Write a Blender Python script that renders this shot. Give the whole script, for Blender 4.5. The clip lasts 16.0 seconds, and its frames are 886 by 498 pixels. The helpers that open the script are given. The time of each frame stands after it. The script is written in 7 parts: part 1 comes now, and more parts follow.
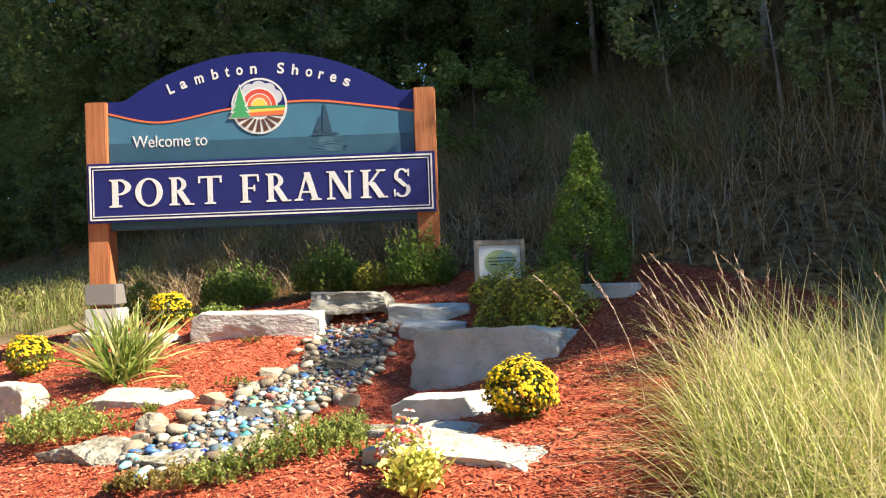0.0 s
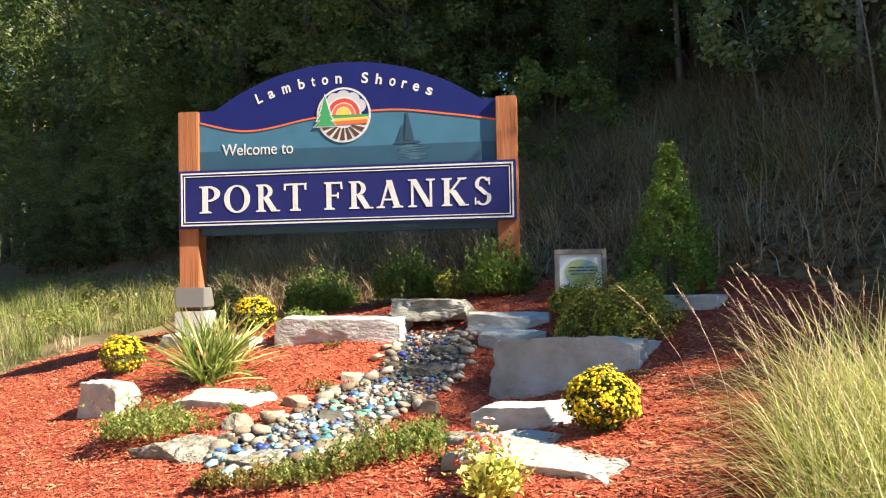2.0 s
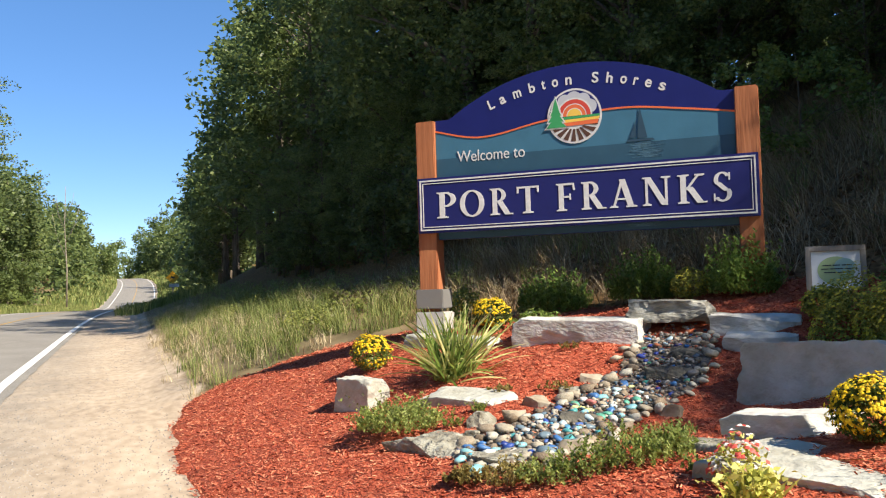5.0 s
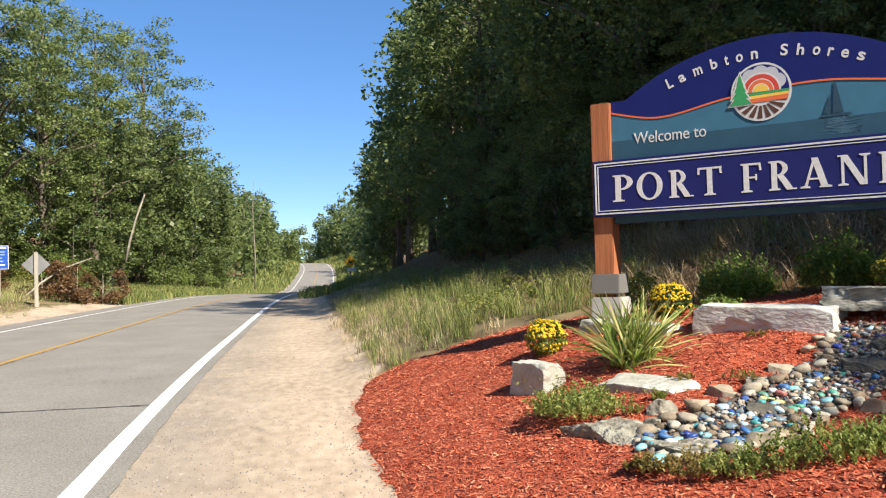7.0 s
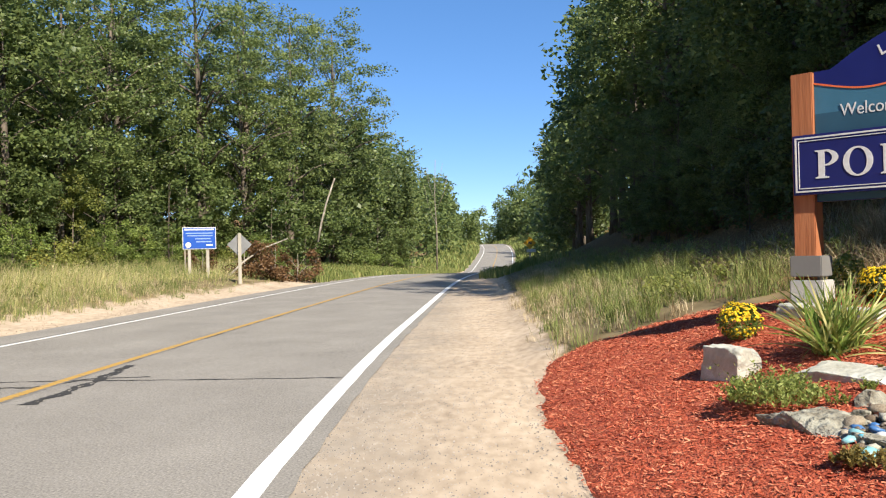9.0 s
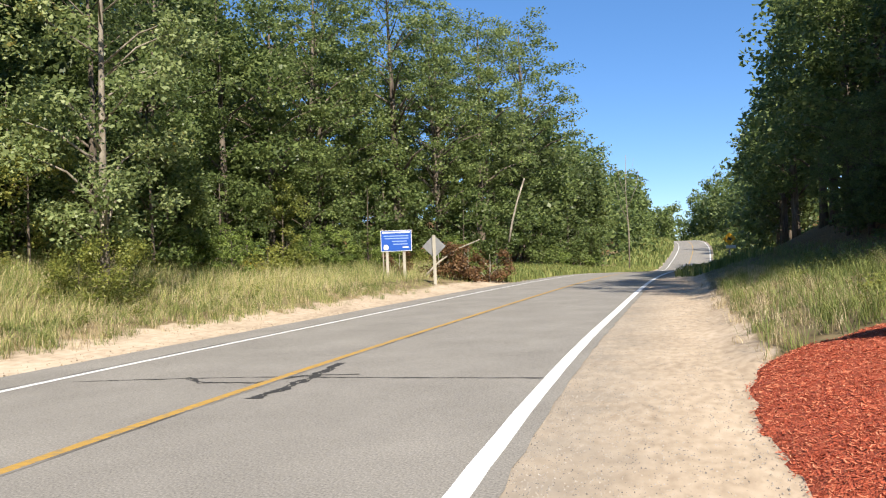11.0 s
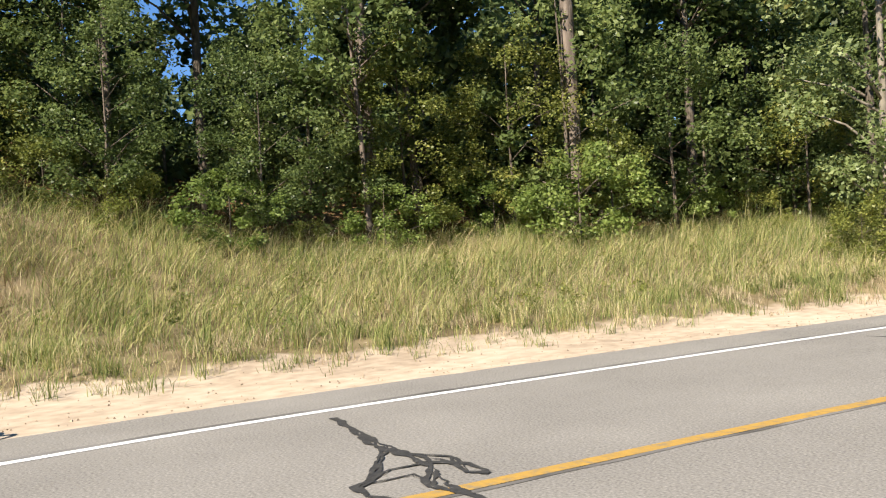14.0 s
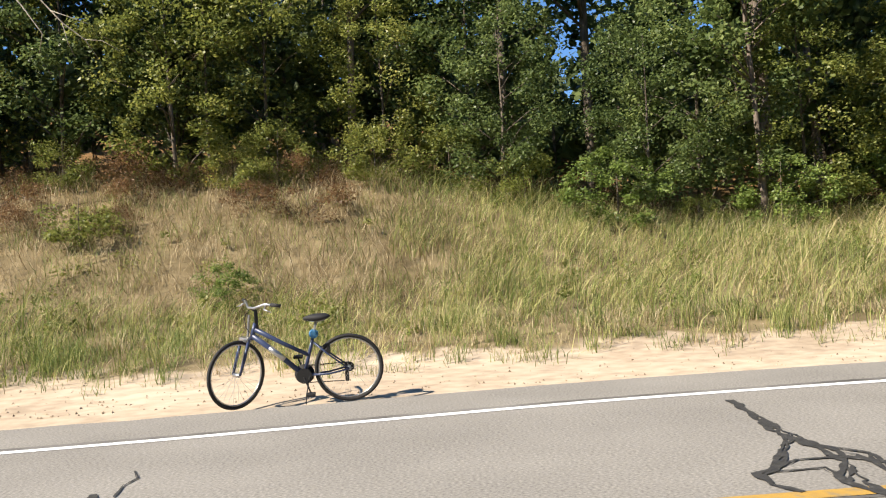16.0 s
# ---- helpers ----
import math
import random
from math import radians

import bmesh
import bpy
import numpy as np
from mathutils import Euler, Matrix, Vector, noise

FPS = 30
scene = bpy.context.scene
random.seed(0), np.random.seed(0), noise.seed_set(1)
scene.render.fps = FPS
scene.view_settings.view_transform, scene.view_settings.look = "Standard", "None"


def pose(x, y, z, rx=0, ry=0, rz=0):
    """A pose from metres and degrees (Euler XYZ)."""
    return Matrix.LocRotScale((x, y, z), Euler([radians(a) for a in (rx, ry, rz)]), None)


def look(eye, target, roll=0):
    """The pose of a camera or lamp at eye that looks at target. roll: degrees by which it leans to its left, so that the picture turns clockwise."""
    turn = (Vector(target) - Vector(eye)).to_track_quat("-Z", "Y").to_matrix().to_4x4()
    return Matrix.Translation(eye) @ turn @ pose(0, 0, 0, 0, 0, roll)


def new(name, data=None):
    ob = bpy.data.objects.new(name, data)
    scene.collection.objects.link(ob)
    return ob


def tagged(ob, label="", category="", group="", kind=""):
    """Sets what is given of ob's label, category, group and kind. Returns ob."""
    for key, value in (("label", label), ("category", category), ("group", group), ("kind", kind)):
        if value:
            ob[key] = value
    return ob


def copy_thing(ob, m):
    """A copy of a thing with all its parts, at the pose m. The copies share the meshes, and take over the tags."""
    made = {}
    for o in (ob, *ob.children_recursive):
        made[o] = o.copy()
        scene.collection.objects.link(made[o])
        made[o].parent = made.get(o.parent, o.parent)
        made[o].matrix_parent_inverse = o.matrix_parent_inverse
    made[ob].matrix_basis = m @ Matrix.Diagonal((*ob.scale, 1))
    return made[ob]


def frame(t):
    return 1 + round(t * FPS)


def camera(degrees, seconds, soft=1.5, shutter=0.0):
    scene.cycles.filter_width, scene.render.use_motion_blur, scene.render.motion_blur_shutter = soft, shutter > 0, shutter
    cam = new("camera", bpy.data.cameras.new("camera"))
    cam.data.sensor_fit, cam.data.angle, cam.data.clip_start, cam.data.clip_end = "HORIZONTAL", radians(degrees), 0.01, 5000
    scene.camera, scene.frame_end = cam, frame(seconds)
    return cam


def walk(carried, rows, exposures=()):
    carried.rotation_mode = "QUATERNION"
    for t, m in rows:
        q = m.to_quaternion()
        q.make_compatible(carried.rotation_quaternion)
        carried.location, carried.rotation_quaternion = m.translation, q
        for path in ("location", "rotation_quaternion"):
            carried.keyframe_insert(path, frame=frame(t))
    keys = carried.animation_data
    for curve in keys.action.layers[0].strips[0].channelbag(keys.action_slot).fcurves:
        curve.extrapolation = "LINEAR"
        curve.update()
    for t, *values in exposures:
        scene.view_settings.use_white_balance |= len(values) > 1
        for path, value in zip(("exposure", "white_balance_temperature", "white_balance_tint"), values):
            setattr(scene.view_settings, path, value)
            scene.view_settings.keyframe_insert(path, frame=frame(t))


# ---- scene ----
cam = camera(55.25, 16.0, soft=1.15)
# seconds, x, y, z, pitch, roll, yaw
ROWS = [
    (0.0, -0.000, 0.000, 1.359, 1.02, 2.00, -43.88),
    (0.5, 0.003, -0.006, 1.360, 1.33, 2.05, -43.46),
    (1.0, 0.002, -0.005, 1.363, 1.54, 1.64, -42.62),
    (1.5, -0.007, -0.003, 1.358, 1.67, 1.24, -40.82),
    (2.0, -0.018, 0.003, 1.355, 1.75, 1.16, -38.60),
    (2.5, -0.027, 0.003, 1.358, 1.72, 1.24, -36.72),
    (3.0, -0.041, 0.008, 1.356, 1.61, 1.13, -35.14),
    (3.5, -0.066, 0.020, 1.360, 1.65, 1.10, -32.99),
    (4.0, -0.083, 0.017, 1.368, 2.05, 1.23, -30.26),
    (4.5, -0.100, 0.013, 1.375, 2.14, 1.50, -26.83),
    (7.0, -0.160, 0.026, 1.372, 1.39, 1.58, -12.12),
    (7.5, -0.173, 0.031, 1.366, 1.04, 1.24, -9.14),
    (8.0, -0.185, 0.029, 1.363, 0.56, 1.29, -5.96),
    (10.5, -0.273, -0.024, 1.378, 0.47, 1.60, 8.79),
    (11.0, -0.304, -0.031, 1.385, 0.76, 2.20, 12.74),
    (11.5, -0.344, -0.050, 1.387, 0.96, 3.23, 19.16),
    (12.0, -0.367, -0.069, 1.387, 0.98, 3.84, 26.37),
    (12.5, -0.376, -0.091, 1.383, 1.22, 4.26, 36.07),
    (13.0, -0.395, -0.124, 1.381, 0.41, 3.96, 44.79),
    (13.5, -0.403, -0.164, 1.382, 0.21, 3.24, 52.05),
    (14.0, -0.408, -0.203, 1.373, 0.36, 3.55, 61.91),
    (14.5, -0.414, -0.228, 1.366, 0.16, 4.47, 70.16),
    (15.0, -0.423, -0.238, 1.370, 0.20, 4.96, 75.64),
    (15.5, -0.426, -0.258, 1.370, 0.02, 4.30, 80.85),
    (16.0, -0.424, -0.282, 1.365, 0.40, 3.40, 87.46),
]
walk(cam, [(t, pose(x, y, z, 90 + pitch, roll, yaw)) for t, x, y, z, pitch, roll, yaw in ROWS],
     [(0.0, 1.76, 7200, 10), (1.5, 1.76, 7150, 10), (3.0, 1.76, 7050, 10), (3.5, 1.62, 7000, 10), (4.5, 1.2, 6750, 10), (7.0, 1.1, 6550, 10), (11.0, 1.03, 6450, 10), (13.0, 1.1, 6500, 10), (16.0, 1.16, 6600, 10)])

# ---- world, sun ----
SUN_EL, SUN_AZ = 41.0, -63.0  # degrees; azimuth counted from +x towards +y
world = bpy.data.worlds.new("world")
scene.world = world
world.use_nodes = True
wn = world.node_tree.nodes
sky = wn.new("ShaderNodeTexSky")
sky.sky_type, sky.sun_disc = "NISHITA", False
sky.sun_elevation, sky.sun_rotation = radians(SUN_EL), radians(90 - SUN_AZ)
sky.air_density, sky.dust_density, sky.ozone_density = 0.55, 0.0, 4.0
wn["Background"].inputs[1].default_value = 0.15
hs = wn.new("ShaderNodeHueSaturation")
hs.inputs["Hue"].default_value = 0.506
hs.inputs["Saturation"].default_value, hs.inputs["Value"].default_value = 1.4, 1.08
haze = wn.new("ShaderNodeGamma")
haze.inputs["Gamma"].default_value = 0.65
world.node_tree.links.new(sky.outputs[0], haze.inputs["Color"])
world.node_tree.links.new(haze.outputs[0], hs.inputs["Color"])
world.node_tree.links.new(hs.outputs[0], wn["Background"].inputs[0])
sun = new("sun", bpy.data.lights.new("sun", "SUN"))
sun.data.energy, sun.data.angle, sun.data.color = 4.5, radians(0.53), (1.0, 0.91, 0.78)
sun_dir = Vector((math.cos(radians(SUN_AZ)) * math.cos(radians(SUN_EL)), math.sin(radians(SUN_AZ)) * math.cos(radians(SUN_EL)), math.sin(radians(SUN_EL))))
sun.matrix_world = look(sun_dir * 60, (0, 0, 0))


# ---- materials ----
def material(name, ramp, scale=8.0, detail=6.0, rough=0.85, bump=0.3, bump_scale=None, island=0.0, obj_random=0.0, metal=0.0, stretch=(1, 1, 1), big=0.0, big_scale=0.6, coords="Object", spec=0.3, translucent=0.0, dist=0.02, smooth_ramp=True):
    """Noise-driven material: ramp is a list of (position, rgb)."""
    m = bpy.data.materials.new(name)
    m.use_nodes = True
    nt = m.node_tree
    n, l = nt.nodes, nt.links
    bsdf = n["Principled BSDF"]
    bsdf.inputs["Roughness"].default_value = rough
    bsdf.inputs["Metallic"].default_value = metal
    bsdf.inputs["Specular IOR Level"].default_value = spec
    co = n.new("ShaderNodeTexCoord")
    mp = n.new("ShaderNodeMapping")
    mp.inputs["Scale"].default_value = stretch
    l.new(co.outputs[coords], mp.inputs[0])
    noi = n.new("ShaderNodeTexNoise")
    noi.inputs["Scale"].default_value, noi.inputs["Detail"].default_value = scale, detail
    l.new(mp.outputs[0], noi.inputs["Vector"])
    fac = noi.outputs["Fac"]

    def add(a, b, k):
        sub = n.new("ShaderNodeMath")
        sub.operation = "SUBTRACT"
        l.new(b, sub.inputs[0])
        sub.inputs[1].default_value = 0.5
        mul = n.new("ShaderNodeMath")
        mul.operation = "MULTIPLY_ADD"
        l.new(sub.outputs[0], mul.inputs[0])
        mul.inputs[1].default_value = k
        l.new(a, mul.inputs[2])
        return mul.outputs[0]

    if big:
        nb = n.new("ShaderNodeTexNoise")
        nb.inputs["Scale"].default_value, nb.inputs["Detail"].default_value = big_scale, 3
        l.new(mp.outputs[0], nb.inputs["Vector"])
        fac = add(fac, nb.outputs["Fac"], big)
    if island:
        g = n.new("ShaderNodeNewGeometry")
        fac = add(fac, g.outputs["Random Per Island"], island)
    if obj_random:
        oi = n.new("ShaderNodeObjectInfo")
        fac = add(fac, oi.outputs["Random"], obj_random)
    cr = n.new("ShaderNodeValToRGB")
    els = cr.color_ramp.elements
    if not smooth_ramp:
        cr.color_ramp.interpolation = "CONSTANT"
    for k, (p, c) in enumerate(ramp):
        e = els[k] if k < 2 else els.new(p)
        e.position, e.color = p, (*c, 1)
    l.new(fac, cr.inputs[0])
    l.new(cr.outputs[0], bsdf.inputs["Base Color"])
    if bump:
        n2 = n.new("ShaderNodeTexNoise")
        n2.inputs["Scale"].default_value, n2.inputs["Detail"].default_value = bump_scale or scale * 3, 5
        l.new(mp.outputs[0], n2.inputs["Vector"])
        bp = n.new("ShaderNodeBump")
        bp.inputs["Strength"].default_value, bp.inputs["Distance"].default_value = bump, dist
        l.new(n2.outputs["Fac"], bp.inputs["Height"])
        l.new(bp.outputs[0], bsdf.inputs["Normal"])
    if translucent:
        tr = n.new("ShaderNodeBsdfTranslucent")
        l.new(cr.outputs[0], tr.inputs[0])
        mx = n.new("ShaderNodeMixShader")
        mx.inputs[0].default_value = translucent
        l.new(bsdf.outputs[0], mx.inputs[1])
        l.new(tr.outputs[0], mx.inputs[2])
        l.new(mx.outputs[0], n["Material Output"].inputs[0])
    return m


def paint(name, rgb, rough=0.5, **k):
    c = tuple(v * 0.88 for v in rgb)
    return material(name, [(0.3, c), (0.7, rgb)], scale=6, rough=rough, bump=k.pop("bump", 0.05), bump_scale=60, **k)


def leaves(name, dark, mid, light, yellow=None, rough=0.42, translucent=0.48):
    ramp = [(0.15, dark), (0.5, mid), (0.85, light)]
    if yellow:
        ramp.append((0.99, yellow))
    return material(name, ramp, scale=0.35, detail=2, rough=rough, bump=0, island=0.55, obj_random=0.25, translucent=translucent, spec=0.35)


M_LEAF_OAK = leaves("oak leaves", (0.085, 0.122, 0.04), (0.155, 0.21, 0.066), (0.28, 0.335, 0.115))
# darker copy of the oak greens: the wood's shade is put into the colour
M_LEAF_DARK = leaves("shade-darkened leaves", (0.062, 0.086, 0.03), (0.112, 0.15, 0.05), (0.19, 0.235, 0.08))
M_LEAF_YEL = leaves("early autumn leaves", (0.13, 0.16, 0.037), (0.25, 0.28, 0.068), (0.43, 0.42, 0.115), (0.57, 0.37, 0.06))
M_BARK_MID = material("grey-brown bark", [(0.3, (0.09, 0.07, 0.055)), (0.7, (0.26, 0.21, 0.17))], scale=9, stretch=(1, 1, 0.2), rough=0.95, bump=0.9, bump_scale=14, dist=0.04)
M_BARK_POP = material("poplar bark", [(0.3, (0.12, 0.10, 0.075)), (0.7, (0.34, 0.30, 0.24))], scale=7, stretch=(1, 1, 0.5), rough=0.9, bump=0.6, bump_scale=14)
M_LEAF_POP = leaves("poplar leaves", (0.13, 0.18, 0.065), (0.25, 0.31, 0.115), (0.42, 0.48, 0.22), (0.558, 0.372, 0.046))
M_LEAF_BROWN = leaves("withered leaves", (0.10, 0.055, 0.028), (0.20, 0.115, 0.055), (0.32, 0.20, 0.10))
M_LEAF_BRIGHT = leaves("sunlit shrub leaves", (0.11, 0.16, 0.038), (0.20, 0.275, 0.065), (0.36, 0.43, 0.125))
M_CEDAR = leaves("cedar foliage", (0.075, 0.13, 0.025), (0.15, 0.25, 0.042), (0.28, 0.40, 0.075), translucent=0.3)
M_BARK = material("bark", [(0.3, (0.07, 0.055, 0.04)), (0.7, (0.2, 0.165, 0.13))], scale=9, stretch=(1, 1, 0.18), rough=0.95, bump=0.9, bump_scale=16, dist=0.04)
M_BARK_PALE = material("pale bark", [(0.3, (0.16, 0.14, 0.11)), (0.7, (0.42, 0.38, 0.31))], scale=7, stretch=(1, 1, 0.4), rough=0.9, bump=0.6, bump_scale=14)
M_GRASS = material("verge grass", [(0.1, (0.12, 0.17, 0.045)), (0.42, (0.27, 0.325, 0.095)), (0.7, (0.50, 0.48, 0.19)), (0.95, (0.67, 0.57, 0.32))], scale=0.25, detail=3, rough=0.7, bump=0, island=0.85, translucent=0.35, big=0.3, big_scale=0.12)
M_GRASS_GREEN = material("green grass", [(0.1, (0.10, 0.14, 0.04)), (0.5, (0.20, 0.25, 0.07)), (0.9, (0.42, 0.40, 0.15))], scale=0.3, detail=3, rough=0.7, bump=0, island=0.6, translucent=0.35)
M_GRASS_DRY = material("dry grass", [(0.1, (0.26, 0.21, 0.11)), (0.5, (0.50, 0.40, 0.235)), (0.9, (0.72, 0.61, 0.42))], scale=0.4, detail=3, rough=0.7, bump=0, island=0.7, translucent=0.3)
M_BRUSH = material("dead brush", [(0.1, (0.14, 0.10, 0.055)), (0.5, (0.30, 0.225, 0.13)), (0.9, (0.50, 0.41, 0.26))], scale=0.8, detail=3, rough=0.8, bump=0, island=0.7, translucent=0.2)
M_GRASS_TALL = material("tall beach grass", [(0.1, (0.22, 0.28, 0.06)), (0.38, (0.46, 0.50, 0.14)), (0.6, (0.68, 0.58, 0.30)), (0.95, (0.80, 0.70, 0.47))], scale=0.6, detail=3, rough=0.6, bump=0, island=0.7, translucent=0.35)
M_GRASS_FRESH = material("fresh green blades", [(0.1, (0.13, 0.19, 0.04)), (0.5, (0.28, 0.36, 0.09)), (0.9, (0.50, 0.52, 0.20))], scale=0.6, detail=3, rough=0.6, bump=0, island=0.7, translucent=0.35)
M_ROAD = material("asphalt", [(0.26, (0.14, 0.13, 0.115)), (0.42, (0.225, 0.211, 0.188)), (0.54, (0.265, 0.249, 0.222)), (0.72, (0.36, 0.337, 0.298))], scale=60, detail=12, rough=0.9, bump=0.1, bump_scale=150, big=0.32, big_scale=0.8, stretch=(1, 0.75, 1), dist=0.005, spec=0.2)
M_WHITE = material("road paint", [(0.25, (0.5, 0.5, 0.48)), (0.45, (0.78, 0.78, 0.76)), (0.8, (0.84, 0.84, 0.82))], scale=14, detail=8, rough=0.7, bump=0.2, bump_scale=120, big=0.2, big_scale=1.0)
M_YELLOW = material("yellow road paint", [(0.30, (0.28, 0.22, 0.13)), (0.48, (0.44, 0.27, 0.07)), (0.8, (0.53, 0.315, 0.06))], scale=12, detail=8, rough=0.7, bump=0.2, bump_scale=120, big=0.2, big_scale=1.2)
M_TAR = material("tar", [(0.3, (0.035, 0.034, 0.033)), (0.66, (0.06, 0.058, 0.055)), (0.8, (0.16, 0.15, 0.14))], scale=16, detail=9, rough=0.75, bump=0.3)
M_MULCH = material("red mulch", [(0.2, (0.17, 0.028, 0.015)), (0.5, (0.43, 0.088, 0.042)), (0.8, (0.62, 0.185, 0.095))], scale=55, detail=6, rough=0.9, bump=1.0, bump_scale=70, stretch=(1, 0.6, 1), big=0.3, big_scale=1.4, dist=0.022)
M_CHIP = material("mulch chips", [(0.1, (0.2, 0.034, 0.018)), (0.5, (0.46, 0.10, 0.048)), (0.9, (0.68, 0.27, 0.15))], scale=25, rough=0.9, bump=0.3, island=0.8)
M_STONE = material("limestone", [(0.18, (0.33, 0.29, 0.225)), (0.36, (0.47, 0.445, 0.385)), (0.52, (0.58, 0.57, 0.52)), (0.8, (0.66, 0.655, 0.60))], scale=6, detail=12, rough=0.92, bump=0.45, bump_scale=20, big=0.75, big_scale=2.1, stretch=(1, 1, 1.9), dist=0.035, obj_random=0.1)
M_STONE_DARK = material("weathered stone", [(0.2, (0.116, 0.108, 0.086)), (0.45, (0.241, 0.229, 0.190)), (0.65, (0.357, 0.351, 0.302)), (0.85, (0.464, 0.459, 0.397))], scale=8, detail=12, rough=0.92, bump=0.6, bump_scale=18, big=0.6, big_scale=3, stretch=(1, 1, 2.6), dist=0.035)
M_STONE_WET = material("dark stream stone", [(0.2, (0.049, 0.045, 0.036)), (0.5, (0.116, 0.108, 0.088)), (0.8, (0.214, 0.201, 0.167))], scale=9, detail=10, rough=0.85, bump=0.9, bump_scale=20, big=0.5, big_scale=3, dist=0.03)
M_STONE_WHITE = material("pale limestone", [(0.2, (0.316, 0.298, 0.231)), (0.5, (0.450, 0.447, 0.383)), (0.8, (0.537, 0.546, 0.487))], scale=7, detail=11, rough=0.9, bump=0.6, bump_scale=18, big=0.45, big_scale=2.4, dist=0.03)
M_STONE_MID = material("pitted grey stone", [(0.2, (0.121, 0.106, 0.078)), (0.42, (0.251, 0.233, 0.180)), (0.65, (0.356, 0.347, 0.282)), (0.85, (0.445, 0.440, 0.372))], scale=11, detail=12, rough=0.95, bump=1.0, bump_scale=15, big=0.5, big_scale=4, dist=0.05)
M_COBBLE = material("tan cobble", [(0.2, (0.180, 0.134, 0.087)), (0.5, (0.308, 0.256, 0.182)), (0.8, (0.414, 0.374, 0.289))], scale=8, detail=10, rough=0.85, bump=0.5, bump_scale=20, big=0.4, big_scale=3, dist=0.02, obj_random=0.5)
M_CONCRETE = material("concrete", [(0.25, (0.36, 0.35, 0.32)), (0.75, (0.52, 0.50, 0.46))], scale=9, detail=8, rough=0.9, bump=0.3, bump_scale=60)
M_WOOD = material("stained cedar post", [(0.25, (0.22, 0.075, 0.03)), (0.5, (0.36, 0.13, 0.055)), (0.8, (0.46, 0.19, 0.085))], scale=7, detail=8, rough=0.75, bump=0.4, bump_scale=20, stretch=(3, 3, 0.22), dist=0.01)
M_WOOD_GREY = material("weathered wood", [(0.25, (0.17, 0.14, 0.11)), (0.75, (0.38, 0.34, 0.28))], scale=8, detail=8, rough=0.85, bump=0.4, stretch=(2, 2, 0.25))
M_NAVY = paint("navy paint", (0.014, 0.02, 0.135), 0.35)
M_NAVY2 = paint("banner blue paint", (0.016, 0.02, 0.125), 0.4)
M_TEAL = paint("teal paint", (0.055, 0.165, 0.25), 0.4)
M_SEA = paint("dark sea paint", (0.035, 0.095, 0.145), 0.4)
M_ORANGE = paint("coral line paint", (0.75, 0.16, 0.06), 0.5)
M_LETTER = material("letter white", [(0.3, (0.55, 0.545, 0.53)), (0.7, (0.68, 0.675, 0.66))], scale=25, rough=0.5, bump=0.1)
M_RED, M_SUN, M_LGREEN = paint("logo red", (0.6, 0.07, 0.05)), paint("logo yellow", (0.85, 0.55, 0.10)), paint("logo green", (0.05, 0.33, 0.12))
M_LBROWN, M_LGREY = paint("logo brown", (0.10, 0.05, 0.035)), paint("logo grey", (0.5, 0.52, 0.56))
M_BOAT = paint("boat silhouette", (0.03, 0.07, 0.11))


# ---- helpers for meshes ----
def smooth(a, b, t):
    t = min(1.0, max(0.0, (t - a) / (b - a)))
    return t * t * (3 - 2 * t)


def obj(name, mesh, mat, parent=None, label="", shade=False):
    ob = new(name, mesh)
    if mat:
        mesh.materials.append(mat)
    if shade:
        mesh.polygons.foreach_set("use_smooth", [True] * len(mesh.polygons))
    ob.parent = parent
    if label:
        ob["label"] = label
    return ob


def part(name, bm, mat, parent=None, label="", shade=False):
    me = bpy.data.meshes.new(name)
    bm.to_mesh(me)
    bm.free()
    return obj(name, me, mat, parent, label, shade)


def empty(name, m=None):
    ob = new(name)
    ob.empty_display_size = 0.1
    if m is not None:
        ob.matrix_world = m
    return ob


def pydata(name, verts, faces):
    me = bpy.data.meshes.new(name)
    me.from_pydata(verts, [], faces)
    return me


def quads(name, v, k):
    """Mesh of separate k-cornered faces from an array of shape (n, k, 3)."""
    n = len(v)
    me = bpy.data.meshes.new(name)
    me.vertices.add(n * k)
    me.vertices.foreach_set("co", np.asarray(v, dtype=np.float32).ravel())
    me.loops.add(n * k)
    me.loops.foreach_set("vertex_index", np.arange(n * k, dtype=np.int32))
    me.polygons.add(n)
    me.polygons.foreach_set("loop_start", np.arange(0, n * k, k, dtype=np.int32))
    me.update(calc_edges=True)
    return me


def box(bm, x0, x1, y0, y1, z0, z1, bevel=0.0):
    r = bmesh.ops.create_cube(bm, size=1.0, matrix=Matrix.Translation(((x0 + x1) / 2, (y0 + y1) / 2, (z0 + z1) / 2)) @ Matrix.Diagonal((x1 - x0, y1 - y0, z1 - z0, 1)))
    if bevel:
        es = list({e for v in r["verts"] for e in v.link_edges})
        bmesh.ops.bevel(bm, geom=es, offset=bevel, segments=2, affect="EDGES")
    return bm


def boxed(*a, **k):
    return box(bmesh.new(), *a, **k)


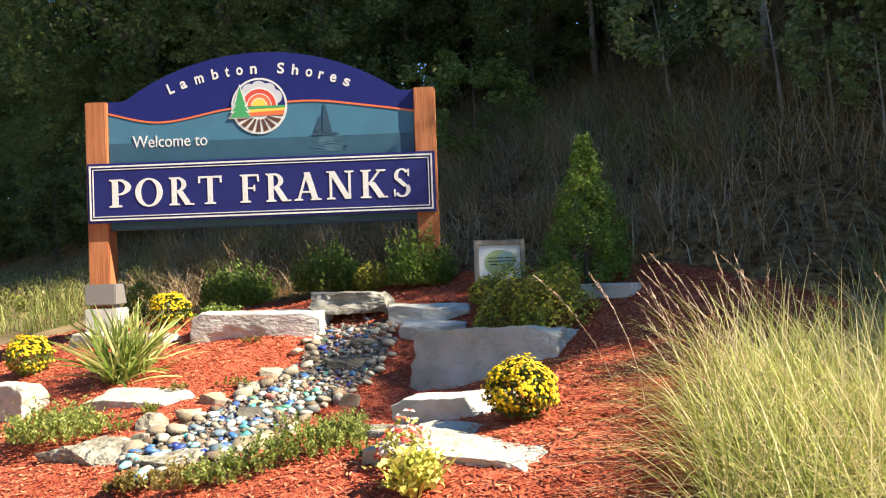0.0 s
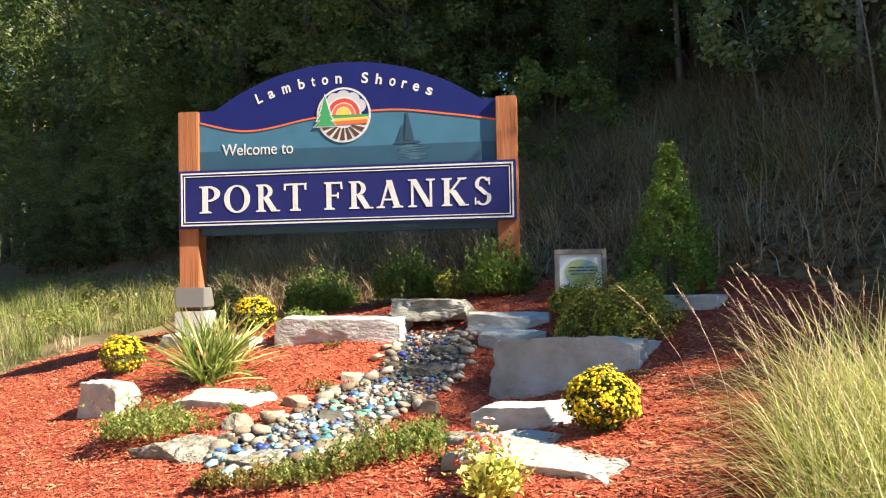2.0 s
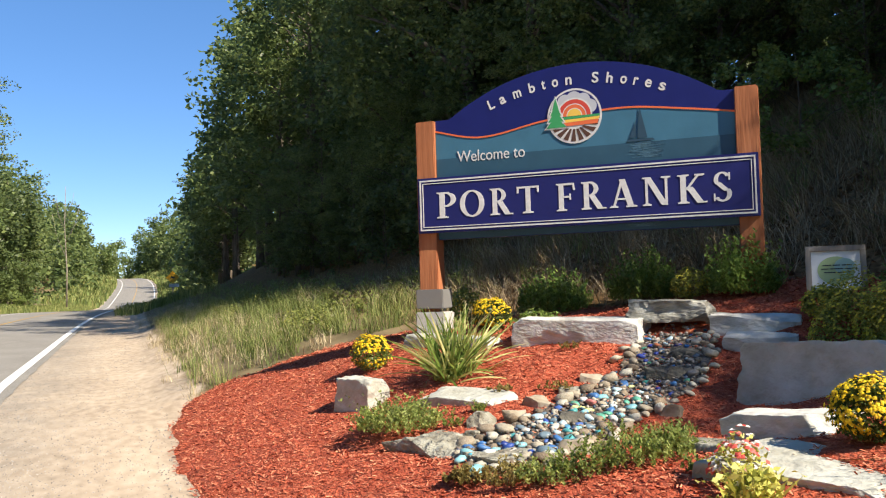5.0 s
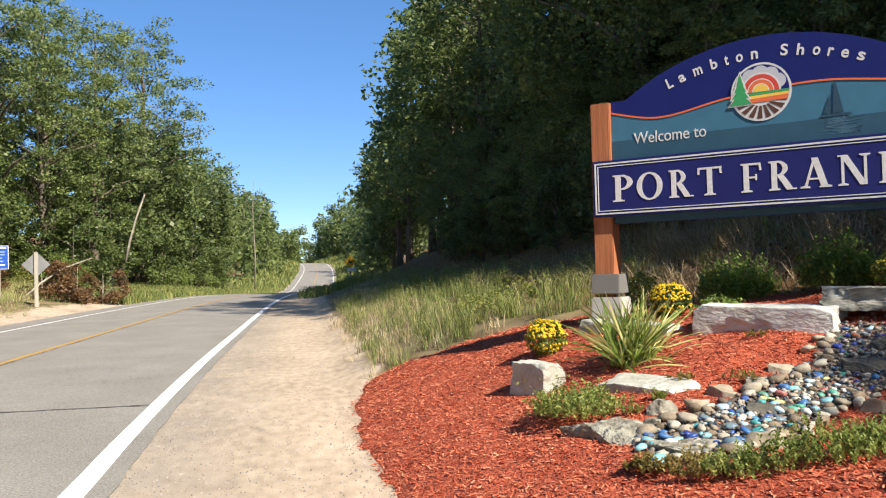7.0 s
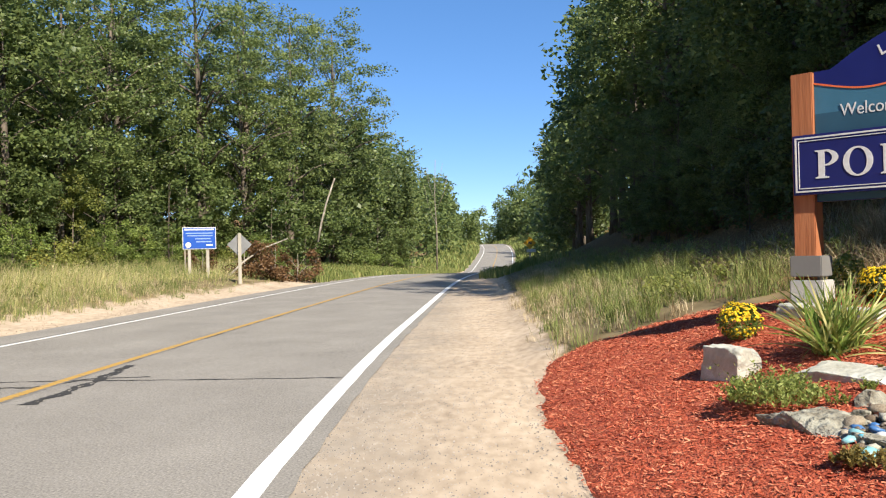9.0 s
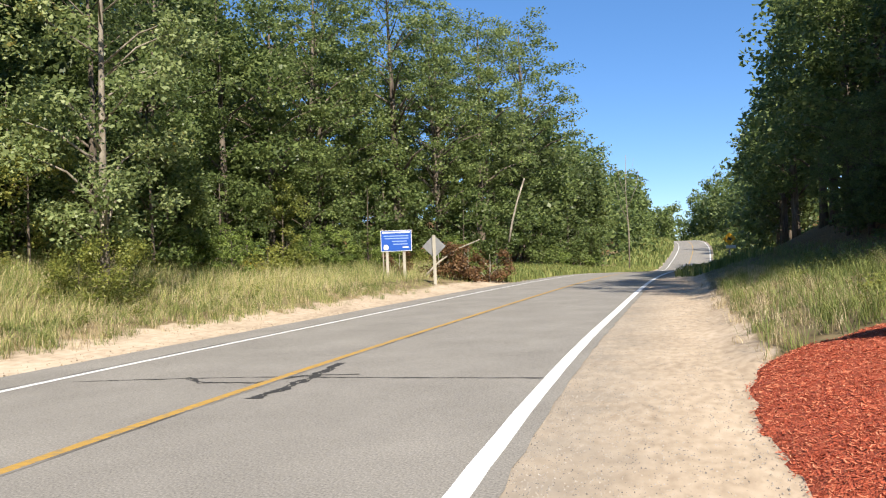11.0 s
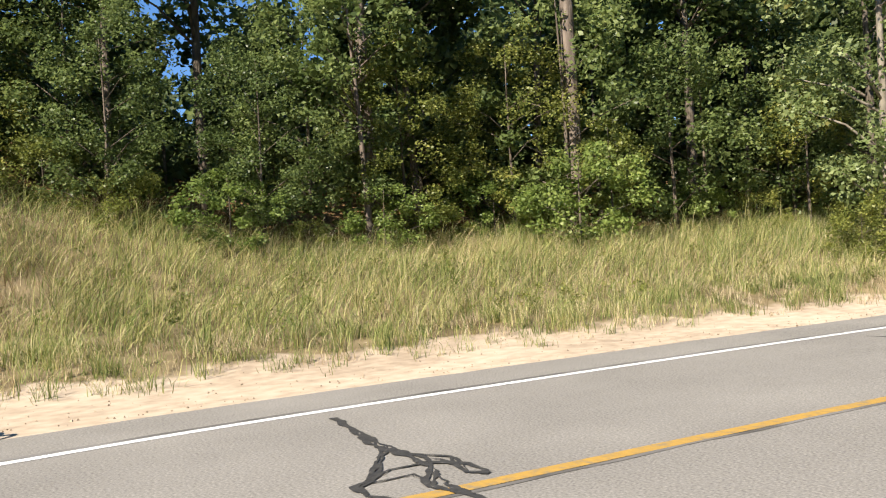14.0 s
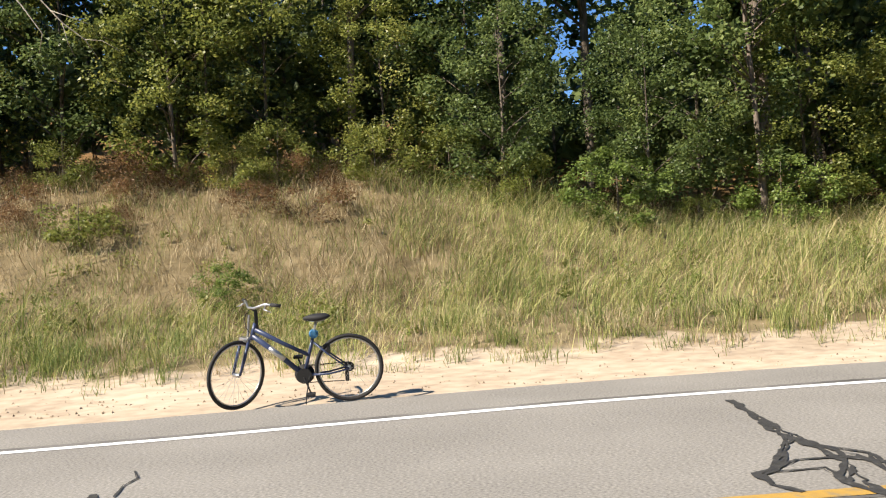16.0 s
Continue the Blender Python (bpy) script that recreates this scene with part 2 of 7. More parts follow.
def tube(bm, pts, radii, sides=8, cap=True):
    """A tapered tube along a list of points."""
    rings = []
    pts = [Vector(p) for p in pts]
    for i, p in enumerate(pts):
        d = (pts[min(i + 1, len(pts) - 1)] - pts[max(i - 1, 0)]).normalized()
        a = d.orthogonal().normalized()
        if i:
            a = (prev - d * prev.dot(d)).normalized()
        prev = a
        b = d.cross(a)
        rings.append([bm.verts.new(p + (a * math.cos(t) + b * math.sin(t)) * radii[i]) for t in (2 * math.pi * k / sides for k in range(sides))])
    for r0, r1 in zip(rings, rings[1:]):
        for k in range(sides):
            bm.faces.new((r0[k], r0[(k + 1) % sides], r1[(k + 1) % sides], r1[k]))
    if cap:
        bm.faces.new(rings[0][::-1])
        bm.faces.new(rings[-1])
    return bm


def tubed(*a, **k):
    return tube(bmesh.new(), *a, **k)


def prism(outline, y0, y1):
    """A plate in the x-z plane from an outline of (x, z), between depths y0 and y1."""
    bm = bmesh.new()
    f = [bm.verts.new((x, y0, z)) for x, z in outline]
    b = [bm.verts.new((x, y1, z)) for x, z in outline]
    bm.faces.new(f)
    bm.faces.new(b[::-1])
    n = len(f)
    for i in range(n):
        bm.faces.new((f[i], b[i], b[(i + 1) % n], f[(i + 1) % n]))
    bmesh.ops.recalc_face_normals(bm, faces=bm.faces[:])
    return bm


def text_mesh(body, width, height, depth, bold=0.0):
    """Letters of the built-in font, scaled into a width and height, standing in the x-z plane with the left foot at the origin."""
    cu = bpy.data.curves.new("text", "FONT")
    cu.body, cu.extrude, cu.offset, cu.resolution_u = body, 0.5, bold, 6
    tmp = bpy.data.objects.new("text", cu)
    scene.collection.objects.link(tmp)
    me = bpy.data.meshes.new_from_object(tmp.evaluated_get(bpy.context.evaluated_depsgraph_get()))
    bpy.data.objects.remove(tmp)
    v = np.empty(len(me.vertices) * 3, dtype=np.float32)
    me.vertices.foreach_get("co", v)
    v = v.reshape(-1, 3)
    lo, hi = v.min(0), v.max(0)
    sx = width / (hi[0] - lo[0]) if width else height / (hi[1] - lo[1])
    sz = height / (hi[1] - lo[1]) if height else sx
    out = np.stack([(v[:, 0] - lo[0]) * sx, -(v[:, 2] - lo[2]) / (hi[2] - lo[2]) * depth, (v[:, 1] - lo[1]) * sz], 1)
    me.vertices.foreach_set("co", out.ravel())
    me.update()
    return me


# ---- the lie of the land ----
ROAD_X = [(-400, 24), (-60, -1.6), (-11, -4.42), (3, -4.85), (17, -4.42), (52, -2.2), (100, 3.2), (133, 7.4), (240, 13.8), (400, 5)]
ROAD_Z = [(-400, 0), (-60, 0), (0, 0), (55, 0), (75, -0.25), (108, -1.15), (138, -1.05), (240, 3.95), (300, 4.4), (400, 2)]
RISE_RIGHT = [(3.6, -0.01), (4.6, -0.004), (5.4, 0), (6.5, 0.33), (7.8, 0.74), (9.8, 1.2), (11, 1.6), (14, 3.1), (20, 6), (40, 10), (90, 11)]
RISE_LEFT = [(4.2, -0.03), (5.2, 0.1), (6.2, 0.3), (8.5, 0.6), (12, 1.0), (16, 1.5), (24, 2.2), (34, 6.5), (60, 9)]


def curve(tab, y):
    i = 0
    while i < len(tab) - 2 and y > tab[i + 1][0]:
        i += 1
    (a, p), (b, q) = tab[i], tab[i + 1]
    m0 = (q - tab[i - 1][1]) / (b - tab[i - 1][0]) if i > 0 else (q - p) / (b - a)
    m1 = (tab[i + 2][1] - p) / (tab[i + 2][0] - a) if i < len(tab) - 2 else (q - p) / (b - a)
    h = b - a
    t = min(1.0, max(0.0, (y - a) / h))
    return (2 * t**3 - 3 * t * t + 1) * p + (t**3 - 2 * t * t + t) * h * m0 + (3 * t * t - 2 * t**3) * q + (t**3 - t * t) * h * m1


def road_x(y):
    return curve(ROAD_X, y)


def road_z(y):
    return curve(ROAD_Z, y)


def table(tab, s):
    if s <= tab[0][0]:
        return tab[0][1]
    for (a, p), (b, q) in zip(tab, tab[1:]):
        if s <= b:
            return p + (q - p) * (s - a) / (b - a)
    return tab[-1][1]


def bump(x, y, cx, cy, r, h):
    return h * math.exp(-((x - cx) ** 2 + (y - cy) ** 2) / (r * r))


def ground_z(x, y):
    """Height of the ground: the rise beside the road, with the hollow of the dry stream."""
    s = x - road_x(y)
    if s >= 0:
        z = table(RISE_RIGHT, s) + bump(x, y, 3.0, 7.6, 0.9, 0.1) + bump(x, y, 3.5, 4.0, 1.1, -0.42)
        k = smooth(3.5, 0, y)
        z *= 1 - 0.55 * k * (smooth(20, 14, s) if s > 14 else 1)
    else:
        z = table(RISE_LEFT, -s) + 0.38 * smooth(7.5, 12, -s) * smooth(30, 17, y)
        if -s > 8.5:  # the bank behind the bicycle
            z += smooth(7, -2, y) * smooth(8.5, 16, -s) * 1.7
    if -4.2 < s < 3.62:
        z = -0.06
    return z + road_z(y)


# ---- ground, road ----
def steps(*spans):
    out = []
    for a, b, d in spans:
        n = max(1, round((b - a) / d))
        out += [a + (b - a) * i / n for i in range(n)]
    return out + [spans[-1][1]]


def sheet(name, xs, ys, f, mat, label=""):
    verts = [(x, y, f(x, y)) for y in ys for x in xs]
    w = len(xs)
    faces = [(j * w + i, j * w + i + 1, (j + 1) * w + i + 1, (j + 1) * w + i) for j in range(len(ys) - 1) for i in range(w - 1)]
    return obj(name, pydata(name, verts, faces), mat, None, label, True)


BED_FRONT = [(0.62, 3.6), (0.62, 4.7), (0.62, 6.7), (0.74, 8.5), (1.05, 9.9), (1.5, 10.4)]


def bed_edge(y):
    return curve([(a[1], a[0]) for a in BED_FRONT], y)


def bed_lift(x, y):
    """Height of the mulch over the ground, fading out at the rim of the bed."""
    e = min(x - bed_edge(y), 5.42 - x, 7.16 - 0.878 * x - 0.477 * y, 10.6 - 0.32 * x - y + 0.3, y - (3.0 - 0.66 * x) if x < 2.6 else y - 1.25)
    if x > 2.6:
        e = min(e, (y - 1.7) + max(0.0, (x - 3.6)) * 0.6)
    e += 0.10 * noise.noise((x * 2, y * 2, 9))
    return e


def rough_ground(x, y):
    z = ground_z(x, y)
    s = x - road_x(y)
    if abs(s) > 4.0:
        k = smooth(4.0, 6.5, abs(s))
        z += noise.noise((x * 1.3, y * 1.3, 0)) * 0.05 * k + noise.noise((x * 0.3, y * 0.3, 5)) * 0.12 * smooth(6, 12, abs(s))
        if 0.4 < x < 6.2 and 1.0 < y < 11.5:
            z -= 0.09 * smooth(-0.15, 0.15, bed_lift(x, y))
    return z


def ground_material():
    """Sand beside the road, turning into grassy earth away from it."""
    m = material("sand and earth", [(0.22, (0.33, 0.258, 0.185)), (0.5, (0.465, 0.372, 0.272)), (0.8, (0.58, 0.476, 0.36))], scale=9, detail=12, rough=0.95, bump=0.16, bump_scale=42, big=0.8, big_scale=0.9, stretch=(1, 0.45, 1), dist=0.02, spec=0.1)
    n, l = m.node_tree.nodes, m.node_tree.links
    bsdf = n["Principled BSDF"]
    sand = bsdf.inputs["Base Color"].links[0].from_socket
    at = n.new("ShaderNodeAttribute")
    at.attribute_name = "cover"
    noi = n.new("ShaderNodeTexNoise")
    noi.inputs["Scale"].default_value, noi.inputs["Detail"].default_value = 1.6, 8
    co = n.new("ShaderNodeTexCoord")
    l.new(co.outputs["Object"], noi.inputs["Vector"])
    ad = n.new("ShaderNodeMath")
    ad.operation = "ADD"
    l.new(at.outputs["Fac"], ad.inputs[0])
    l.new(noi.outputs["Fac"], ad.inputs[1])
    ra = n.new("ShaderNodeMapRange")
    ra.inputs["From Min"].default_value, ra.inputs["From Max"].default_value = 0.95, 1.1
    l.new(ad.outputs[0], ra.inputs["Value"])
    er = n.new("ShaderNodeValToRGB")
    els = er.color_ramp.elements
    els[0].position, els[0].color = 0.3, (0.11, 0.083, 0.043, 1)
    els[1].position, els[1].color = 0.7, (0.29, 0.23, 0.13, 1)
    l.new(noi.outputs["Fac"], er.inputs[0])
    mx = n.new("ShaderNodeMix")
    mx.data_type = "RGBA"
    l.new(ra.outputs[0], mx.inputs["Factor"])
    ag = n.new("ShaderNodeAttribute")
    ag.attribute_name = "grit"
    gm = n.new("ShaderNodeMath")
    gm.operation = "MULTIPLY"
    l.new(ag.outputs["Fac"], gm.inputs[0])
    l.new(noi.outputs["Fac"], gm.inputs[1])
    gx_ = n.new("ShaderNodeMix")
    gx_.data_type = "RGBA"
    l.new(gm.outputs[0], gx_.inputs["Factor"])
    l.new(sand, gx_.inputs["A"])
    gx_.inputs["B"].default_value = (0.26, 0.235, 0.2, 1)
    l.new(gx_.outputs["Result"], mx.inputs["A"])
    l.new(er.outputs[0], mx.inputs["B"])
    al = n.new("ShaderNodeAttribute")
    al.attribute_name = "litter"
    ln = n.new("ShaderNodeTexNoise")
    ln.inputs["Scale"].default_value, ln.inputs["Detail"].default_value = 14.0, 8
    l.new(co.outputs["Object"], ln.inputs["Vector"])
    lr = n.new("ShaderNodeValToRGB")
    els = lr.color_ramp.elements
    els[0].position, els[0].color = 0.35, (0.085, 0.048, 0.02, 1)
    els[1].position, els[1].color = 0.68, (0.29, 0.175, 0.08, 1)
    l.new(ln.outputs["Fac"], lr.inputs[0])
    lx = n.new("ShaderNodeMix")
    lx.data_type = "RGBA"
    l.new(al.outputs["Fac"], lx.inputs["Factor"])
    l.new(mx.outputs["Result"], lx.inputs["A"])
    l.new(lr.outputs[0], lx.inputs["B"])
    l.new(lx.outputs["Result"], bsdf.inputs["Base Color"])
    return m


gx = steps((-700, -120, 60), (-120, -40, 8), (-40, -16, 1.5), (-16, -8, 0.4), (-8, -1.6, 0.8), (-1.6, -0.2, 0.07), (-0.2, 8, 0.3), (8, 30, 1.2), (30, 120, 8), (120, 700, 60))
gy = steps((-700, -120, 60), (-120, -30, 8), (-30, -8, 1.5), (-8, 14, 0.35), (14, 50, 0.9), (50, 300, 6), (300, 700, 40))
ground = sheet("ground", gx, gy, rough_ground, ground_material(), "pale sandy shoulder turning into grassy earth")
tagged(ground, category="ground", kind="structure")
att = ground.data.attributes.new("cover", "FLOAT", "POINT")
cover = []
for v in ground.data.vertices:
    x, y = v.co.x, v.co.y
    s = x - road_x(y)
    if s < 0:
        c = smooth(4.6, 6.8, -s)
    else:
        c = smooth(5.4, 6.4, s)
    if y > 35:
        c = max(c, smooth(4.0, 4.8, abs(s)) * smooth(35, 60, y))
    cover.append(c)
att.data.foreach_set("value", cover)
att = ground.data.attributes.new("litter", "FLOAT", "POINT")
att.data.foreach_set("value", [smooth(7.6, 9.4, v.co.x - road_x(v.co.y)) + smooth(14.5, 16.5, road_x(v.co.y) - v.co.x) for v in ground.data.vertices])
att = ground.data.attributes.new("grit", "FLOAT", "POINT")
att.data.foreach_set("value", [smooth(5.1, 3.9, v.co.x - road_x(v.co.y)) if v.co.x > road_x(v.co.y) else 0.0 for v in ground.data.vertices])


FAR_SHIFT = [(-60, 0.5), (-10, 0.5), (-4, 0.45), (-2.3, 0.38), (-0.45, 0.2), (1.5, 0.04), (5, 0.0), (10, -0.05), (18, 0.0), (400, 0.0)]


def ribbon(name, s0, s1, y0, y1, lift, mat, step=1.0, wob=0.0):
    """A strip that follows the road, between two offsets from its middle; its far side narrows a little towards one end."""
    verts, faces = [], []
    n = int((y1 - y0) / step)
    k = max(1, int((s1 - s0) / 1.0)) if s1 - s0 > 1.5 else 1
    for j in range(n + 1):
        y = y0 + (y1 - y0) * j / n
        for i in range(k + 1):
            s = s0 + (s1 - s0) * i / k
            w = wob * noise.noise((y * 1.9, s * 3, 2)) if i in (0, k) else 0
            s2 = s + w + (curve(FAR_SHIFT, y) * min(1, -s / 3) if s < -0.5 else 0)
            verts.append((road_x(y) + s2, y, road_z(y) + lift))
    for j in range(n):
        for i in range(k):
            a = j * (k + 1) + i
            faces.append((a, a + 1, a + k + 2, a + k + 1))
    return obj(name, pydata(name, verts, faces), mat)


M_SEAM = material("dark paving joint", [(0.35, (0.085, 0.08, 0.073)), (0.6, (0.22, 0.207, 0.188))], scale=1.2, detail=8, rough=0.9, bump=0.2)
road = tagged(ribbon("road", -4.11, 3.70, -90, 330, 0.0, M_ROAD, wob=0.06, step=0.5), "worn grey asphalt of a two-lane country road", "road", kind="structure")
tagged(ribbon("edge_line_near", 3.385, 3.55, -90, 330, 0.004, M_WHITE, 0.5, 0.008), "white painted edge line on the asphalt", "road marking", kind="structure")
tagged(ribbon("edge_line_far", -3.065, -2.945, -90, 330, 0.004, M_WHITE, 0.5, 0.008), "thin white painted edge line on the asphalt", "road marking", kind="structure")
tagged(ribbon("centre_line", 0.02, 0.15, -90, 330, 0.004, M_YELLOW, 0.5, 0.008), "worn yellow painted centre line", "road marking", kind="structure")

tagged(ribbon("paving_joint", 0.152, 0.20, -60, 120, 0.0035, M_SEAM, 0.25, 0.035), "dark worn paving joint along the centre line", "road joint", kind="structure")
tagged(ribbon("shoulder_joint", -3.17, -3.08, -60, 60, 0.0035, M_SEAM, 0.25, 0.02), "dark joint beside the far edge line", "road joint", kind="structure")

# ---- mulch bed ----
def mulch_z(x, y):
    e = bed_lift(x, y)
    return ground_z(x, y) - 0.02 + 0.03 * smooth(0, 0.5, e) + 0.02 * noise.noise((x * 3, y * 3, 1)) + 0.012 * noise.noise((x * 11, y * 11, 4))


bx, by = steps((0.3, 6.2, 0.075)), steps((0.9, 11.2, 0.075))
grid = {}
verts, faces = [], []
for j, y in enumerate(by):
    for i, x in enumerate(bx):
        if bed_lift(x, y) > -0.12:
            grid[i, j] = len(verts)
            e = bed_lift(x, y)
            verts.append((x, y, mulch_z(x, y) if e > 0 else ground_z(x, y) - 0.10))
for (i, j), a in grid.items():
    q = [(i, j), (i + 1, j), (i + 1, j + 1), (i, j + 1)]
    if all(c in grid for c in q):
        faces.append([grid[c] for c in q])
bed = obj("mulch_bed", pydata("mulch_bed", verts, faces), M_MULCH, shade=True)
tagged(bed, "red shredded bark mulch on a sloping garden bed", "flower bed", kind="structure")

rng = np.random.default_rng(3)


def chips(n):
    """Loose shreds of bark lying on the bed."""
    out = []
    while len(out) < n:
        x, y = rng.uniform(0.5, 5.6), rng.uniform(1.2, 10.4)
        if bed_lift(x, y) < -0.05 + 0.1 * rng.random():
            continue
        z = mulch_z(x, y) if bed_lift(x, y) > 0 else ground_z(x, y) - 0.02
        a, ln, w = rng.uniform(0, 6.28), rng.uniform(0.006, 0.022), rng.uniform(0.0018, 0.0042)
        d = np.array([math.cos(a), math.sin(a), rng.normal(0, 0.24)]) * ln
        sd = np.array([-math.sin(a), math.cos(a), rng.normal(0, 0.4)]) * w
        p = np.array([x, y, z + 0.005 + abs(d[2]) * 0.5])
        out.append([p - d - sd, p + d - sd, p + d + sd, p - d + sd])
    return quads("mulch_chips", np.array(out), 4)


tagged(obj("mulch_chips", chips(76000), M_CHIP), "loose red bark shreds on the bed", "mulch", kind="stuff")

# ---- welcome sign ----
SIGN = pose(2.96, 7.54, 0, 0, 0, -45.93)
sign = empty("welcome_sign", SIGN @ pose(0, 0, 0.85))
tagged(sign, "large blue welcome sign with arched top between two cedar posts", "sign")


def sign_part(name, bm, mat, parent=None, label="", shade=False):
    ob = part(name, bm, mat, parent or sign, label, shade) if not isinstance(bm, bpy.types.Mesh) else obj(name, bm, mat, parent or sign, label, shade)
    if not parent:
        ob.matrix_local = pose(0, 0, -0.85)
    return ob


sign_part("post", boxed(-0.04, 0.15, 0.0, 0.18, 1.06, 2.9, bevel=0.008), M_WOOD, label="reddish stained square cedar post")
sign_part("post", boxed(2.885, 3.07, 0.0, 0.18, 1.05, 2.915, bevel=0.008), M_WOOD, label="reddish stained square cedar post")


def arch_z(u):
    c, half, rise = 1.53, 1.23, 0.39
    r = (half * half + rise * rise) / (2 * rise)
    d = abs(u - c)
    return 2.905 + (math.sqrt(r * r - d * d) - (r - rise) if d < half else 0.0)


def wave_z(u):
    return curve([(0.0, 2.86), (0.15, 2.80), (0.62, 2.705), (1.25, 2.80), (1.95, 2.845), (2.5, 2.78), (2.9, 2.715), (3.1, 2.68)], u)


us = [0.152 + (2.883 - 0.152) * i / 60 for i in range(61)]
sign_part("board", prism([(0.152, 1.757)] + [(2.883, 1.757)] + [(u, arch_z(u)) for u in us[::-1]], 0.05, 0.10), M_NAVY)
sign_part("sky_panel", prism([(0.154, 2.36)] + [(2.881, 2.36)] + [(u, wave_z(u)) for u in us[::-1]], 0.046, 0.0495), M_TEAL, label="teal painted sky")
sign_part("sea_panel", prism([(0.156, 1.762), (2.879, 1.762), (2.879, 2.525), (0.156, 2.53)], 0.042, 0.0455), M_SEA, label="dark blue painted sea")
sign_part("wave_line", prism([(u, wave_z(u) - 0.008) for u in us] + [(u, wave_z(u) + 0.008) for u in us[::-1]], 0.041, 0.0455), M_ORANGE, label="coral painted line")
banner = sign_part("banner", boxed(-0.01, 3.055, -0.055, -0.003, 1.82, 2.345, bevel=0.004), M_NAVY2, label="dark blue banner board with white double border")


def border(m, w):
    x0, x1, z0, z1 = -0.01 + m, 3.055 - m, 1.82 + m, 2.345 - m
    bm = bmesh.new()
    for a in ((x0, x1, z0, z0 + w), (x0, x1, z1 - w, z1), (x0, x0 + w, z0 + w, z1 - w), (x1 - w, x1, z0 + w, z1 - w)):
        box(bm, a[0], a[1], -0.060, -0.054, a[2], a[3])
    return bm


part("border_line", border(0.022, 0.014), M_LETTER, banner)
part("border_line", border(0.052, 0.007), M_LETTER, banner)


# letters of the town name: letter, left, width
NAME = [("P", 0.185, 0.20), ("O", 0.405, 0.25), ("R", 0.69, 0.225), ("T", 0.935, 0.215), ("F", 1.285, 0.175), ("R", 1.50, 0.225), ("A", 1.735, 0.245), ("N", 2.005, 0.245), ("K", 2.285, 0.245), ("S", 2.555, 0.155)]


# roman capitals in units of their height: stems and bars as (x0, x1, z0, z1), slants as four corners, bowls as
# (centre x, centre z, outer and inner half axes, first and last angle)
STEM, HAIR, FOOT = 0.165, 0.06, 0.05


def foot(x0, x1, z=0.0):
    return [(x0, x1, z, z + FOOT), (x0 + 0.05, x1 - 0.05, z - 0.022 if z else z + FOOT, z if z else z + FOOT + 0.022)]


def slant(xa, za, xb, zb, w):
    return [(xa - w / 2, za), (xa + w / 2, za), (xb + w / 2, zb), (xb - w / 2, zb)]


TOP = 1 - FOOT
CAPITALS = {
    "P": [(0.08, 0.08 + STEM, 0, 1), *foot(0, 0.35), *foot(0, 0.2, TOP), (0.25, 0.715, 0.35, 0.285, 0.19, 0.225, -90, 90), (0.2, 0.38, 0.935, 1), (0.2, 0.38, 0.435, 0.495)],
    "O": [(0.40, 0.5, 0.40, 0.515, 0.235, 0.45, 0, 360)],
    "R": [(0.08, 0.08 + STEM, 0, 1), *foot(0, 0.33), *foot(0, 0.2, TOP), (0.25, 0.74, 0.31, 0.265, 0.16, 0.205, -90, 90), (0.2, 0.36, 0.935, 1), (0.2, 0.36, 0.475, 0.535), slant(0.62, 0.0, 0.34, 0.5, 0.20), (0.58, 0.80, 0, FOOT)],
    "T": [(0.30, 0.30 + STEM, 0, 1), *foot(0.2, 0.565), (0, 0.765, 0.93, 1), slant(0.03, 0.76, 0.045, 1.0, 0.06), slant(0.735, 0.76, 0.72, 1.0, 0.06)],
    "F": [(0.08, 0.08 + STEM, 0, 1), *foot(0, 0.35), *foot(0, 0.2, TOP), (0.2, 0.60, 0.93, 1), slant(0.60, 0.74, 0.575, 1.0, 0.06), (0.2, 0.47, 0.475, 0.54), (0.44, 0.49, 0.40, 0.615)],
    "A": [slant(0.13, 0.0, 0.385, 0.95, 0.075), slant(0.66, 0.0, 0.40, 1.0, 0.185), (0.22, 0.58, 0.27, 0.33), *foot(0, 0.26), *foot(0.51, 0.84)],
    "N": [(0.09, 0.165, 0, 1), (0.68, 0.755, 0, 1), slant(0.665, 0.0, 0.165, 1.0, 0.19), *foot(0, 0.27), (0, 0.12, TOP, 1), *foot(0.57, 0.85, TOP)],
    "K": [(0.08, 0.08 + STEM, 0, 1), *foot(0, 0.33), *foot(0, 0.33, TOP), slant(0.25, 0.46, 0.62, 1.0, 0.085), slant(0.66, 0.0, 0.34, 0.56, 0.205), *foot(0.49, 0.78, TOP), (0.55, 0.84, 0, FOOT)],
    "S": [(0.27, 0.745, 0.235, 0.265, 0.115, 0.205, 30, 215), (0.27, 0.265, 0.255, 0.275, 0.125, 0.21, -150, 35), slant(0.395, 0.36, 0.13, 0.655, 0.175), (0.445, 0.49, 0.72, 0.98), (0.02, 0.065, 0.02, 0.28)],
}


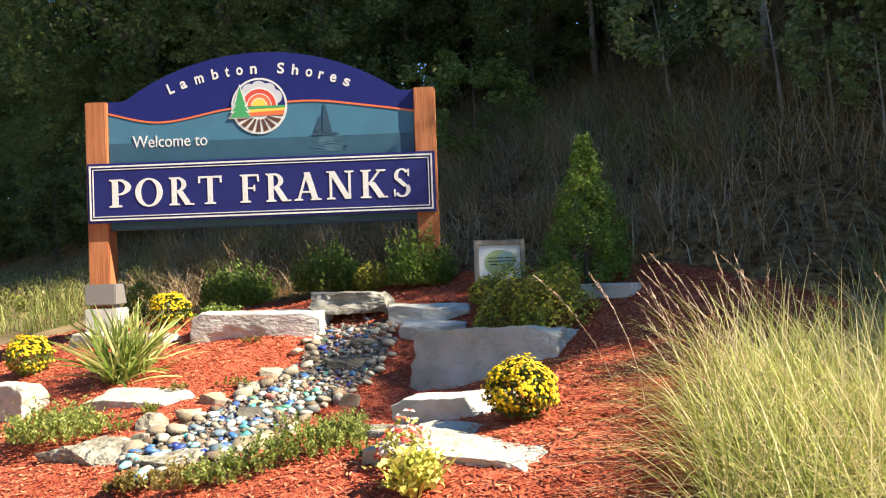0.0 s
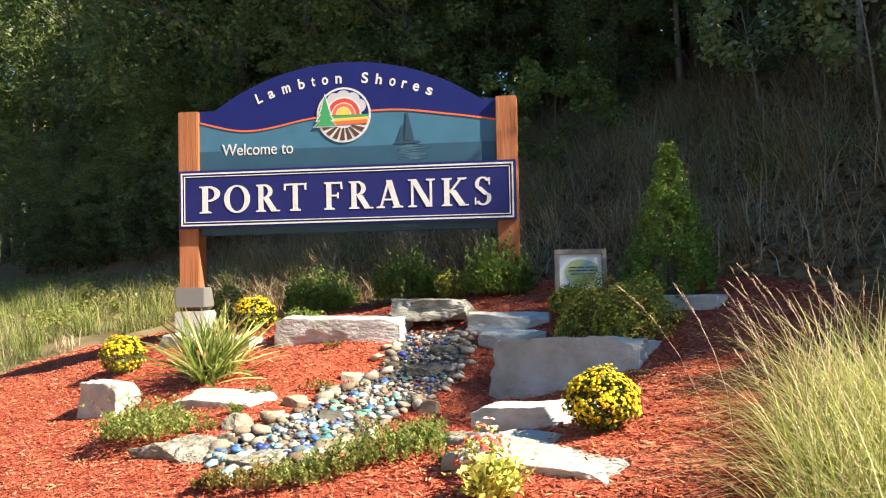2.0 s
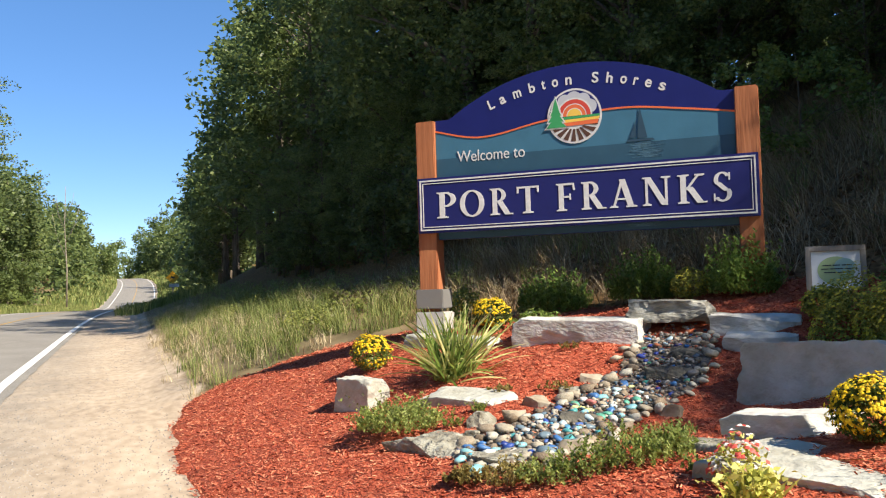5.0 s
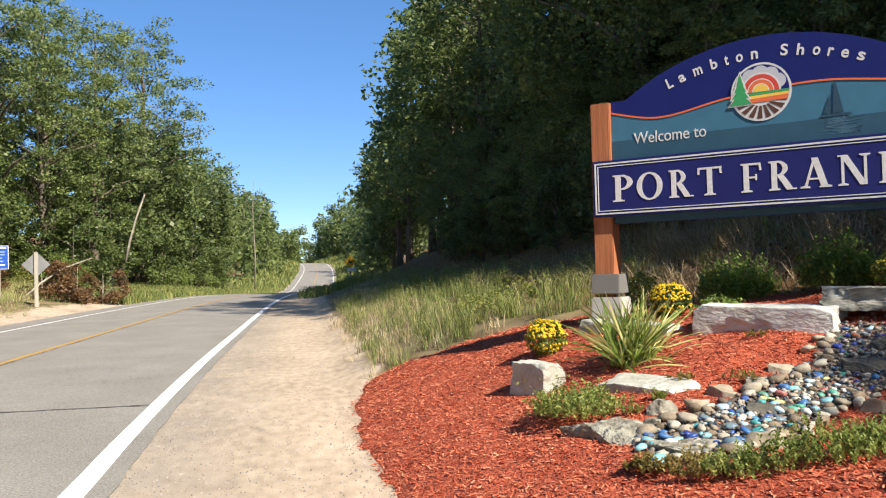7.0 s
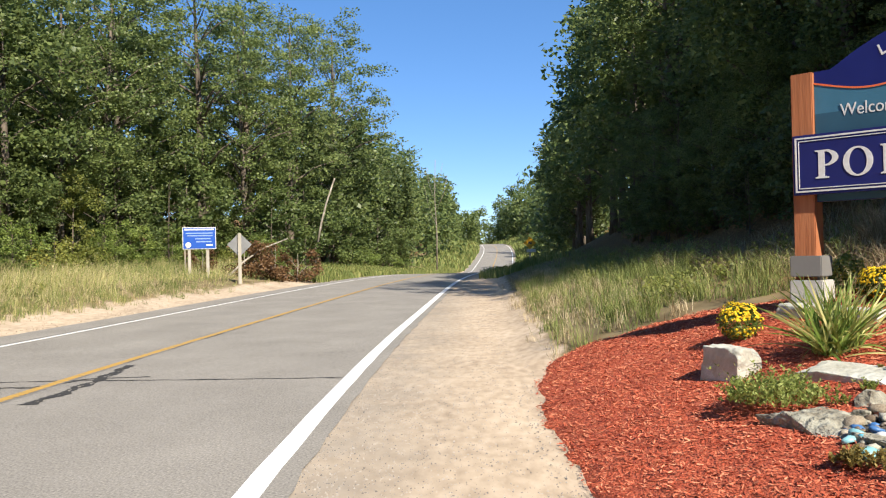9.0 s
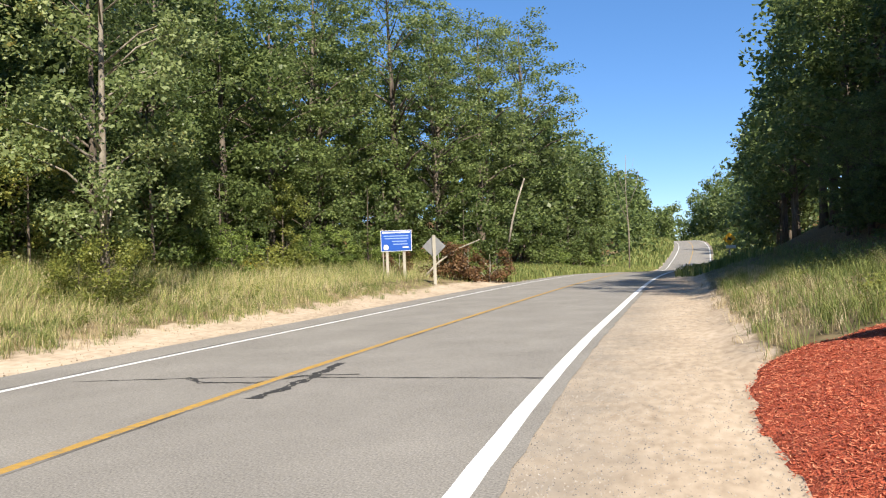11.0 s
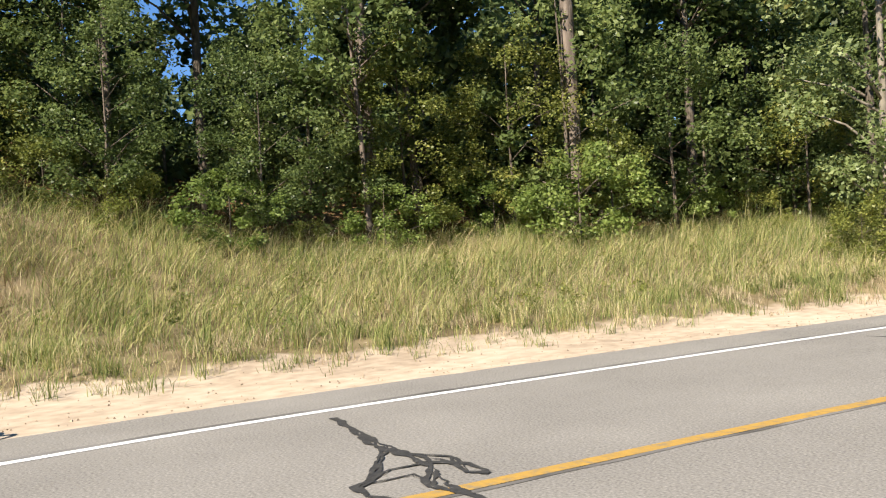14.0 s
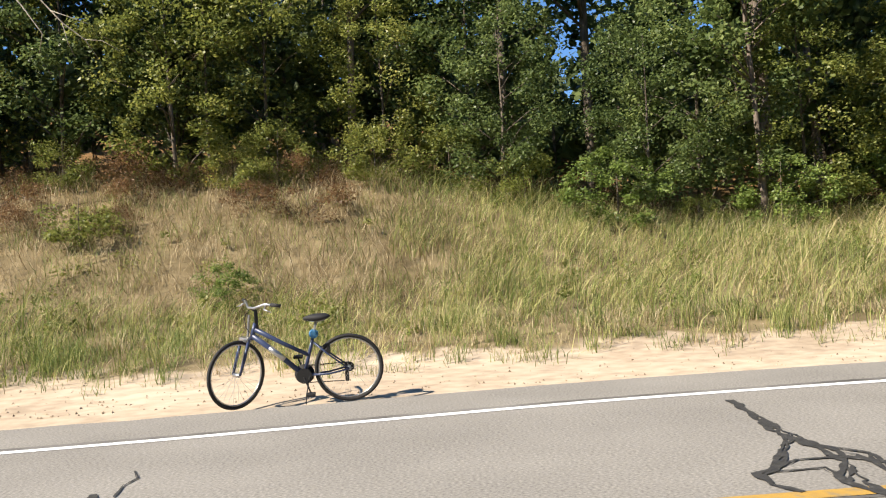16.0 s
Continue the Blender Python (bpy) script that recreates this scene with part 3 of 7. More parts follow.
def capital(ch, w, h, depth):
    """One roman capital cut from a thin sheet, standing in the x-z plane with its left foot at the origin."""
    out = bmesh.new()
    shapes = []
    for q in CAPITALS[ch]:
        if len(q) == 8 or isinstance(q, list):
            shapes.append(q)
        else:
            x0, x1, z0, z1 = q
            shapes.append([(x0, z0), (x1, z0), (x1, z1), (x0, z1)])
    wide = max(max(x for x, z in q) if isinstance(q, list) else q[0] + q[2] for q in shapes)
    k = w / wide
    for n, q in enumerate(shapes):
        d = depth + 0.00015 * n
        if isinstance(q, list):
            polys = [q]
        else:
            cx, cz, rx, rz, ix, iz, a0, a1 = q
            m = 28
            ang = [radians(a0 + (a1 - a0) * i / m) for i in range(m + 1)]
            polys = [[(cx + rx * math.cos(a), cz + rz * math.sin(a)), (cx + rx * math.cos(b), cz + rz * math.sin(b)), (cx + ix * math.cos(b), cz + iz * math.sin(b)), (cx + ix * math.cos(a), cz + iz * math.sin(a))] for a, b in zip(ang, ang[1:])]
        for poly in polys:
            tmp = prism([(x * k, z * h) for x, z in poly], -d, 0.0)
            me = bpy.data.meshes.new("piece")
            tmp.to_mesh(me)
            tmp.free()
            out.from_mesh(me)
            bpy.data.meshes.remove(me)
    me = bpy.data.meshes.new("letter")
    out.to_mesh(me)
    out.free()
    return me


def place_letter(me, u, z, y, ang=0.0, parent=None):
    ob = obj("letter", me, M_LETTER, parent)
    ob.matrix_local = pose(u, y, z, 0, ang, 0)
    return ob


for ch, u, w in NAME:
    place_letter(capital(ch, w * 0.97, 0.245, 0.006), 0.185 + (u - 0.185) * 1.055 + 0.003, 1.955, -0.054, parent=banner)
board = [o for o in sign.children if o.name.startswith("board")][0]
R_ARC, C_U, C_Z = 2.15, 1.515, 3.15
arcw = "Lambton Shores"
span = 0.85
adv = {"L": 0.9, "m": 1.35, "S": 1.05, " ": 0.9, "t": 0.75, "r": 0.75}
tot = sum(adv.get(c, 1.0) for c in arcw)
acc = 0.0
for c in arcw:
    k = adv.get(c, 1.0)
    if c != " ":
        th = (acc + k / 2) / tot * 2 - 1
        a = th * span / R_ARC
        h = {"L": 0.095, "b": 0.095, "t": 0.085, "S": 0.098, "h": 0.095}.get(c, 0.07)
        w = 0.05 * k * (1.15 if c != "t" else 0.9)
        u0, z0 = C_U + R_ARC * math.sin(a), C_Z - R_ARC * (1 - math.cos(a)) - 0.045
        place_letter(text_mesh(c, w, h, 0.004, 0.022), u0 - w / 2 * math.cos(a), z0 + w / 2 * math.sin(a), 0.0505, math.degrees(a), board)
    acc += k
sea = [o for o in sign.children if o.name.startswith("sea")][0]
ob = obj("lettering", text_mesh("Welcome to", 0.67, 0.105, 0.004), M_LETTER, sea)
ob.matrix_local = pose(0.37, 0.0425, 2.485)

# sailing boat and its glitter on the sea
sign_part("sail", prism([(2.07, 2.56), (2.155, 2.56), (2.10, 2.82), (2.09, 2.82)], 0.0385, 0.0405), M_BOAT)
sign_part("sail", prism([(2.0, 2.57), (2.055, 2.57), (2.06, 2.72)], 0.0385, 0.0405), M_BOAT)
sign_part("hull", prism([(1.96, 2.535), (2.22, 2.535), (2.20, 2.555), (1.99, 2.555)], 0.0375, 0.0405), M_BOAT)

M_GLIT = paint("pale glitter paint", (0.11, 0.23, 0.31), 0.4)
rg = random.Random(2)
for k in range(34):
    zz = 2.522 - 0.0046 * k if k < 30 else 1.79 + 0.006 * (k - 30)
    wdt = rg.uniform(0.05, 0.13) * (1.0 if k < 30 else 1.3)
    uu = 2.13 + rg.uniform(-0.07, 0.07)
    sign_part("glitter_stroke", prism([(uu - wdt, zz + 0.001), (uu - wdt * 0.4, zz), (uu + wdt, zz + 0.0015), (uu + wdt * 0.5, zz + 0.003), (uu - wdt * 0.8, zz + 0.003)], 0.0405, 0.0418), M_GLIT)

# round emblem
LOGO = pose(1.515, 0.0395, 2.815 - 0.85)
emblem = empty("emblem")
emblem.parent = sign
emblem.matrix_local = LOGO @ Matrix.Diagonal((1, 0.4, 1, 1))


def disc(r, n=40, a0=0.0, a1=360.0, r0=0.0):
    o = [(r * math.cos(radians(a0 + (a1 - a0) * i / n)), r * math.sin(radians(a0 + (a1 - a0) * i / n))) for i in range(n + (a1 - a0 < 360))]
    if r0:
        o += [(r0 * math.cos(radians(a1 - (a1 - a0) * i / n)), r0 * math.sin(radians(a1 - (a1 - a0) * i / n))) for i in range(n + 1)]
    return o


part("backing", prism(disc(0.25), -0.001, 0.004), M_LETTER, emblem, "white round backing")
part("sky_field", prism(disc(0.232, 40, -10, 190), -0.004, -0.0015), M_NAVY, emblem, "navy sky")
for a, q, r in ((28, 0.165, 0.062), (58, 0.16, 0.066), (90, 0.15, 0.074), (122, 0.16, 0.066), (150, 0.165, 0.06)):
    part("cloud", prism([(q * math.cos(radians(a)) + x, q * math.sin(radians(a)) + z) for x, z in disc(r, 20)], -0.0046 - 0.00002 * a / 30, -0.0038), M_LGREY, emblem, "pale lavender cloud")
for k, (r, m) in enumerate(((0.165, M_LETTER), (0.15, M_RED), (0.112, M_LETTER), (0.104, M_ORANGE), (0.072, M_LETTER), (0.065, M_SUN))):
    ob = part("arc", prism([(x, z + 0.0) for x, z in disc(r, 24, 0, 180)], -0.0052 - 0.0006 * k, -0.0044 - 0.0006 * k), m, emblem)
part("shore_stripe", prism([(-0.2, -0.03), (0.23, -0.02), (0.23, 0.0), (-0.2, -0.005)], -0.0105, -0.0088), M_LGREEN, emblem)
part("shore_stripe", prism([(-0.2, -0.06), (0.225, -0.045), (0.23, -0.022), (-0.2, -0.032)], -0.0105, -0.0088), M_SUN, emblem)
part("shore_stripe", prism([(-0.21, -0.09), (0.21, -0.085), (0.22, -0.047), (-0.21, -0.062)], -0.0105, -0.0088), M_ORANGE, emblem)
for k in range(8):
    a = radians(205 + 130 * k / 7)
    b = radians(205 + 130 * (k + 0.62) / 7)
    part("field_row", prism([(0.10 * math.cos(a) * 0.9, -0.06 + 0.06 * math.sin(a)), (0.10 * math.cos(b) * 0.9, -0.06 + 0.06 * math.sin(b)), (0.23 * math.cos(b), 0.23 * math.sin(b)), (0.23 * math.cos(a), 0.23 * math.sin(a))], -0.0072, -0.0064), M_LBROWN, emblem)
for k in range(4):
    w, z = 0.03 + 0.021 * k, 0.135 - 0.055 * k
    part("pine_outline", prism([(-0.17 - w - 0.02, z - 0.077), (-0.17 + w + 0.02, z - 0.077), (-0.17, z + 0.066)], -0.0112 + 0.0002 * k, -0.0106), M_LETTER, emblem)
    part("pine_tier", prism([(-0.17 - w, z - 0.065), (-0.17 + w, z - 0.065), (-0.17, z + 0.045)], -0.0145 + 0.0008 * k, -0.0115), M_LGREEN, emblem)


# ---- trees ----
def leaf_cloud(r, centres, sizes, n, leaf, flat=0.75, droop=0.0):
    """Corners of n small folded leaves spread over clumps."""
    k = r.integers(0, len(centres), n)
    d = r.normal(0, 1, (n, 3))
    d /= np.linalg.norm(d, axis=1)[:, None]
    rad = r.random(n) ** 0.45
    p = centres[k] + d * (rad * sizes[k])[:, None] * np.array([1, 1, flat])
    a = r.normal(0, 1, (n, 3))
    a[:, 2] = a[:, 2] * 0.6 - droop
    a /= np.linalg.norm(a, axis=1)[:, None]
    b = np.cross(a, d * 0.8 + np.array([0, 0, 0.6]) + r.normal(0, 0.5, (n, 3)))
    b /= np.linalg.norm(b, axis=1)[:, None] + 1e-6
    s = (leaf * r.uniform(0.6, 1.25, n))[:, None]
    c = np.cross(a, b) * s * 0.15
    return np.stack([p - a * s * 0.5, p + b * s * 0.33 + c, p + a * s * 0.5, p - b * s * 0.33 + c], 1)


def grow(seed, height, base, radius, clumps, n, leaf, girth, lean=0.0, clump=0.33, limbs=9, shape="round", flat=0.75):
    """Trunk and crown meshes of one tree."""
    r = np.random.default_rng(seed)
    cen = []
    while len(cen) < clumps:
        q = r.normal(0, 1, 3)
        q /= np.linalg.norm(q)
        q *= r.uniform(0.35, 1.0) ** 0.5
        t = (q[2] + 1) / 2
        if shape == "cone":
            w = 1.05 - 0.95 * t
        elif shape == "tall":
            w = 0.55 + 0.6 * math.sin(math.pi * min(1, t * 0.9 + 0.1)) * 0.75
        else:
            w = 1.0
        cen.append((q[0] * radius * w, q[1] * radius * w, base + (height - base) * t))
    cen = np.array(cen)
    cen[:, 0] += lean * cen[:, 2] / height
    sizes = radius * clump * r.uniform(0.6, 1.25, clumps)
    crown = quads("crown", leaf_cloud(r, cen, sizes, n, leaf, flat), 4)
    bm = bmesh.new()
    top = height * 0.9
    pts, rad = [], []
    for i in range(9):
        t = i / 8
        pts.append((lean * t * 0.9 + 0.12 * math.sin(3 * t + seed) * radius * 0.2, 0.1 * math.cos(4 * t + seed) * radius * 0.2, top * t - 0.25 * (i == 0)))
        rad.append(girth * (1 - 0.86 * t) * (1.35 if i == 0 else 1))
    tube(bm, pts, rad, 9)
    lb = bmesh.new()
    order = np.argsort(cen[:, 2])
    for i in order[:: max(1, clumps // limbs)]:
        c = cen[i]
        zt = min(max(c[2] - radius * 0.45, base * 0.6), top * 0.92)
        f = zt / top
        j = min(7, int(f * 8))
        p0 = np.array(pts[j]) + (np.array(pts[j + 1]) - np.array(pts[j])) * (f * 8 - j)
        g = girth * (1 - 0.86 * f) * 0.45
        mid = p0 * 0.5 + c * 0.5 + np.array([0, 0, 0.08 * radius])
        tube(lb, [p0, mid, c], [g, g * 0.65, g * 0.25], 6)
    trunk = bpy.data.meshes.new("trunk")
    bm.to_mesh(trunk)
    bm.free()
    trunk.polygons.foreach_set("use_smooth", [True] * len(trunk.polygons))
    limb = bpy.data.meshes.new("branchwork")
    lb.to_mesh(limb)
    lb.free()
    limb.polygons.foreach_set("use_smooth", [True] * len(limb.polygons))
    return trunk, limb, crown


def tree_kind(name, label, category, seed, bark, foliage, **k):
    t, b, c = grow(seed, **k)
    e = empty(name)
    tagged(e, label, category)
    obj("trunk", t, bark, e)
    tagged(obj("branchwork", b, bark, e), kind="stuff")
    obj("crown", c, foliage, e)
    return e


def bare_wood(name, label, mat, spans):
    """Dead wood: a stem and its bare branches, each (points, thickness at foot and tip)."""
    e = tagged(empty(name, pose(*spans[0][0][0])), label, "tree")
    o = Vector(spans[0][0][0])
    for k, (pts, g0, g1) in enumerate(spans):
        n = len(pts) - 1
        part("trunk" if k == 0 else "branch", tubed([Vector(p) - o for p in pts], [g0 + (g1 - g0) * i / n for i in range(n + 1)], 7), mat, e, shade=True)
    return e


bare_wood("leaning_trunk", "pale dead trunk leaning across the shaded slope", M_BARK_PALE, [
    ([(9.35, 4.35, 2.75), (9.72, 3.98, 3.38), (10.44, 3.47, 4.21), (11.2, 3.0, 5.1), (12.6, 2.2, 6.6)], 0.075, 0.045),
    ([(10.44, 3.47, 4.21), (10.3, 3.9, 4.6), (10.1, 4.3, 4.75)], 0.018, 0.005)])
bare_wood("dead_tree", "thin dead tree with bare bleached twigs", M_BARK_PALE, [
    ([(-17.4, -9.5, 1.2), (-17.3, -9.2, 4.0), (-17.0, -8.8, 6.6), (-16.8, -8.5, 8.2)], 0.06, 0.02),
    ([(-17.0, -8.8, 6.6), (-15.9, -7.2, 6.7), (-15.6, -6.75, 6.17), (-15.72, -6.48, 5.71), (-15.69, -6.54, 5.35)], 0.02, 0.006),
    ([(-16.95, -8.7, 7.0), (-15.8, -6.9, 6.8), (-15.65, -6.1, 5.87), (-15.68, -5.73, 5.56), (-15.75, -5.52, 5.2)], 0.02, 0.005),
    ([(-15.68, -6.3, 6.1), (-15.6, -5.95, 5.95), (-15.55, -5.5, 5.75)], 0.009, 0.004),
    ([(-15.65, -6.1, 5.87), (-15.6, -6.0, 5.5), (-15.62, -5.9, 5.25)], 0.008, 0.004),
    ([(-15.68, -5.73, 5.56), (-15.6, -5.4, 5.5), (-15.55, -5.1, 5.3)], 0.008, 0.003)])
bare_wood("leaning_trunk", "pale bare trunk leaning out of the wood", M_BARK_PALE, [
    ([(-8.35, 55.5, 2.4), (-8.1, 55.6, 3.7), (-7.75, 55.7, 5.0), (-7.2, 55.8, 6.6)], 0.085, 0.05)])
bare_wood("dead_tree", "tall pale tree with thin bare twigs beside the distant road", M_BARK_POP, [
    ([(-1.0, 116, -1.2), (-0.9, 116, 4.0), (-1.1, 116.1, 9.5), (-0.9, 116, 14.5)], 0.12, 0.03),
    ([(-0.95, 116, 5.6), (-2.0, 116, 8.2), (-2.5, 116, 11.0)], 0.045, 0.02),
    ([(-1.0, 116.1, 7.4), (0.2, 116, 9.9), (0.7, 116, 12.4)], 0.045, 0.02),
    ([(-1.1, 116.1, 9.0), (-1.9, 116, 11.4), (-2.0, 116, 13.4)], 0.035, 0.015),
    ([(-1.0, 116, 10.6), (-0.2, 116, 12.4), (0.1, 116, 14.0)], 0.03, 0.012)])
bare_wood("leaning_trunk", "bleached dead limb leaning out of the withered brush", M_BARK_PALE, [
    ([(-10.6, 41.2, 0.6), (-10.06, 41.85, 1.25), (-9.3, 42.8, 1.9), (-8.19, 43.77, 2.4)], 0.06, 0.03)])

KINDS = {
    "oak_a": tree_kind("oak_tree", "tall oak with a broad dark green crown", "tree", 11, M_BARK, M_LEAF_OAK, height=19, base=3.5, radius=4.3, clumps=130, n=13000, leaf=0.185, clump=0.22, girth=0.3, limbs=26, flat=0.5),
    "oak_b": tree_kind("oak_tree", "tall leaning oak with an open green crown", "tree", 12, M_BARK, M_LEAF_OAK, height=17, base=2.5, radius=3.8, clumps=110, n=11000, leaf=0.18, clump=0.23, girth=0.26, lean=1.0, limbs=24, flat=0.5),
    "near_dark": tree_kind("oak_tree", "dense dark green oak at the edge of the slope", "tree", 43, M_BARK, M_LEAF_OAK, height=15, base=0.5, radius=3.8, clumps=170, n=24000, leaf=0.135, girth=0.2, limbs=22, clump=0.2, flat=0.6),
    "dark": tree_kind("oak_tree", "dense dark green oak on the wooded slope", "tree", 13, M_BARK, M_LEAF_OAK, height=15, base=0.8, radius=3.8, clumps=80, n=6800, leaf=0.26, girth=0.22, limbs=12, clump=0.29),
    "tall": tree_kind("oak_tree", "tall oak with a bare lower trunk and high crown", "tree", 21, M_BARK, M_LEAF_OAK, height=19, base=6.5, radius=3.8, clumps=46, n=4600, leaf=0.31, girth=0.19, limbs=16),
    "tall_b": tree_kind("oak_tree", "slender forest tree with a high crown", "tree", 22, M_BARK_MID, M_LEAF_OAK, height=16, base=5.0, radius=3.0, clumps=40, n=4000, leaf=0.28, girth=0.13, lean=0.8, limbs=14),
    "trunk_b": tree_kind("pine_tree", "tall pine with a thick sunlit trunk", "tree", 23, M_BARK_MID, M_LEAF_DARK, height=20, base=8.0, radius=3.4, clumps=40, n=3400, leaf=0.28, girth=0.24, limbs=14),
    "poplar": tree_kind("poplar_tree", "slender poplar with a pale trunk and light green leaves", "tree", 24, M_BARK_POP, M_LEAF_POP, height=11, base=0.9, radius=2.2, clumps=100, n=14000, leaf=0.12, girth=0.10, clump=0.26, limbs=24),
    "far_oak": tree_kind("oak_tree", "oak beside the distant road", "tree", 36, M_BARK, M_LEAF_OAK, height=17, base=2.5, radius=4.0, clumps=60, n=2600, leaf=0.44, girth=0.26, limbs=10),
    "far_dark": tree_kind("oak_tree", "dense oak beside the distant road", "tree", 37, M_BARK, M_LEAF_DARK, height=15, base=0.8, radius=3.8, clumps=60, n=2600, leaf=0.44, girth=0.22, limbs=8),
    # dark inside the wood comes partly from the darkened leaf colour of these two
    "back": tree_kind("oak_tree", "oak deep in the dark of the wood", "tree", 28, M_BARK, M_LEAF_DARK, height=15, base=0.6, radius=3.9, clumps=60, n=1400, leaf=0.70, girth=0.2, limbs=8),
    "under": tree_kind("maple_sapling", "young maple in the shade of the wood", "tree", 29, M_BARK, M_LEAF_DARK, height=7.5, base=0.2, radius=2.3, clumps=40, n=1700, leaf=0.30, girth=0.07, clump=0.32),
    "birch": tree_kind("thin_birch", "thin pale sapling on the shaded slope", "tree", 26, M_BARK_PALE, M_LEAF_OAK, height=7.5, base=3.6, radius=1.5, clumps=22, n=1300, leaf=0.13, girth=0.045, lean=0.25, limbs=9),
    "sprig": tree_kind("sprig_bush", "sparse leafy bush with bare grey twigs", "shrub", 27, M_BARK_PALE, M_LEAF_POP, height=4.2, base=1.6, radius=1.6, clumps=16, n=800, leaf=0.22, girth=0.06, lean=0.7, limbs=14),
    "withered": tree_kind("withered_branch", "fallen branch with withered red-brown leaves", "shrub", 25, M_BARK_PALE, M_LEAF_BROWN, height=1.9, base=0.1, radius=1.5, clumps=18, n=1500, leaf=0.17, girth=0.05, limbs=9),
    "maple": tree_kind("maple_sapling", "young maple with bright green leaves", "tree", 14, M_BARK, M_LEAF_OAK, height=7.5, base=0.3, radius=2.2, clumps=46, n=4600, leaf=0.165, girth=0.08, clump=0.3),
    "yellowing": tree_kind("maple_sapling", "young tree with leaves turning yellow", "tree", 15, M_BARK, M_LEAF_YEL, height=6.5, base=0.4, radius=1.7, clumps=40, n=4600, leaf=0.15, girth=0.07, clump=0.3),
    "fine": tree_kind("maple_sapling", "young tree with fine leaves turning yellow-green", "tree", 31, M_BARK, M_LEAF_YEL, height=6.8, base=0.2, radius=2.0, clumps=64, n=11000, leaf=0.098, girth=0.06, clump=0.26, limbs=20),
    "fine_b": tree_kind("maple_sapling", "young maple with small deep green leaves", "tree", 32, M_BARK, M_LEAF_OAK, height=6.5, base=0.2, radius=2.1, clumps=60, n=10500, leaf=0.105, girth=0.06, clump=0.27, limbs=20),
    "far_maple": tree_kind("maple_sapling", "maple beside the distant road", "tree", 33, M_BARK, M_LEAF_OAK, height=7.5, base=0.3, radius=2.2, clumps=40, n=1800, leaf=0.27, girth=0.08, clump=0.32),
    "brush": tree_kind("withered_brush", "tangle of dead twigs with brown leaves", "shrub", 34, M_BARK, M_LEAF_BROWN, height=1.3, base=0.0, radius=1.3, clumps=26, n=2200, leaf=0.07, girth=0.02, clump=0.3, limbs=24),
    "shrub_c": tree_kind("shrub", "low shrub with fine yellow-green leaves", "shrub", 35, M_BARK, M_LEAF_YEL, height=1.9, base=0.05, radius=1.3, clumps=34, n=5200, leaf=0.075, girth=0.03, clump=0.3, limbs=10),
    "shrub": tree_kind("shrub", "leafy green shrub at the edge of the wood", "shrub", 16, M_BARK, M_LEAF_BRIGHT, height=2.6, base=0.1, radius=1.5, clumps=40, n=4200, leaf=0.105, girth=0.04, clump=0.27, limbs=8),
    "shrub_b": tree_kind("shrub", "low dense shrub with yellowish leaves", "shrub", 17, M_BARK, M_LEAF_YEL, height=1.8, base=0.05, radius=1.3, clumps=22, n=2200, leaf=0.12, girth=0.03, clump=0.34, limbs=8),
}


def plant(kind, x, y, size=1.0, turn=0.0, tall=1.0, sink=0.1):
    m = pose(x, y, ground_z(x, y) - sink, 0, 0, turn)
    ob = copy_thing(KINDS[kind], m)
    ob.matrix_world = m @ Matrix.Diagonal((size, size, size * tall, 1))
    return ob


R = random.Random(5)


SHAPE = {"near_dark": (15, 3.8), "back": (15, 3.9), "under": (7.5, 2.3), "dark": (15, 3.8), "oak_a": (19, 4.3), "oak_b": (17, 3.8), "maple": (7.5, 2.2), "shrub": (2.6, 1.5), "fine_b": (6.5, 2.1)}


def lit_edge(y):
    """How far the open sunlight reaches up the bed."""
    return 3.0 + 0.4 * smooth(2.6, 4.2, y) - 0.4 * smooth(7.5, 9.5, y)


def sunward_size(kind, x, y, size):
    """Trees towards the sun stay low enough to leave the front of the bed in the open."""
    h, rad = SHAPE[kind]
    fall = math.cos(radians(SUN_AZ)) / math.tan(radians(SUN_EL))
    far = -math.sin(radians(SUN_AZ)) / math.tan(radians(SUN_EL))
    while size > 0.25:
        z = ground_z(x, y) - 0.5
        if all(x - w * rad * size - fall * (z + k * h * size) > lit_edge(y + far * (z + k * h * size)) for w, k in ((1.0, 0.5), (0.5, 0.9))):
            break
        size -= 0.02
    return size


def row(side, s, y0, y1, gap, kinds, lo, hi, jitter=1.0, grp=""):
    y = y0
    while y < y1:
        yy = y + R.uniform(-0.4, 0.4) * gap
        x = road_x(yy) + side * (s + R.uniform(-jitter, jitter))
        kind, size = R.choice(kinds), R.uniform(lo, hi)
        if side > 0 and yy < 13:
            size = sunward_size(kind, x, yy, size)
        ob = plant(kind, x, yy, size, R.uniform(0, 360), R.uniform(0.92, 1.0))
        if grp:
            ob["group"] = grp
        y += gap * R.uniform(0.8, 1.2)


GL, GR = "trees of the wood across the road", "trees of the wood behind the sign"
row(-1, 16.5, -18, 26, 3.2, ["tall", "tall_b"], 0.8, 1.05, 1.0, GL)
row(-1, 15.0, 26, 66, 3.2, ["oak_a", "oak_b", "dark"], 0.75, 1.05, 1.0, GL)
row(-1, 12.5, 42, 68, 2.6, ["far_dark", "far_maple", "far_maple"], 0.6, 0.95, 0.7, GL)
plant("trunk_b", -17.5, 12.9, 1.0, 20)["group"] = GL
plant("shrub", -15.9, 11.7, 1.0, 50)["group"] = GL
plant("yellowing", -16.6, 13.2, 0.5, 50)["group"] = GL
plant("trunk_b", -18.7, 7.8, 0.8, 120)["group"] = GL
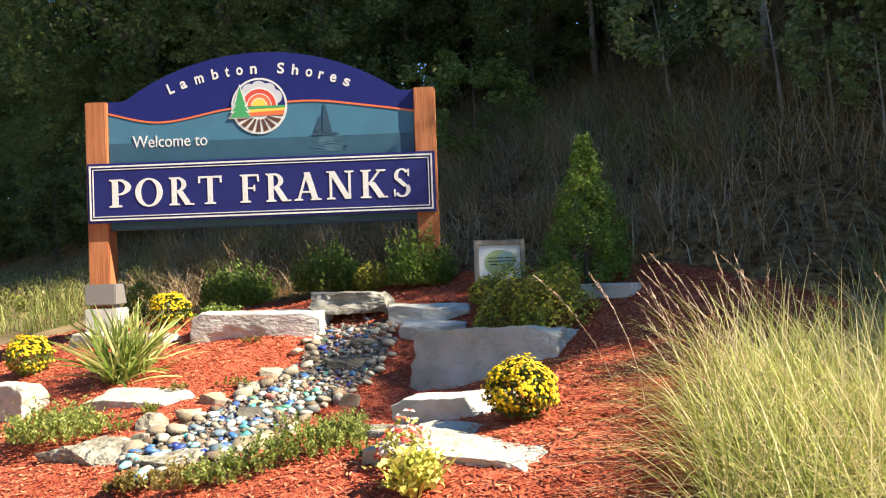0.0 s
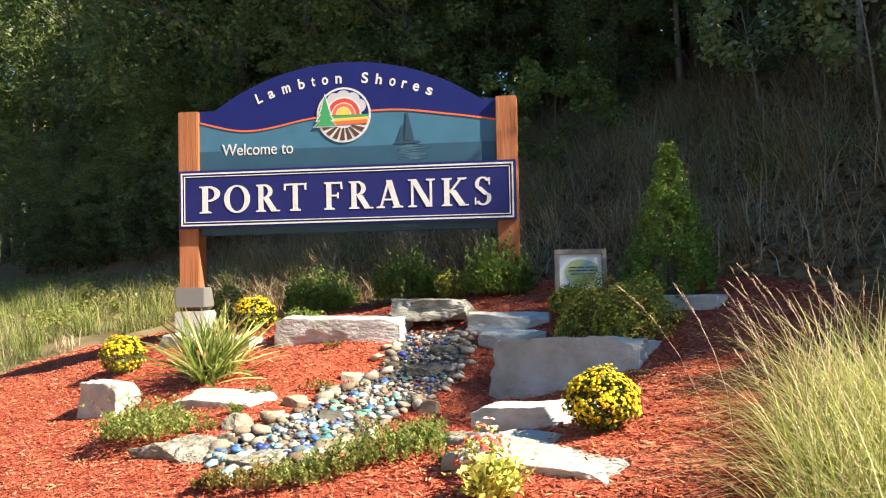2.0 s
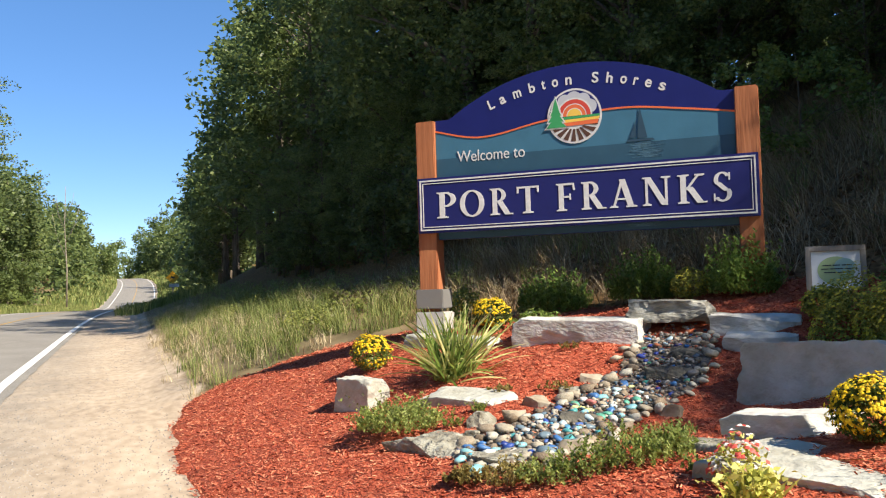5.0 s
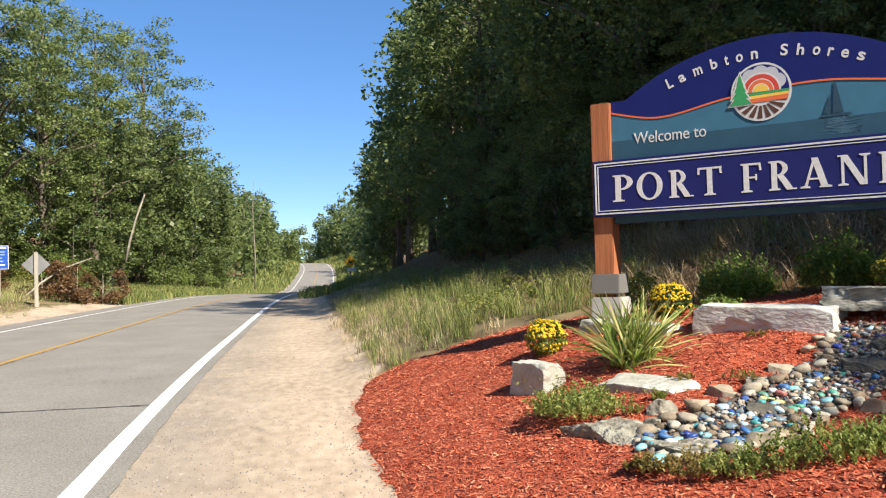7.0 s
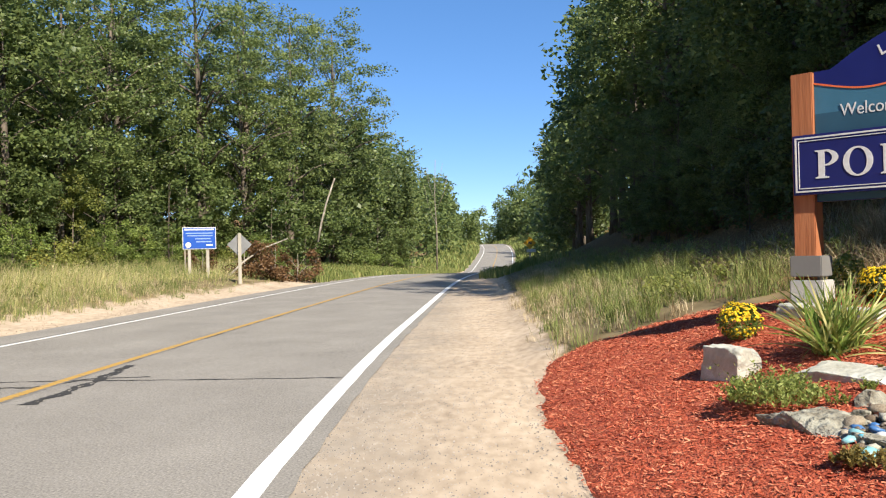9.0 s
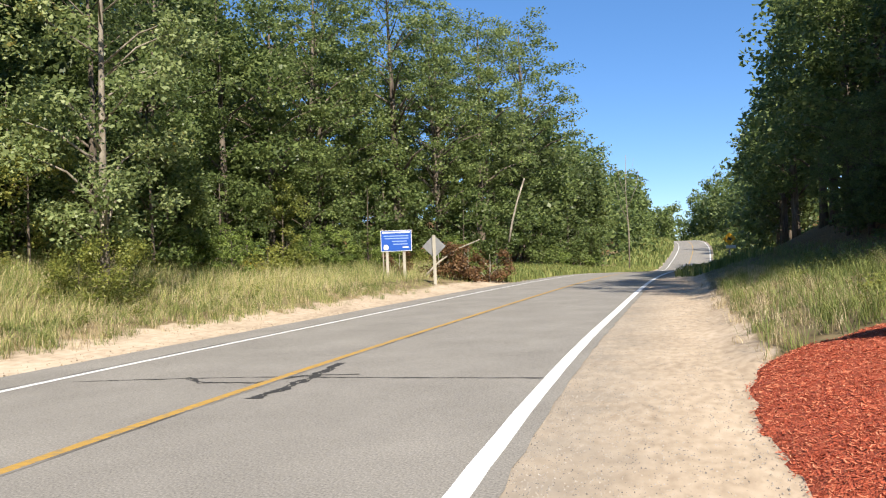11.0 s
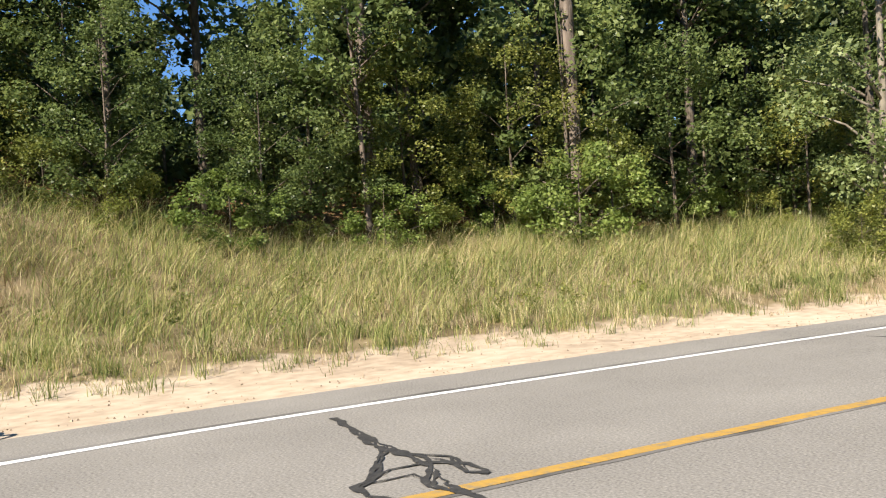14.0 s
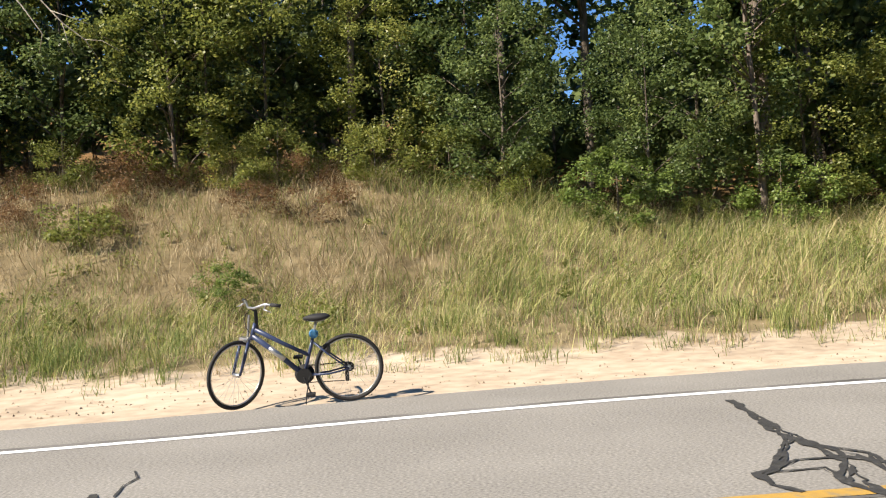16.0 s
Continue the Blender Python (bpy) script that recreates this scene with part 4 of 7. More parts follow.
plant("tall_b", -17.6, 7.2, 0.6, 220)["group"] = GL
plant("poplar", -12.9, 18.4, 1.2, 60)
plant("shrub_c", -12.45, 17.7, 0.95, 200)
plant("shrub_c", -12.9, 17.3, 0.7, 20)
plant("shrub", -13.4, -3.0, 0.34, 10)
plant("shrub_b", -16.2, -6.2, 0.6, 200)
plant("withered", -10.2, 42.6, 1.0, 0)
plant("withered", -8.9, 44.0, 1.05, 140)
plant("withered", -12.4, 43.0, 0.7, 90)
plant("withered", -7.9, 44.8, 0.95, 60)
plant("yellowing", -19.6, -4.5, 0.8, 40)
row(-1, 25.0, -30, 22, 3.6, ["back"], 0.42, 0.52, 1.5, GL)
row(-1, 25.0, 22, 60, 3.6, ["back"], 0.9, 1.1, 1.5, GL)
row(-1, 17.8, -22, 60, 2.6, ["under"], 0.8, 1.1, 1.0, GL)
row(-1, 21.0, -25, 20, 3.4, ["back"], 0.48, 0.6, 1.5, GL)
row(-1, 21.0, 20, 60, 3.4, ["back"], 0.85, 1.15, 1.5, GL)
row(-1, 13.0, 2.5, 12, 2.3, ["fine_b", "fine_b", "fine"], 0.7, 1.0, 0.8, GL)
row(-1, 13.0, 12, 45, 2.5, ["maple", "maple", "yellowing"], 0.6, 1.0, 0.8, GL)
row(-1, 15.6, -15, -4.5, 1.7, ["fine", "fine", "fine_b"], 0.8, 1.15, 0.7, GL)
row(-1, 15.0, -4.5, 2.5, 1.7, ["fine_b", "fine_b", "fine"], 0.75, 1.05, 0.7, GL)
row(-1, 14.6, -15, 2, 1.5, ["shrub_c", "shrub_c", "brush"], 0.55, 0.85, 0.4, "shrubs at the edge of the wood")
row(-1, 13.0, -14, -1.0, 1.1, ["brush", "brush", "shrub_c", "brush"], 0.45, 0.8, 1.1, "brush on the dry bank")
row(-1, 12.9, 2.5, 24, 1.7, ["shrub", "shrub_c", "shrub_c", "shrub"], 0.4, 0.85, 0.7, "shrubs at the edge of the wood")
row(-1, 12.2, 24, 55, 2.2, ["shrub", "shrub_b", "shrub"], 0.6, 1.1, 0.6, "shrubs at the edge of the wood")
plant("oak_a", -10.9, 60.5, 1.02, 40)["group"] = GL
plant("oak_a", -9.4, 74, 1.2, 160)["group"] = GL
plant("oak_b", -12.5, 54, 1.0, 140)["group"] = GL
plant("oak_a", -14.6, 50.5, 1.05, 250)["group"] = GL
plant("oak_a", -13.4, 57.5, 1.0, 310)["group"] = GL
row(-1, 10.8, 66, 112, 3.0, ["far_oak", "far_dark", "far_oak"], 0.9, 1.1, 0.7, GL)
row(-1, 8.6, 50, 105, 2.4, ["far_maple", "shrub"], 0.7, 1.0, 0.5, GL)
row(1, 17.4, -18, 2, 2.2, ["dark"], 0.5, 0.66, 0.4, GR)
row(1, 17.4, 3, 10, 2.6, ["near_dark"], 0.75, 0.95, 0.5, GR)
row(1, 17.0, 10, 33, 2.8, ["near_dark", "dark"], 0.68, 0.85, 0.7, GR)
# added out of view on the sun side, to throw shade on the bed
for x, y, k in ((7.3, -2.6, 0.40), (8.1, -2.4, 0.54), (8.7, -0.3, 0.44), (8.4, -4.6, 0.5), (9.5, 1.2, 0.57)):
    plant("near_dark", x, y, k, 90 * y, 0.86)["group"] = GR
# further unseen trees, kept low so their shade stops short of the front
for x, y, k in ((9.4, -2.4, 0.60), (9.6, -4.9, 0.64), (9.5, -7.4, 0.62), (10.2, -10.0, 0.66)):
    plant("near_dark", x, y, sunward_size("near_dark", x, y, k), 70 * y)["group"] = GR
for x, y, k in ((11.6, 3.4, 0.6), (12.0, 6.6, 0.52), (11.2, 9.4, 0.42), (10.4, 11.6, 0.36)):
    plant("near_dark", x, y, k, 50 * y)["group"] = GR
plant("birch", 10.0, 4.6, 1.0, 30)["group"] = GR
plant("birch", 11.6, 8.2, 1.2, 130)["group"] = GR
for x, y, k in ((8.5, 3.75, 0.42), (8.9, 2.2, 0.5), (9.6, 1.6, 0.55), (9.2, 5.4, 0.4), (7.9, 2.6, 0.3), (9.4, 3.2, 0.5), (8.1, 3.1, 0.28)):
    plant("sprig", x, y, k, 50 * x)["group"] = GR
row(1, 22.0, -16, 50, 3.6, ["back"], 0.9, 1.15, 1.0, GR)
row(1, 26.0, -16, 50, 4.0, ["back"], 0.9, 1.2, 1.0, GR)
row(1, 13.0, 34, 46, 2.8, ["dark", "dark", "oak_b"], 0.8, 1.0, 0.5, GR)
row(1, 13.2, 46, 57, 2.8, ["far_dark", "far_oak"], 0.8, 1.0, 0.5, GR)
row(1, 18.5, 54, 76, 2.8, ["far_dark", "far_oak"], 0.8, 1.0, 0.5, GR)
for x, y, k in ((9.6, 13.0, 0.58), (9.4, 16.5, 0.72), (9.6, 20.0, 1.0), (9.9, 24.0, 0.95)):
    plant("near_dark", x, y, 1.22 * k, 40 * y)["group"] = GR
for x, y, k in ((8.3, 14.6, 0.34), (7.9, 17.4, 0.30), (7.7, 20.4, 0.36), (7.4, 23.6, 0.32), (7.4, 27.0, 0.4), (7.6, 31.0, 0.42), (8.6, 11.9, 0.26), (8.0, 36.0, 0.4)):
    plant("near_dark", x, y, k, 70 * y, 0.8)["group"] = GR
row(1, 12.4, 75, 100, 3.0, ["far_dark", "far_dark", "far_oak"], 0.8, 1.05, 0.6, GR)
row(1, 14.6, 23, 34, 2.6, ["dark"], 0.75, 0.9, 0.5, GR)
row(1, 13.2, 8, 34, 1.8, ["fine_b", "shrub"], 0.5, 0.8, 0.6, GR)
row(1, 11.3, 13, 34, 1.6, ["under"], 0.24, 0.4, 0.5, GR)
row(1, 15.4, 1, 9, 1.8, ["fine_b"], 0.4, 0.65, 0.6, GR)
row(1, 20.0, 5, 20, 2.6, ["near_dark", "dark"], 0.66, 0.76, 0.6, GR)

# far woods on both sides of the distant road, behind the near rows, and beyond the crest
def woods(name, label, seed, spots, per, spread, n, leaf, mat):
    """Joined crowns of far trees: spots are (x, y, low, high)."""
    r = np.random.default_rng(seed)
    cen = []
    for x, y, lo, hi in spots:
        for k in range(per):
            cen.append((x + r.normal(0, spread * 0.7), y + r.normal(0, spread * 0.7), lo + (hi - lo) * (k + 0.3) / per))
    cen = np.array(cen)
    ob = obj(name, quads(name, leaf_cloud(r, cen, spread * r.uniform(0.75, 1.25, len(cen)), n, leaf), 4), mat)
    return tagged(ob, label, "woods", kind="stuff")


spots = []
for i in range(230):
    y = 98 + 225 * R.random()
    x = road_x(y) + R.choice((-1, 1)) * R.uniform(9.5, 24)
    z = ground_z(x, y)
    spots.append((x, y, z, z + R.uniform(11, 18)))
woods("far_woods", "distant green woods along the road", 8, spots, 7, 2.0, 80000, 0.85, M_LEAF_OAK)
spots = []
for i in range(300):
    y = R.uniform(-60, 75)
    side = R.choice((-1, 1))
    x = road_x(y) + side * R.uniform(28, 36)
    z = ground_z(x, y)
    spots.append((x, y, z - 0.5, z + (10 if side > 0 or y > 20 else 3.5)))
# same darkened leaf colour, to deepen the shade behind the trees
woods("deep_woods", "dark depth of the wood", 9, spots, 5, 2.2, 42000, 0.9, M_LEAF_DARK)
woods("end_woods", "woods closing the view beyond the crest", 10, [(R.uniform(-30, 70), R.uniform(275, 320), 3.5, R.uniform(13, 18)) for _ in range(150)], 5, 2.6, 36000, 1.0, M_LEAF_OAK)


# ---- grass ----
def blades(r, xy, zs, height, width, lean, wind=(0, 0), bend=0.5):
    """Curved blades: two quads and a tip as one strip of four-cornered faces."""
    n = len(xy)
    a = r.uniform(0, 2 * math.pi, n)
    h = height * r.uniform(0.55, 1.25, n) if np.isscalar(height) else height * r.uniform(0.55, 1.25, n)
    dirx, diry = np.cos(a), np.sin(a)
    ln = lean * r.uniform(0.2, 1.3, n) * h
    bx_, by_ = dirx * ln + wind[0] * h, diry * ln + wind[1] * h
    p0 = np.stack([xy[:, 0], xy[:, 1], zs - 0.03], 1)
    p1 = p0 + np.stack([bx_ * 0.3, by_ * 0.3, h * 0.6], 1)
    p2 = p0 + np.stack([bx_, by_, h * (1 - 0.25 * bend * np.minimum(1, np.hypot(bx_, by_) / h))], 1)
    w = width * r.uniform(0.6, 1.3, n)
    sv = np.stack([-diry * w, dirx * w, np.zeros(n)], 1)
    q1 = np.stack([p0 - sv, p0 + sv, p1 + sv * 0.8, p1 - sv * 0.8], 1)
    q2 = np.stack([p1 - sv * 0.8, p1 + sv * 0.8, p2 + sv * 0.12, p2 - sv * 0.12], 1)
    v = np.concatenate([q1, q2[:, 2:]], 1).reshape(-1, 3)
    idx = np.arange(n)[:, None] * 6
    f = np.concatenate([idx + np.array([[0, 1, 2, 3]]), idx + np.array([[3, 2, 4, 5]])], 0)
    me = bpy.data.meshes.new("blades")
    me.vertices.add(len(v))
    me.vertices.foreach_set("co", v.astype(np.float32).ravel())
    me.loops.add(f.size)
    me.loops.foreach_set("vertex_index", f.astype(np.int32).ravel())
    me.polygons.add(len(f))
    me.polygons.foreach_set("loop_start", np.arange(0, f.size, 4, dtype=np.int32))
    me.update(calc_edges=True)
    return me


def arching(r, xy, zs, height, width, lean, wind, seg=6):
    """Long narrow blades that rise and arch over, each a strip of faces."""
    n = len(xy)
    a = r.uniform(0, 2 * math.pi, n)
    h = height * r.uniform(0.55, 1.3, n)
    out = lean * r.uniform(0.15, 1.3, n)
    gx_, gy_ = np.cos(a) * out + wind[0], np.sin(a) * out + wind[1]
    sv = np.stack([-np.sin(a + 0.5), np.cos(a + 0.5), np.zeros(n)], 1) * (width * r.uniform(0.6, 1.35, n))[:, None]
    rings = []
    for k in range(seg + 1):
        t = k / seg
        drop = np.hypot(gx_, gy_) * 0.42 * t**2.6
        c = np.stack([xy[:, 0] + gx_ * h * t**1.8, xy[:, 1] + gy_ * h * t**1.8, zs - 0.03 + h * (t - drop)], 1)
        w = (1 - 0.9 * t**2)
        rings.append(np.stack([c - sv * w, c + sv * w], 1))
    v = np.stack(rings, 1).reshape(-1, 3)
    base = np.arange(n)[:, None] * 2 * (seg + 1)
    f = np.concatenate([base + np.array([[2 * k, 2 * k + 1, 2 * k + 3, 2 * k + 2]]) for k in range(seg)], 0)
    me = bpy.data.meshes.new("blades")
    me.vertices.add(len(v))
    me.vertices.foreach_set("co", v.astype(np.float32).ravel())
    me.loops.add(f.size)
    me.loops.foreach_set("vertex_index", f.astype(np.int32).ravel())
    me.polygons.add(len(f))
    me.polygons.foreach_set("loop_start", np.arange(0, f.size, 4, dtype=np.int32))
    me.update(calc_edges=True)
    return me


def scatter(r, n, fx, keep):
    pts = []
    while len(pts) < n:
        x, y = fx(r)
        if keep(x, y, r):
            pts.append((x, y))
    return np.array(pts)


def zs_of(xy):
    return np.array([rough_ground(x, y) for x, y in xy])


def verge_left(r):
    y = -13 + 74 * r.random() ** 1.35
    return road_x(y) - (4.9 + 9.3 * r.random()), y


def keep_left(x, y, r):
    s = road_x(y) - x
    return r.random() < smooth(5.4, 7.7, s + 2.0 * noise.noise((x * 0.9, y * 0.9, 3))) * (0.04 + 0.96 * smooth(0.0, 0.38, noise.noise((x * 1.6, y * 1.6, 8)) + 0.6 * noise.noise((x * 4.5, y * 4.5, 5)) + 0.55 * smooth(6.6, 8.6, s))) and not (s > 8.5 and y < 0.6 - 0.25 * (s - 8.5) + noise.noise((x, y, 2)))


r = np.random.default_rng(21)
xy = scatter(r, 60000, verge_left, keep_left)
top = scatter(r, 20000, verge_left, lambda x, y, r: keep_left(x, y, r) and road_x(y) - x > 6.6)
tagged(obj("straw_grass", arching(r, top, zs_of(top), 0.68, 0.0026, 0.8, (0.04, 0.42), 3), M_GRASS_DRY), "straw-coloured seed stems above the verge grass", "grass", kind="stuff")
tagged(obj("verge_grass", arching(r, xy, zs_of(xy), 0.30 + np.array([(0.06 + 0.30 * smooth(5.5, 8.5, road_x(y) - x)) * (1 + 1.1 * noise.noise((x * 0.6, y * 0.6, 4)) + 0.8 * noise.noise((x * 2.2, y * 2.2, 9))) for x, y in xy]), 0.0056, 1.05, (0.04, 0.34), 3), M_GRASS), "long green and straw-coloured verge grass", "grass", kind="stuff")


def far_verge(r):
    y = 46 + 90 * r.random()
    return road_x(y) + r.choice([-1, 1]) * (4.4 + 5 * r.random()), y


xy = scatter(r, 15000, far_verge, lambda x, y, r: True)
near_side = scatter(r, 9000, lambda r: (lambda y: (road_x(y) - 4.0 - 6 * r.random(), y))(46 + 38 * r.random()), lambda x, y, r: True)
hill = scatter(r, 9000, lambda r: (lambda y: (road_x(y) + r.choice([-1, 1]) * (4.1 + 8 * r.random()), y))(130 + 170 * r.random()), lambda x, y, r: True)
tagged(obj("hill_grass", blades(r, hill, zs_of(hill), 1.1, 0.12, 0.5), M_GRASS_GREEN), "green rough growth on the far hill", "grass", kind="stuff")
xy = np.concatenate([xy, near_side])
tagged(obj("far_verge_grass", blades(r, xy, zs_of(xy), 0.5, 0.03, 0.5), M_GRASS_GREEN), "green verge along the distant road", "grass", kind="stuff")


def dead_bank(r):
    return r.uniform(-25, -12.5), r.uniform(-13, 5)


def keep_bank(x, y, r):
    return road_x(y) - x > 8.2 and y < 1.4 - 0.25 * (road_x(y) - x - 8.5) + noise.noise((x, y, 2))


xy = scatter(r, 8500, dead_bank, keep_bank)
tagged(obj("dry_bank_grass", blades(r, xy, zs_of(xy), 0.40, 0.005, 1.6, (0.1, 0.0)), M_GRASS_DRY), "matted dry brown grass on the bank", "grass", kind="stuff")
xy = scatter(r, 10000, dead_bank, keep_bank)
tagged(obj("dead_bank_growth", blades(r, xy, zs_of(xy), 0.46, 0.0045, 2.0, (0.1, 0.0)), M_BRUSH), "dead brown stems tangled on the bank", "grass", kind="stuff")
xy = scatter(r, 9500, dead_bank, lambda x, y, r: keep_bank(x, y, r) and noise.noise((x * 0.9, y * 0.9, 12)) > -0.1)
tagged(obj("bank_grass", blades(r, xy, zs_of(xy), 0.38, 0.0045, 1.3), M_GRASS_GREEN), "green grass among the dead stems of the bank", "grass", kind="stuff")


def runner_weeds(n, y0, y1, side, s0, s1, seed):
    """Small spreading tufts on the sand."""
    r2 = np.random.default_rng(seed)
    px, h = [], []
    for _ in range(n):
        y = r2.uniform(y0, y1)
        x = road_x(y) + side * (s0 + (s1 - s0) * r2.random() ** 0.6)
        k = int(r2.integers(6, 30))
        hh = r2.uniform(0.10, 0.32)
        for _ in range(k):
            px.append((x + r2.normal(0, 0.06), y + r2.normal(0, 0.09)))
            h.append(hh)
    px = np.array(px)
    return blades(r2, px, zs_of(px), np.array(h), 0.004, 1.1)


tagged(obj("sand_weeds", runner_weeds(900, -8, 34, -1, 4.9, 7.2, 91), M_GRASS_GREEN), "sparse weeds creeping over the sand", "grass", kind="stuff")
tagged(obj("dry_sand_weeds", runner_weeds(760, -8, 34, -1, 5.0, 7.4, 92), M_GRASS_DRY), "dry sparse weeds on the sand", "grass", kind="stuff")
tagged(obj("shoulder_weeds", runner_weeds(380, 10.0, 34, 1, 5.6, 7.6, 93), M_GRASS_DRY), "dry weeds at the edge of the shoulder", "grass", kind="stuff")


def herb_patch(n, seed, y0, y1, side, s0, s1, leaf):
    """Low broad-leaved weeds growing among the grass."""
    r2 = np.random.default_rng(seed)
    cen, siz = [], []
    while len(cen) < n:
        y = y0 + (y1 - y0) * r2.random() ** 1.2
        x = road_x(y) + side * r2.uniform(s0, s1)
        if noise.noise((x * 0.8, y * 0.8, seed)) < 0.0:
            continue
        cen.append((x, y, ground_z(x, y) + r2.uniform(0.08, 0.3)))
        siz.append(r2.uniform(0.10, 0.26))
    return quads("verge_weeds", leaf_cloud(r2, np.array(cen), np.array(siz), n * 42, leaf), 4)


tagged(obj("verge_weeds", herb_patch(260, 41, -11, 24, -1, 6.4, 11.5, 0.055), M_LEAF_YEL), "low broad-leaved weeds in the verge", "weeds", kind="stuff")
tagged(obj("verge_weeds", herb_patch(120, 42, 11, 26, 1, 7.2, 10.0, 0.05), M_LEAF_YEL), "low green weeds beside the shoulder", "weeds", kind="stuff")


def tussocks(n, seed, y0, y1, side, s0, s1):
    """Loose tussocks standing out on the sand at the edge of the grass."""
    r2 = np.random.default_rng(seed)
    px, h = [], []
    for _ in range(n):
        y = y0 + (y1 - y0) * r2.random() ** 1.3
        x = road_x(y) + side * r2.uniform(s0, s1)
        hh = r2.uniform(0.2, 0.48)
        for _ in range(int(r2.integers(25, 70))):
            px.append((x + r2.normal(0, 0.08), y + r2.normal(0, 0.10)))
            h.append(hh)
    px = np.array(px)
    return blades(r2, px, zs_of(px), np.array(h), 0.0038, 0.9)


tagged(obj("sand_tussocks", tussocks(300, 51, -10, 26, -1, 5.4, 7.6), M_GRASS), "loose grass tussocks on the edge of the sand", "grass", kind="stuff")
tagged(obj("shoulder_tussocks", tussocks(170, 52, 10.2, 28, 1, 6.0, 9.0), M_GRASS_GREEN), "tall grass tussocks beside the sandy shoulder", "grass", kind="stuff")


def verge_right(r):
    y = 9.5 + 50 * r.random() ** 1.5
    return road_x(y) + 5.7 + 4.8 * r.random(), y


def keep_right(x, y, r):
    s = x - road_x(y)
    return bed_lift(x, y) < -0.1 and r.random() < smooth(5.8, 7.2, s + 0.7 * noise.noise((x * 0.9, y * 0.9, 3))) * (0.02 + 0.98 * smooth(0.12, 0.4, noise.noise((x * 1.5, y * 1.5, 8)) + 0.5 * noise.noise((x * 4, y * 4, 5))))


xy = scatter(r, 7500, verge_right, keep_right)
tagged(obj("verge_grass", blades(r, xy, zs_of(xy), 0.22 + np.array([0.30 * smooth(-0.1, 0.5, noise.noise((x * 1.3, y * 1.3, 8))) for x, y in xy]), 0.0042, 1.3, (-0.03, 0.04)), M_GRASS_GREEN), "grey-green grass on the slope beside the shoulder", "grass", kind="stuff")


def slope(r):
    return r.uniform(3.4, 16), r.uniform(-8, 17)


def keep_slope(x, y, r):
    return x > 3.9 and bed_lift(x, y) < -0.03 and x * 0.72 + y * 0.69 > 4.6


xy = scatter(r, 26000, slope, keep_slope)
tagged(obj("slope_grass", blades(r, xy, zs_of(xy), 0.36, 0.0055, 1.7), M_BRUSH), "dry matted grass on the shaded slope", "grass", kind="stuff")


def hanging_tufts(n, seed, per, x0, x1, y0, y1):
    """Tufts of long dead grass hanging down the slope."""
    r2 = np.random.default_rng(seed)
    px = []
    while len(px) < n * per:
        x, y = r2.uniform(x0, x1), r2.uniform(y0, y1)
        if keep_slope(x, y, r2):
            px += [(x + r2.normal(0, 0.09), y + r2.normal(0, 0.09)) for _ in range(per)]
    px = np.array(px)
    return arching(r2, px, zs_of(px), 0.62, 0.004, 0.9, (-0.35, -0.05), 4)


def fallen_leaves(n, seed):
    """Dead leaves lying on the shaded slope."""
    r2 = np.random.default_rng(seed)
    px = scatter(r2, n, lambda r: (r.uniform(5.0, 13), r.uniform(0.5, 15)), keep_slope)
    c = np.column_stack([px, zs_of(px) + 0.02])
    return quads("fallen_leaves", leaf_cloud(r2, c, np.full(n, 0.02), n, 0.085, 0.5), 4)


tagged(obj("fallen_leaves", fallen_leaves(16000, 63), M_LEAF_BROWN), "dead brown leaves lying on the wooded slope", "leaf litter", kind="stuff")
tagged(obj("hanging_grass", hanging_tufts(420, 61, 30, 5.6, 12, 1.0, 13), M_BRUSH), "tufts of long dead grass hanging down the shaded slope", "grass", kind="stuff")
tagged(obj("green_slope_tufts", hanging_tufts(90, 62, 30, 5.6, 11, 1.0, 14), M_GRASS_GREEN), "green tufts of grass on the shaded slope", "grass", kind="stuff")


def tall(r):
    return r.uniform(2.4, 5.0), r.uniform(-0.2, 2.3)


def keep_tall(x, y, r):
    return (x - 2.8) * 0.55 + (1.60 - y) * 0.9 > 0.08 + 0.35 * noise.noise((x * 2, y * 2, 6)) and bed_lift(x, y) < 0.4


xy = scatter(r, 8500, tall, keep_tall)
tagged(obj("beach_grass", arching(r, xy, zs_of(xy), 0.64, 0.0029, 0.95, (-0.16, 0.09)), M_GRASS_TALL), "tall straw-coloured beach grass bending in the wind", "grass", kind="stuff")
xy = scatter(r, 3800, tall, keep_tall)
tagged(obj("green_beach_grass", arching(r, xy, zs_of(xy), 0.46, 0.003, 0.95, (-0.06, 0.05)), M_GRASS_FRESH), "green new blades low in the beach grass", "grass", kind="stuff")
xy = scatter(r, 3600, tall, keep_tall)
tagged(obj("dead_beach_grass", arching(r, xy, zs_of(xy), 0.5, 0.003, 1.5, (-0.1, 0.05)), M_GRASS_DRY), "dead tangled beach grass", "grass", kind="stuff")


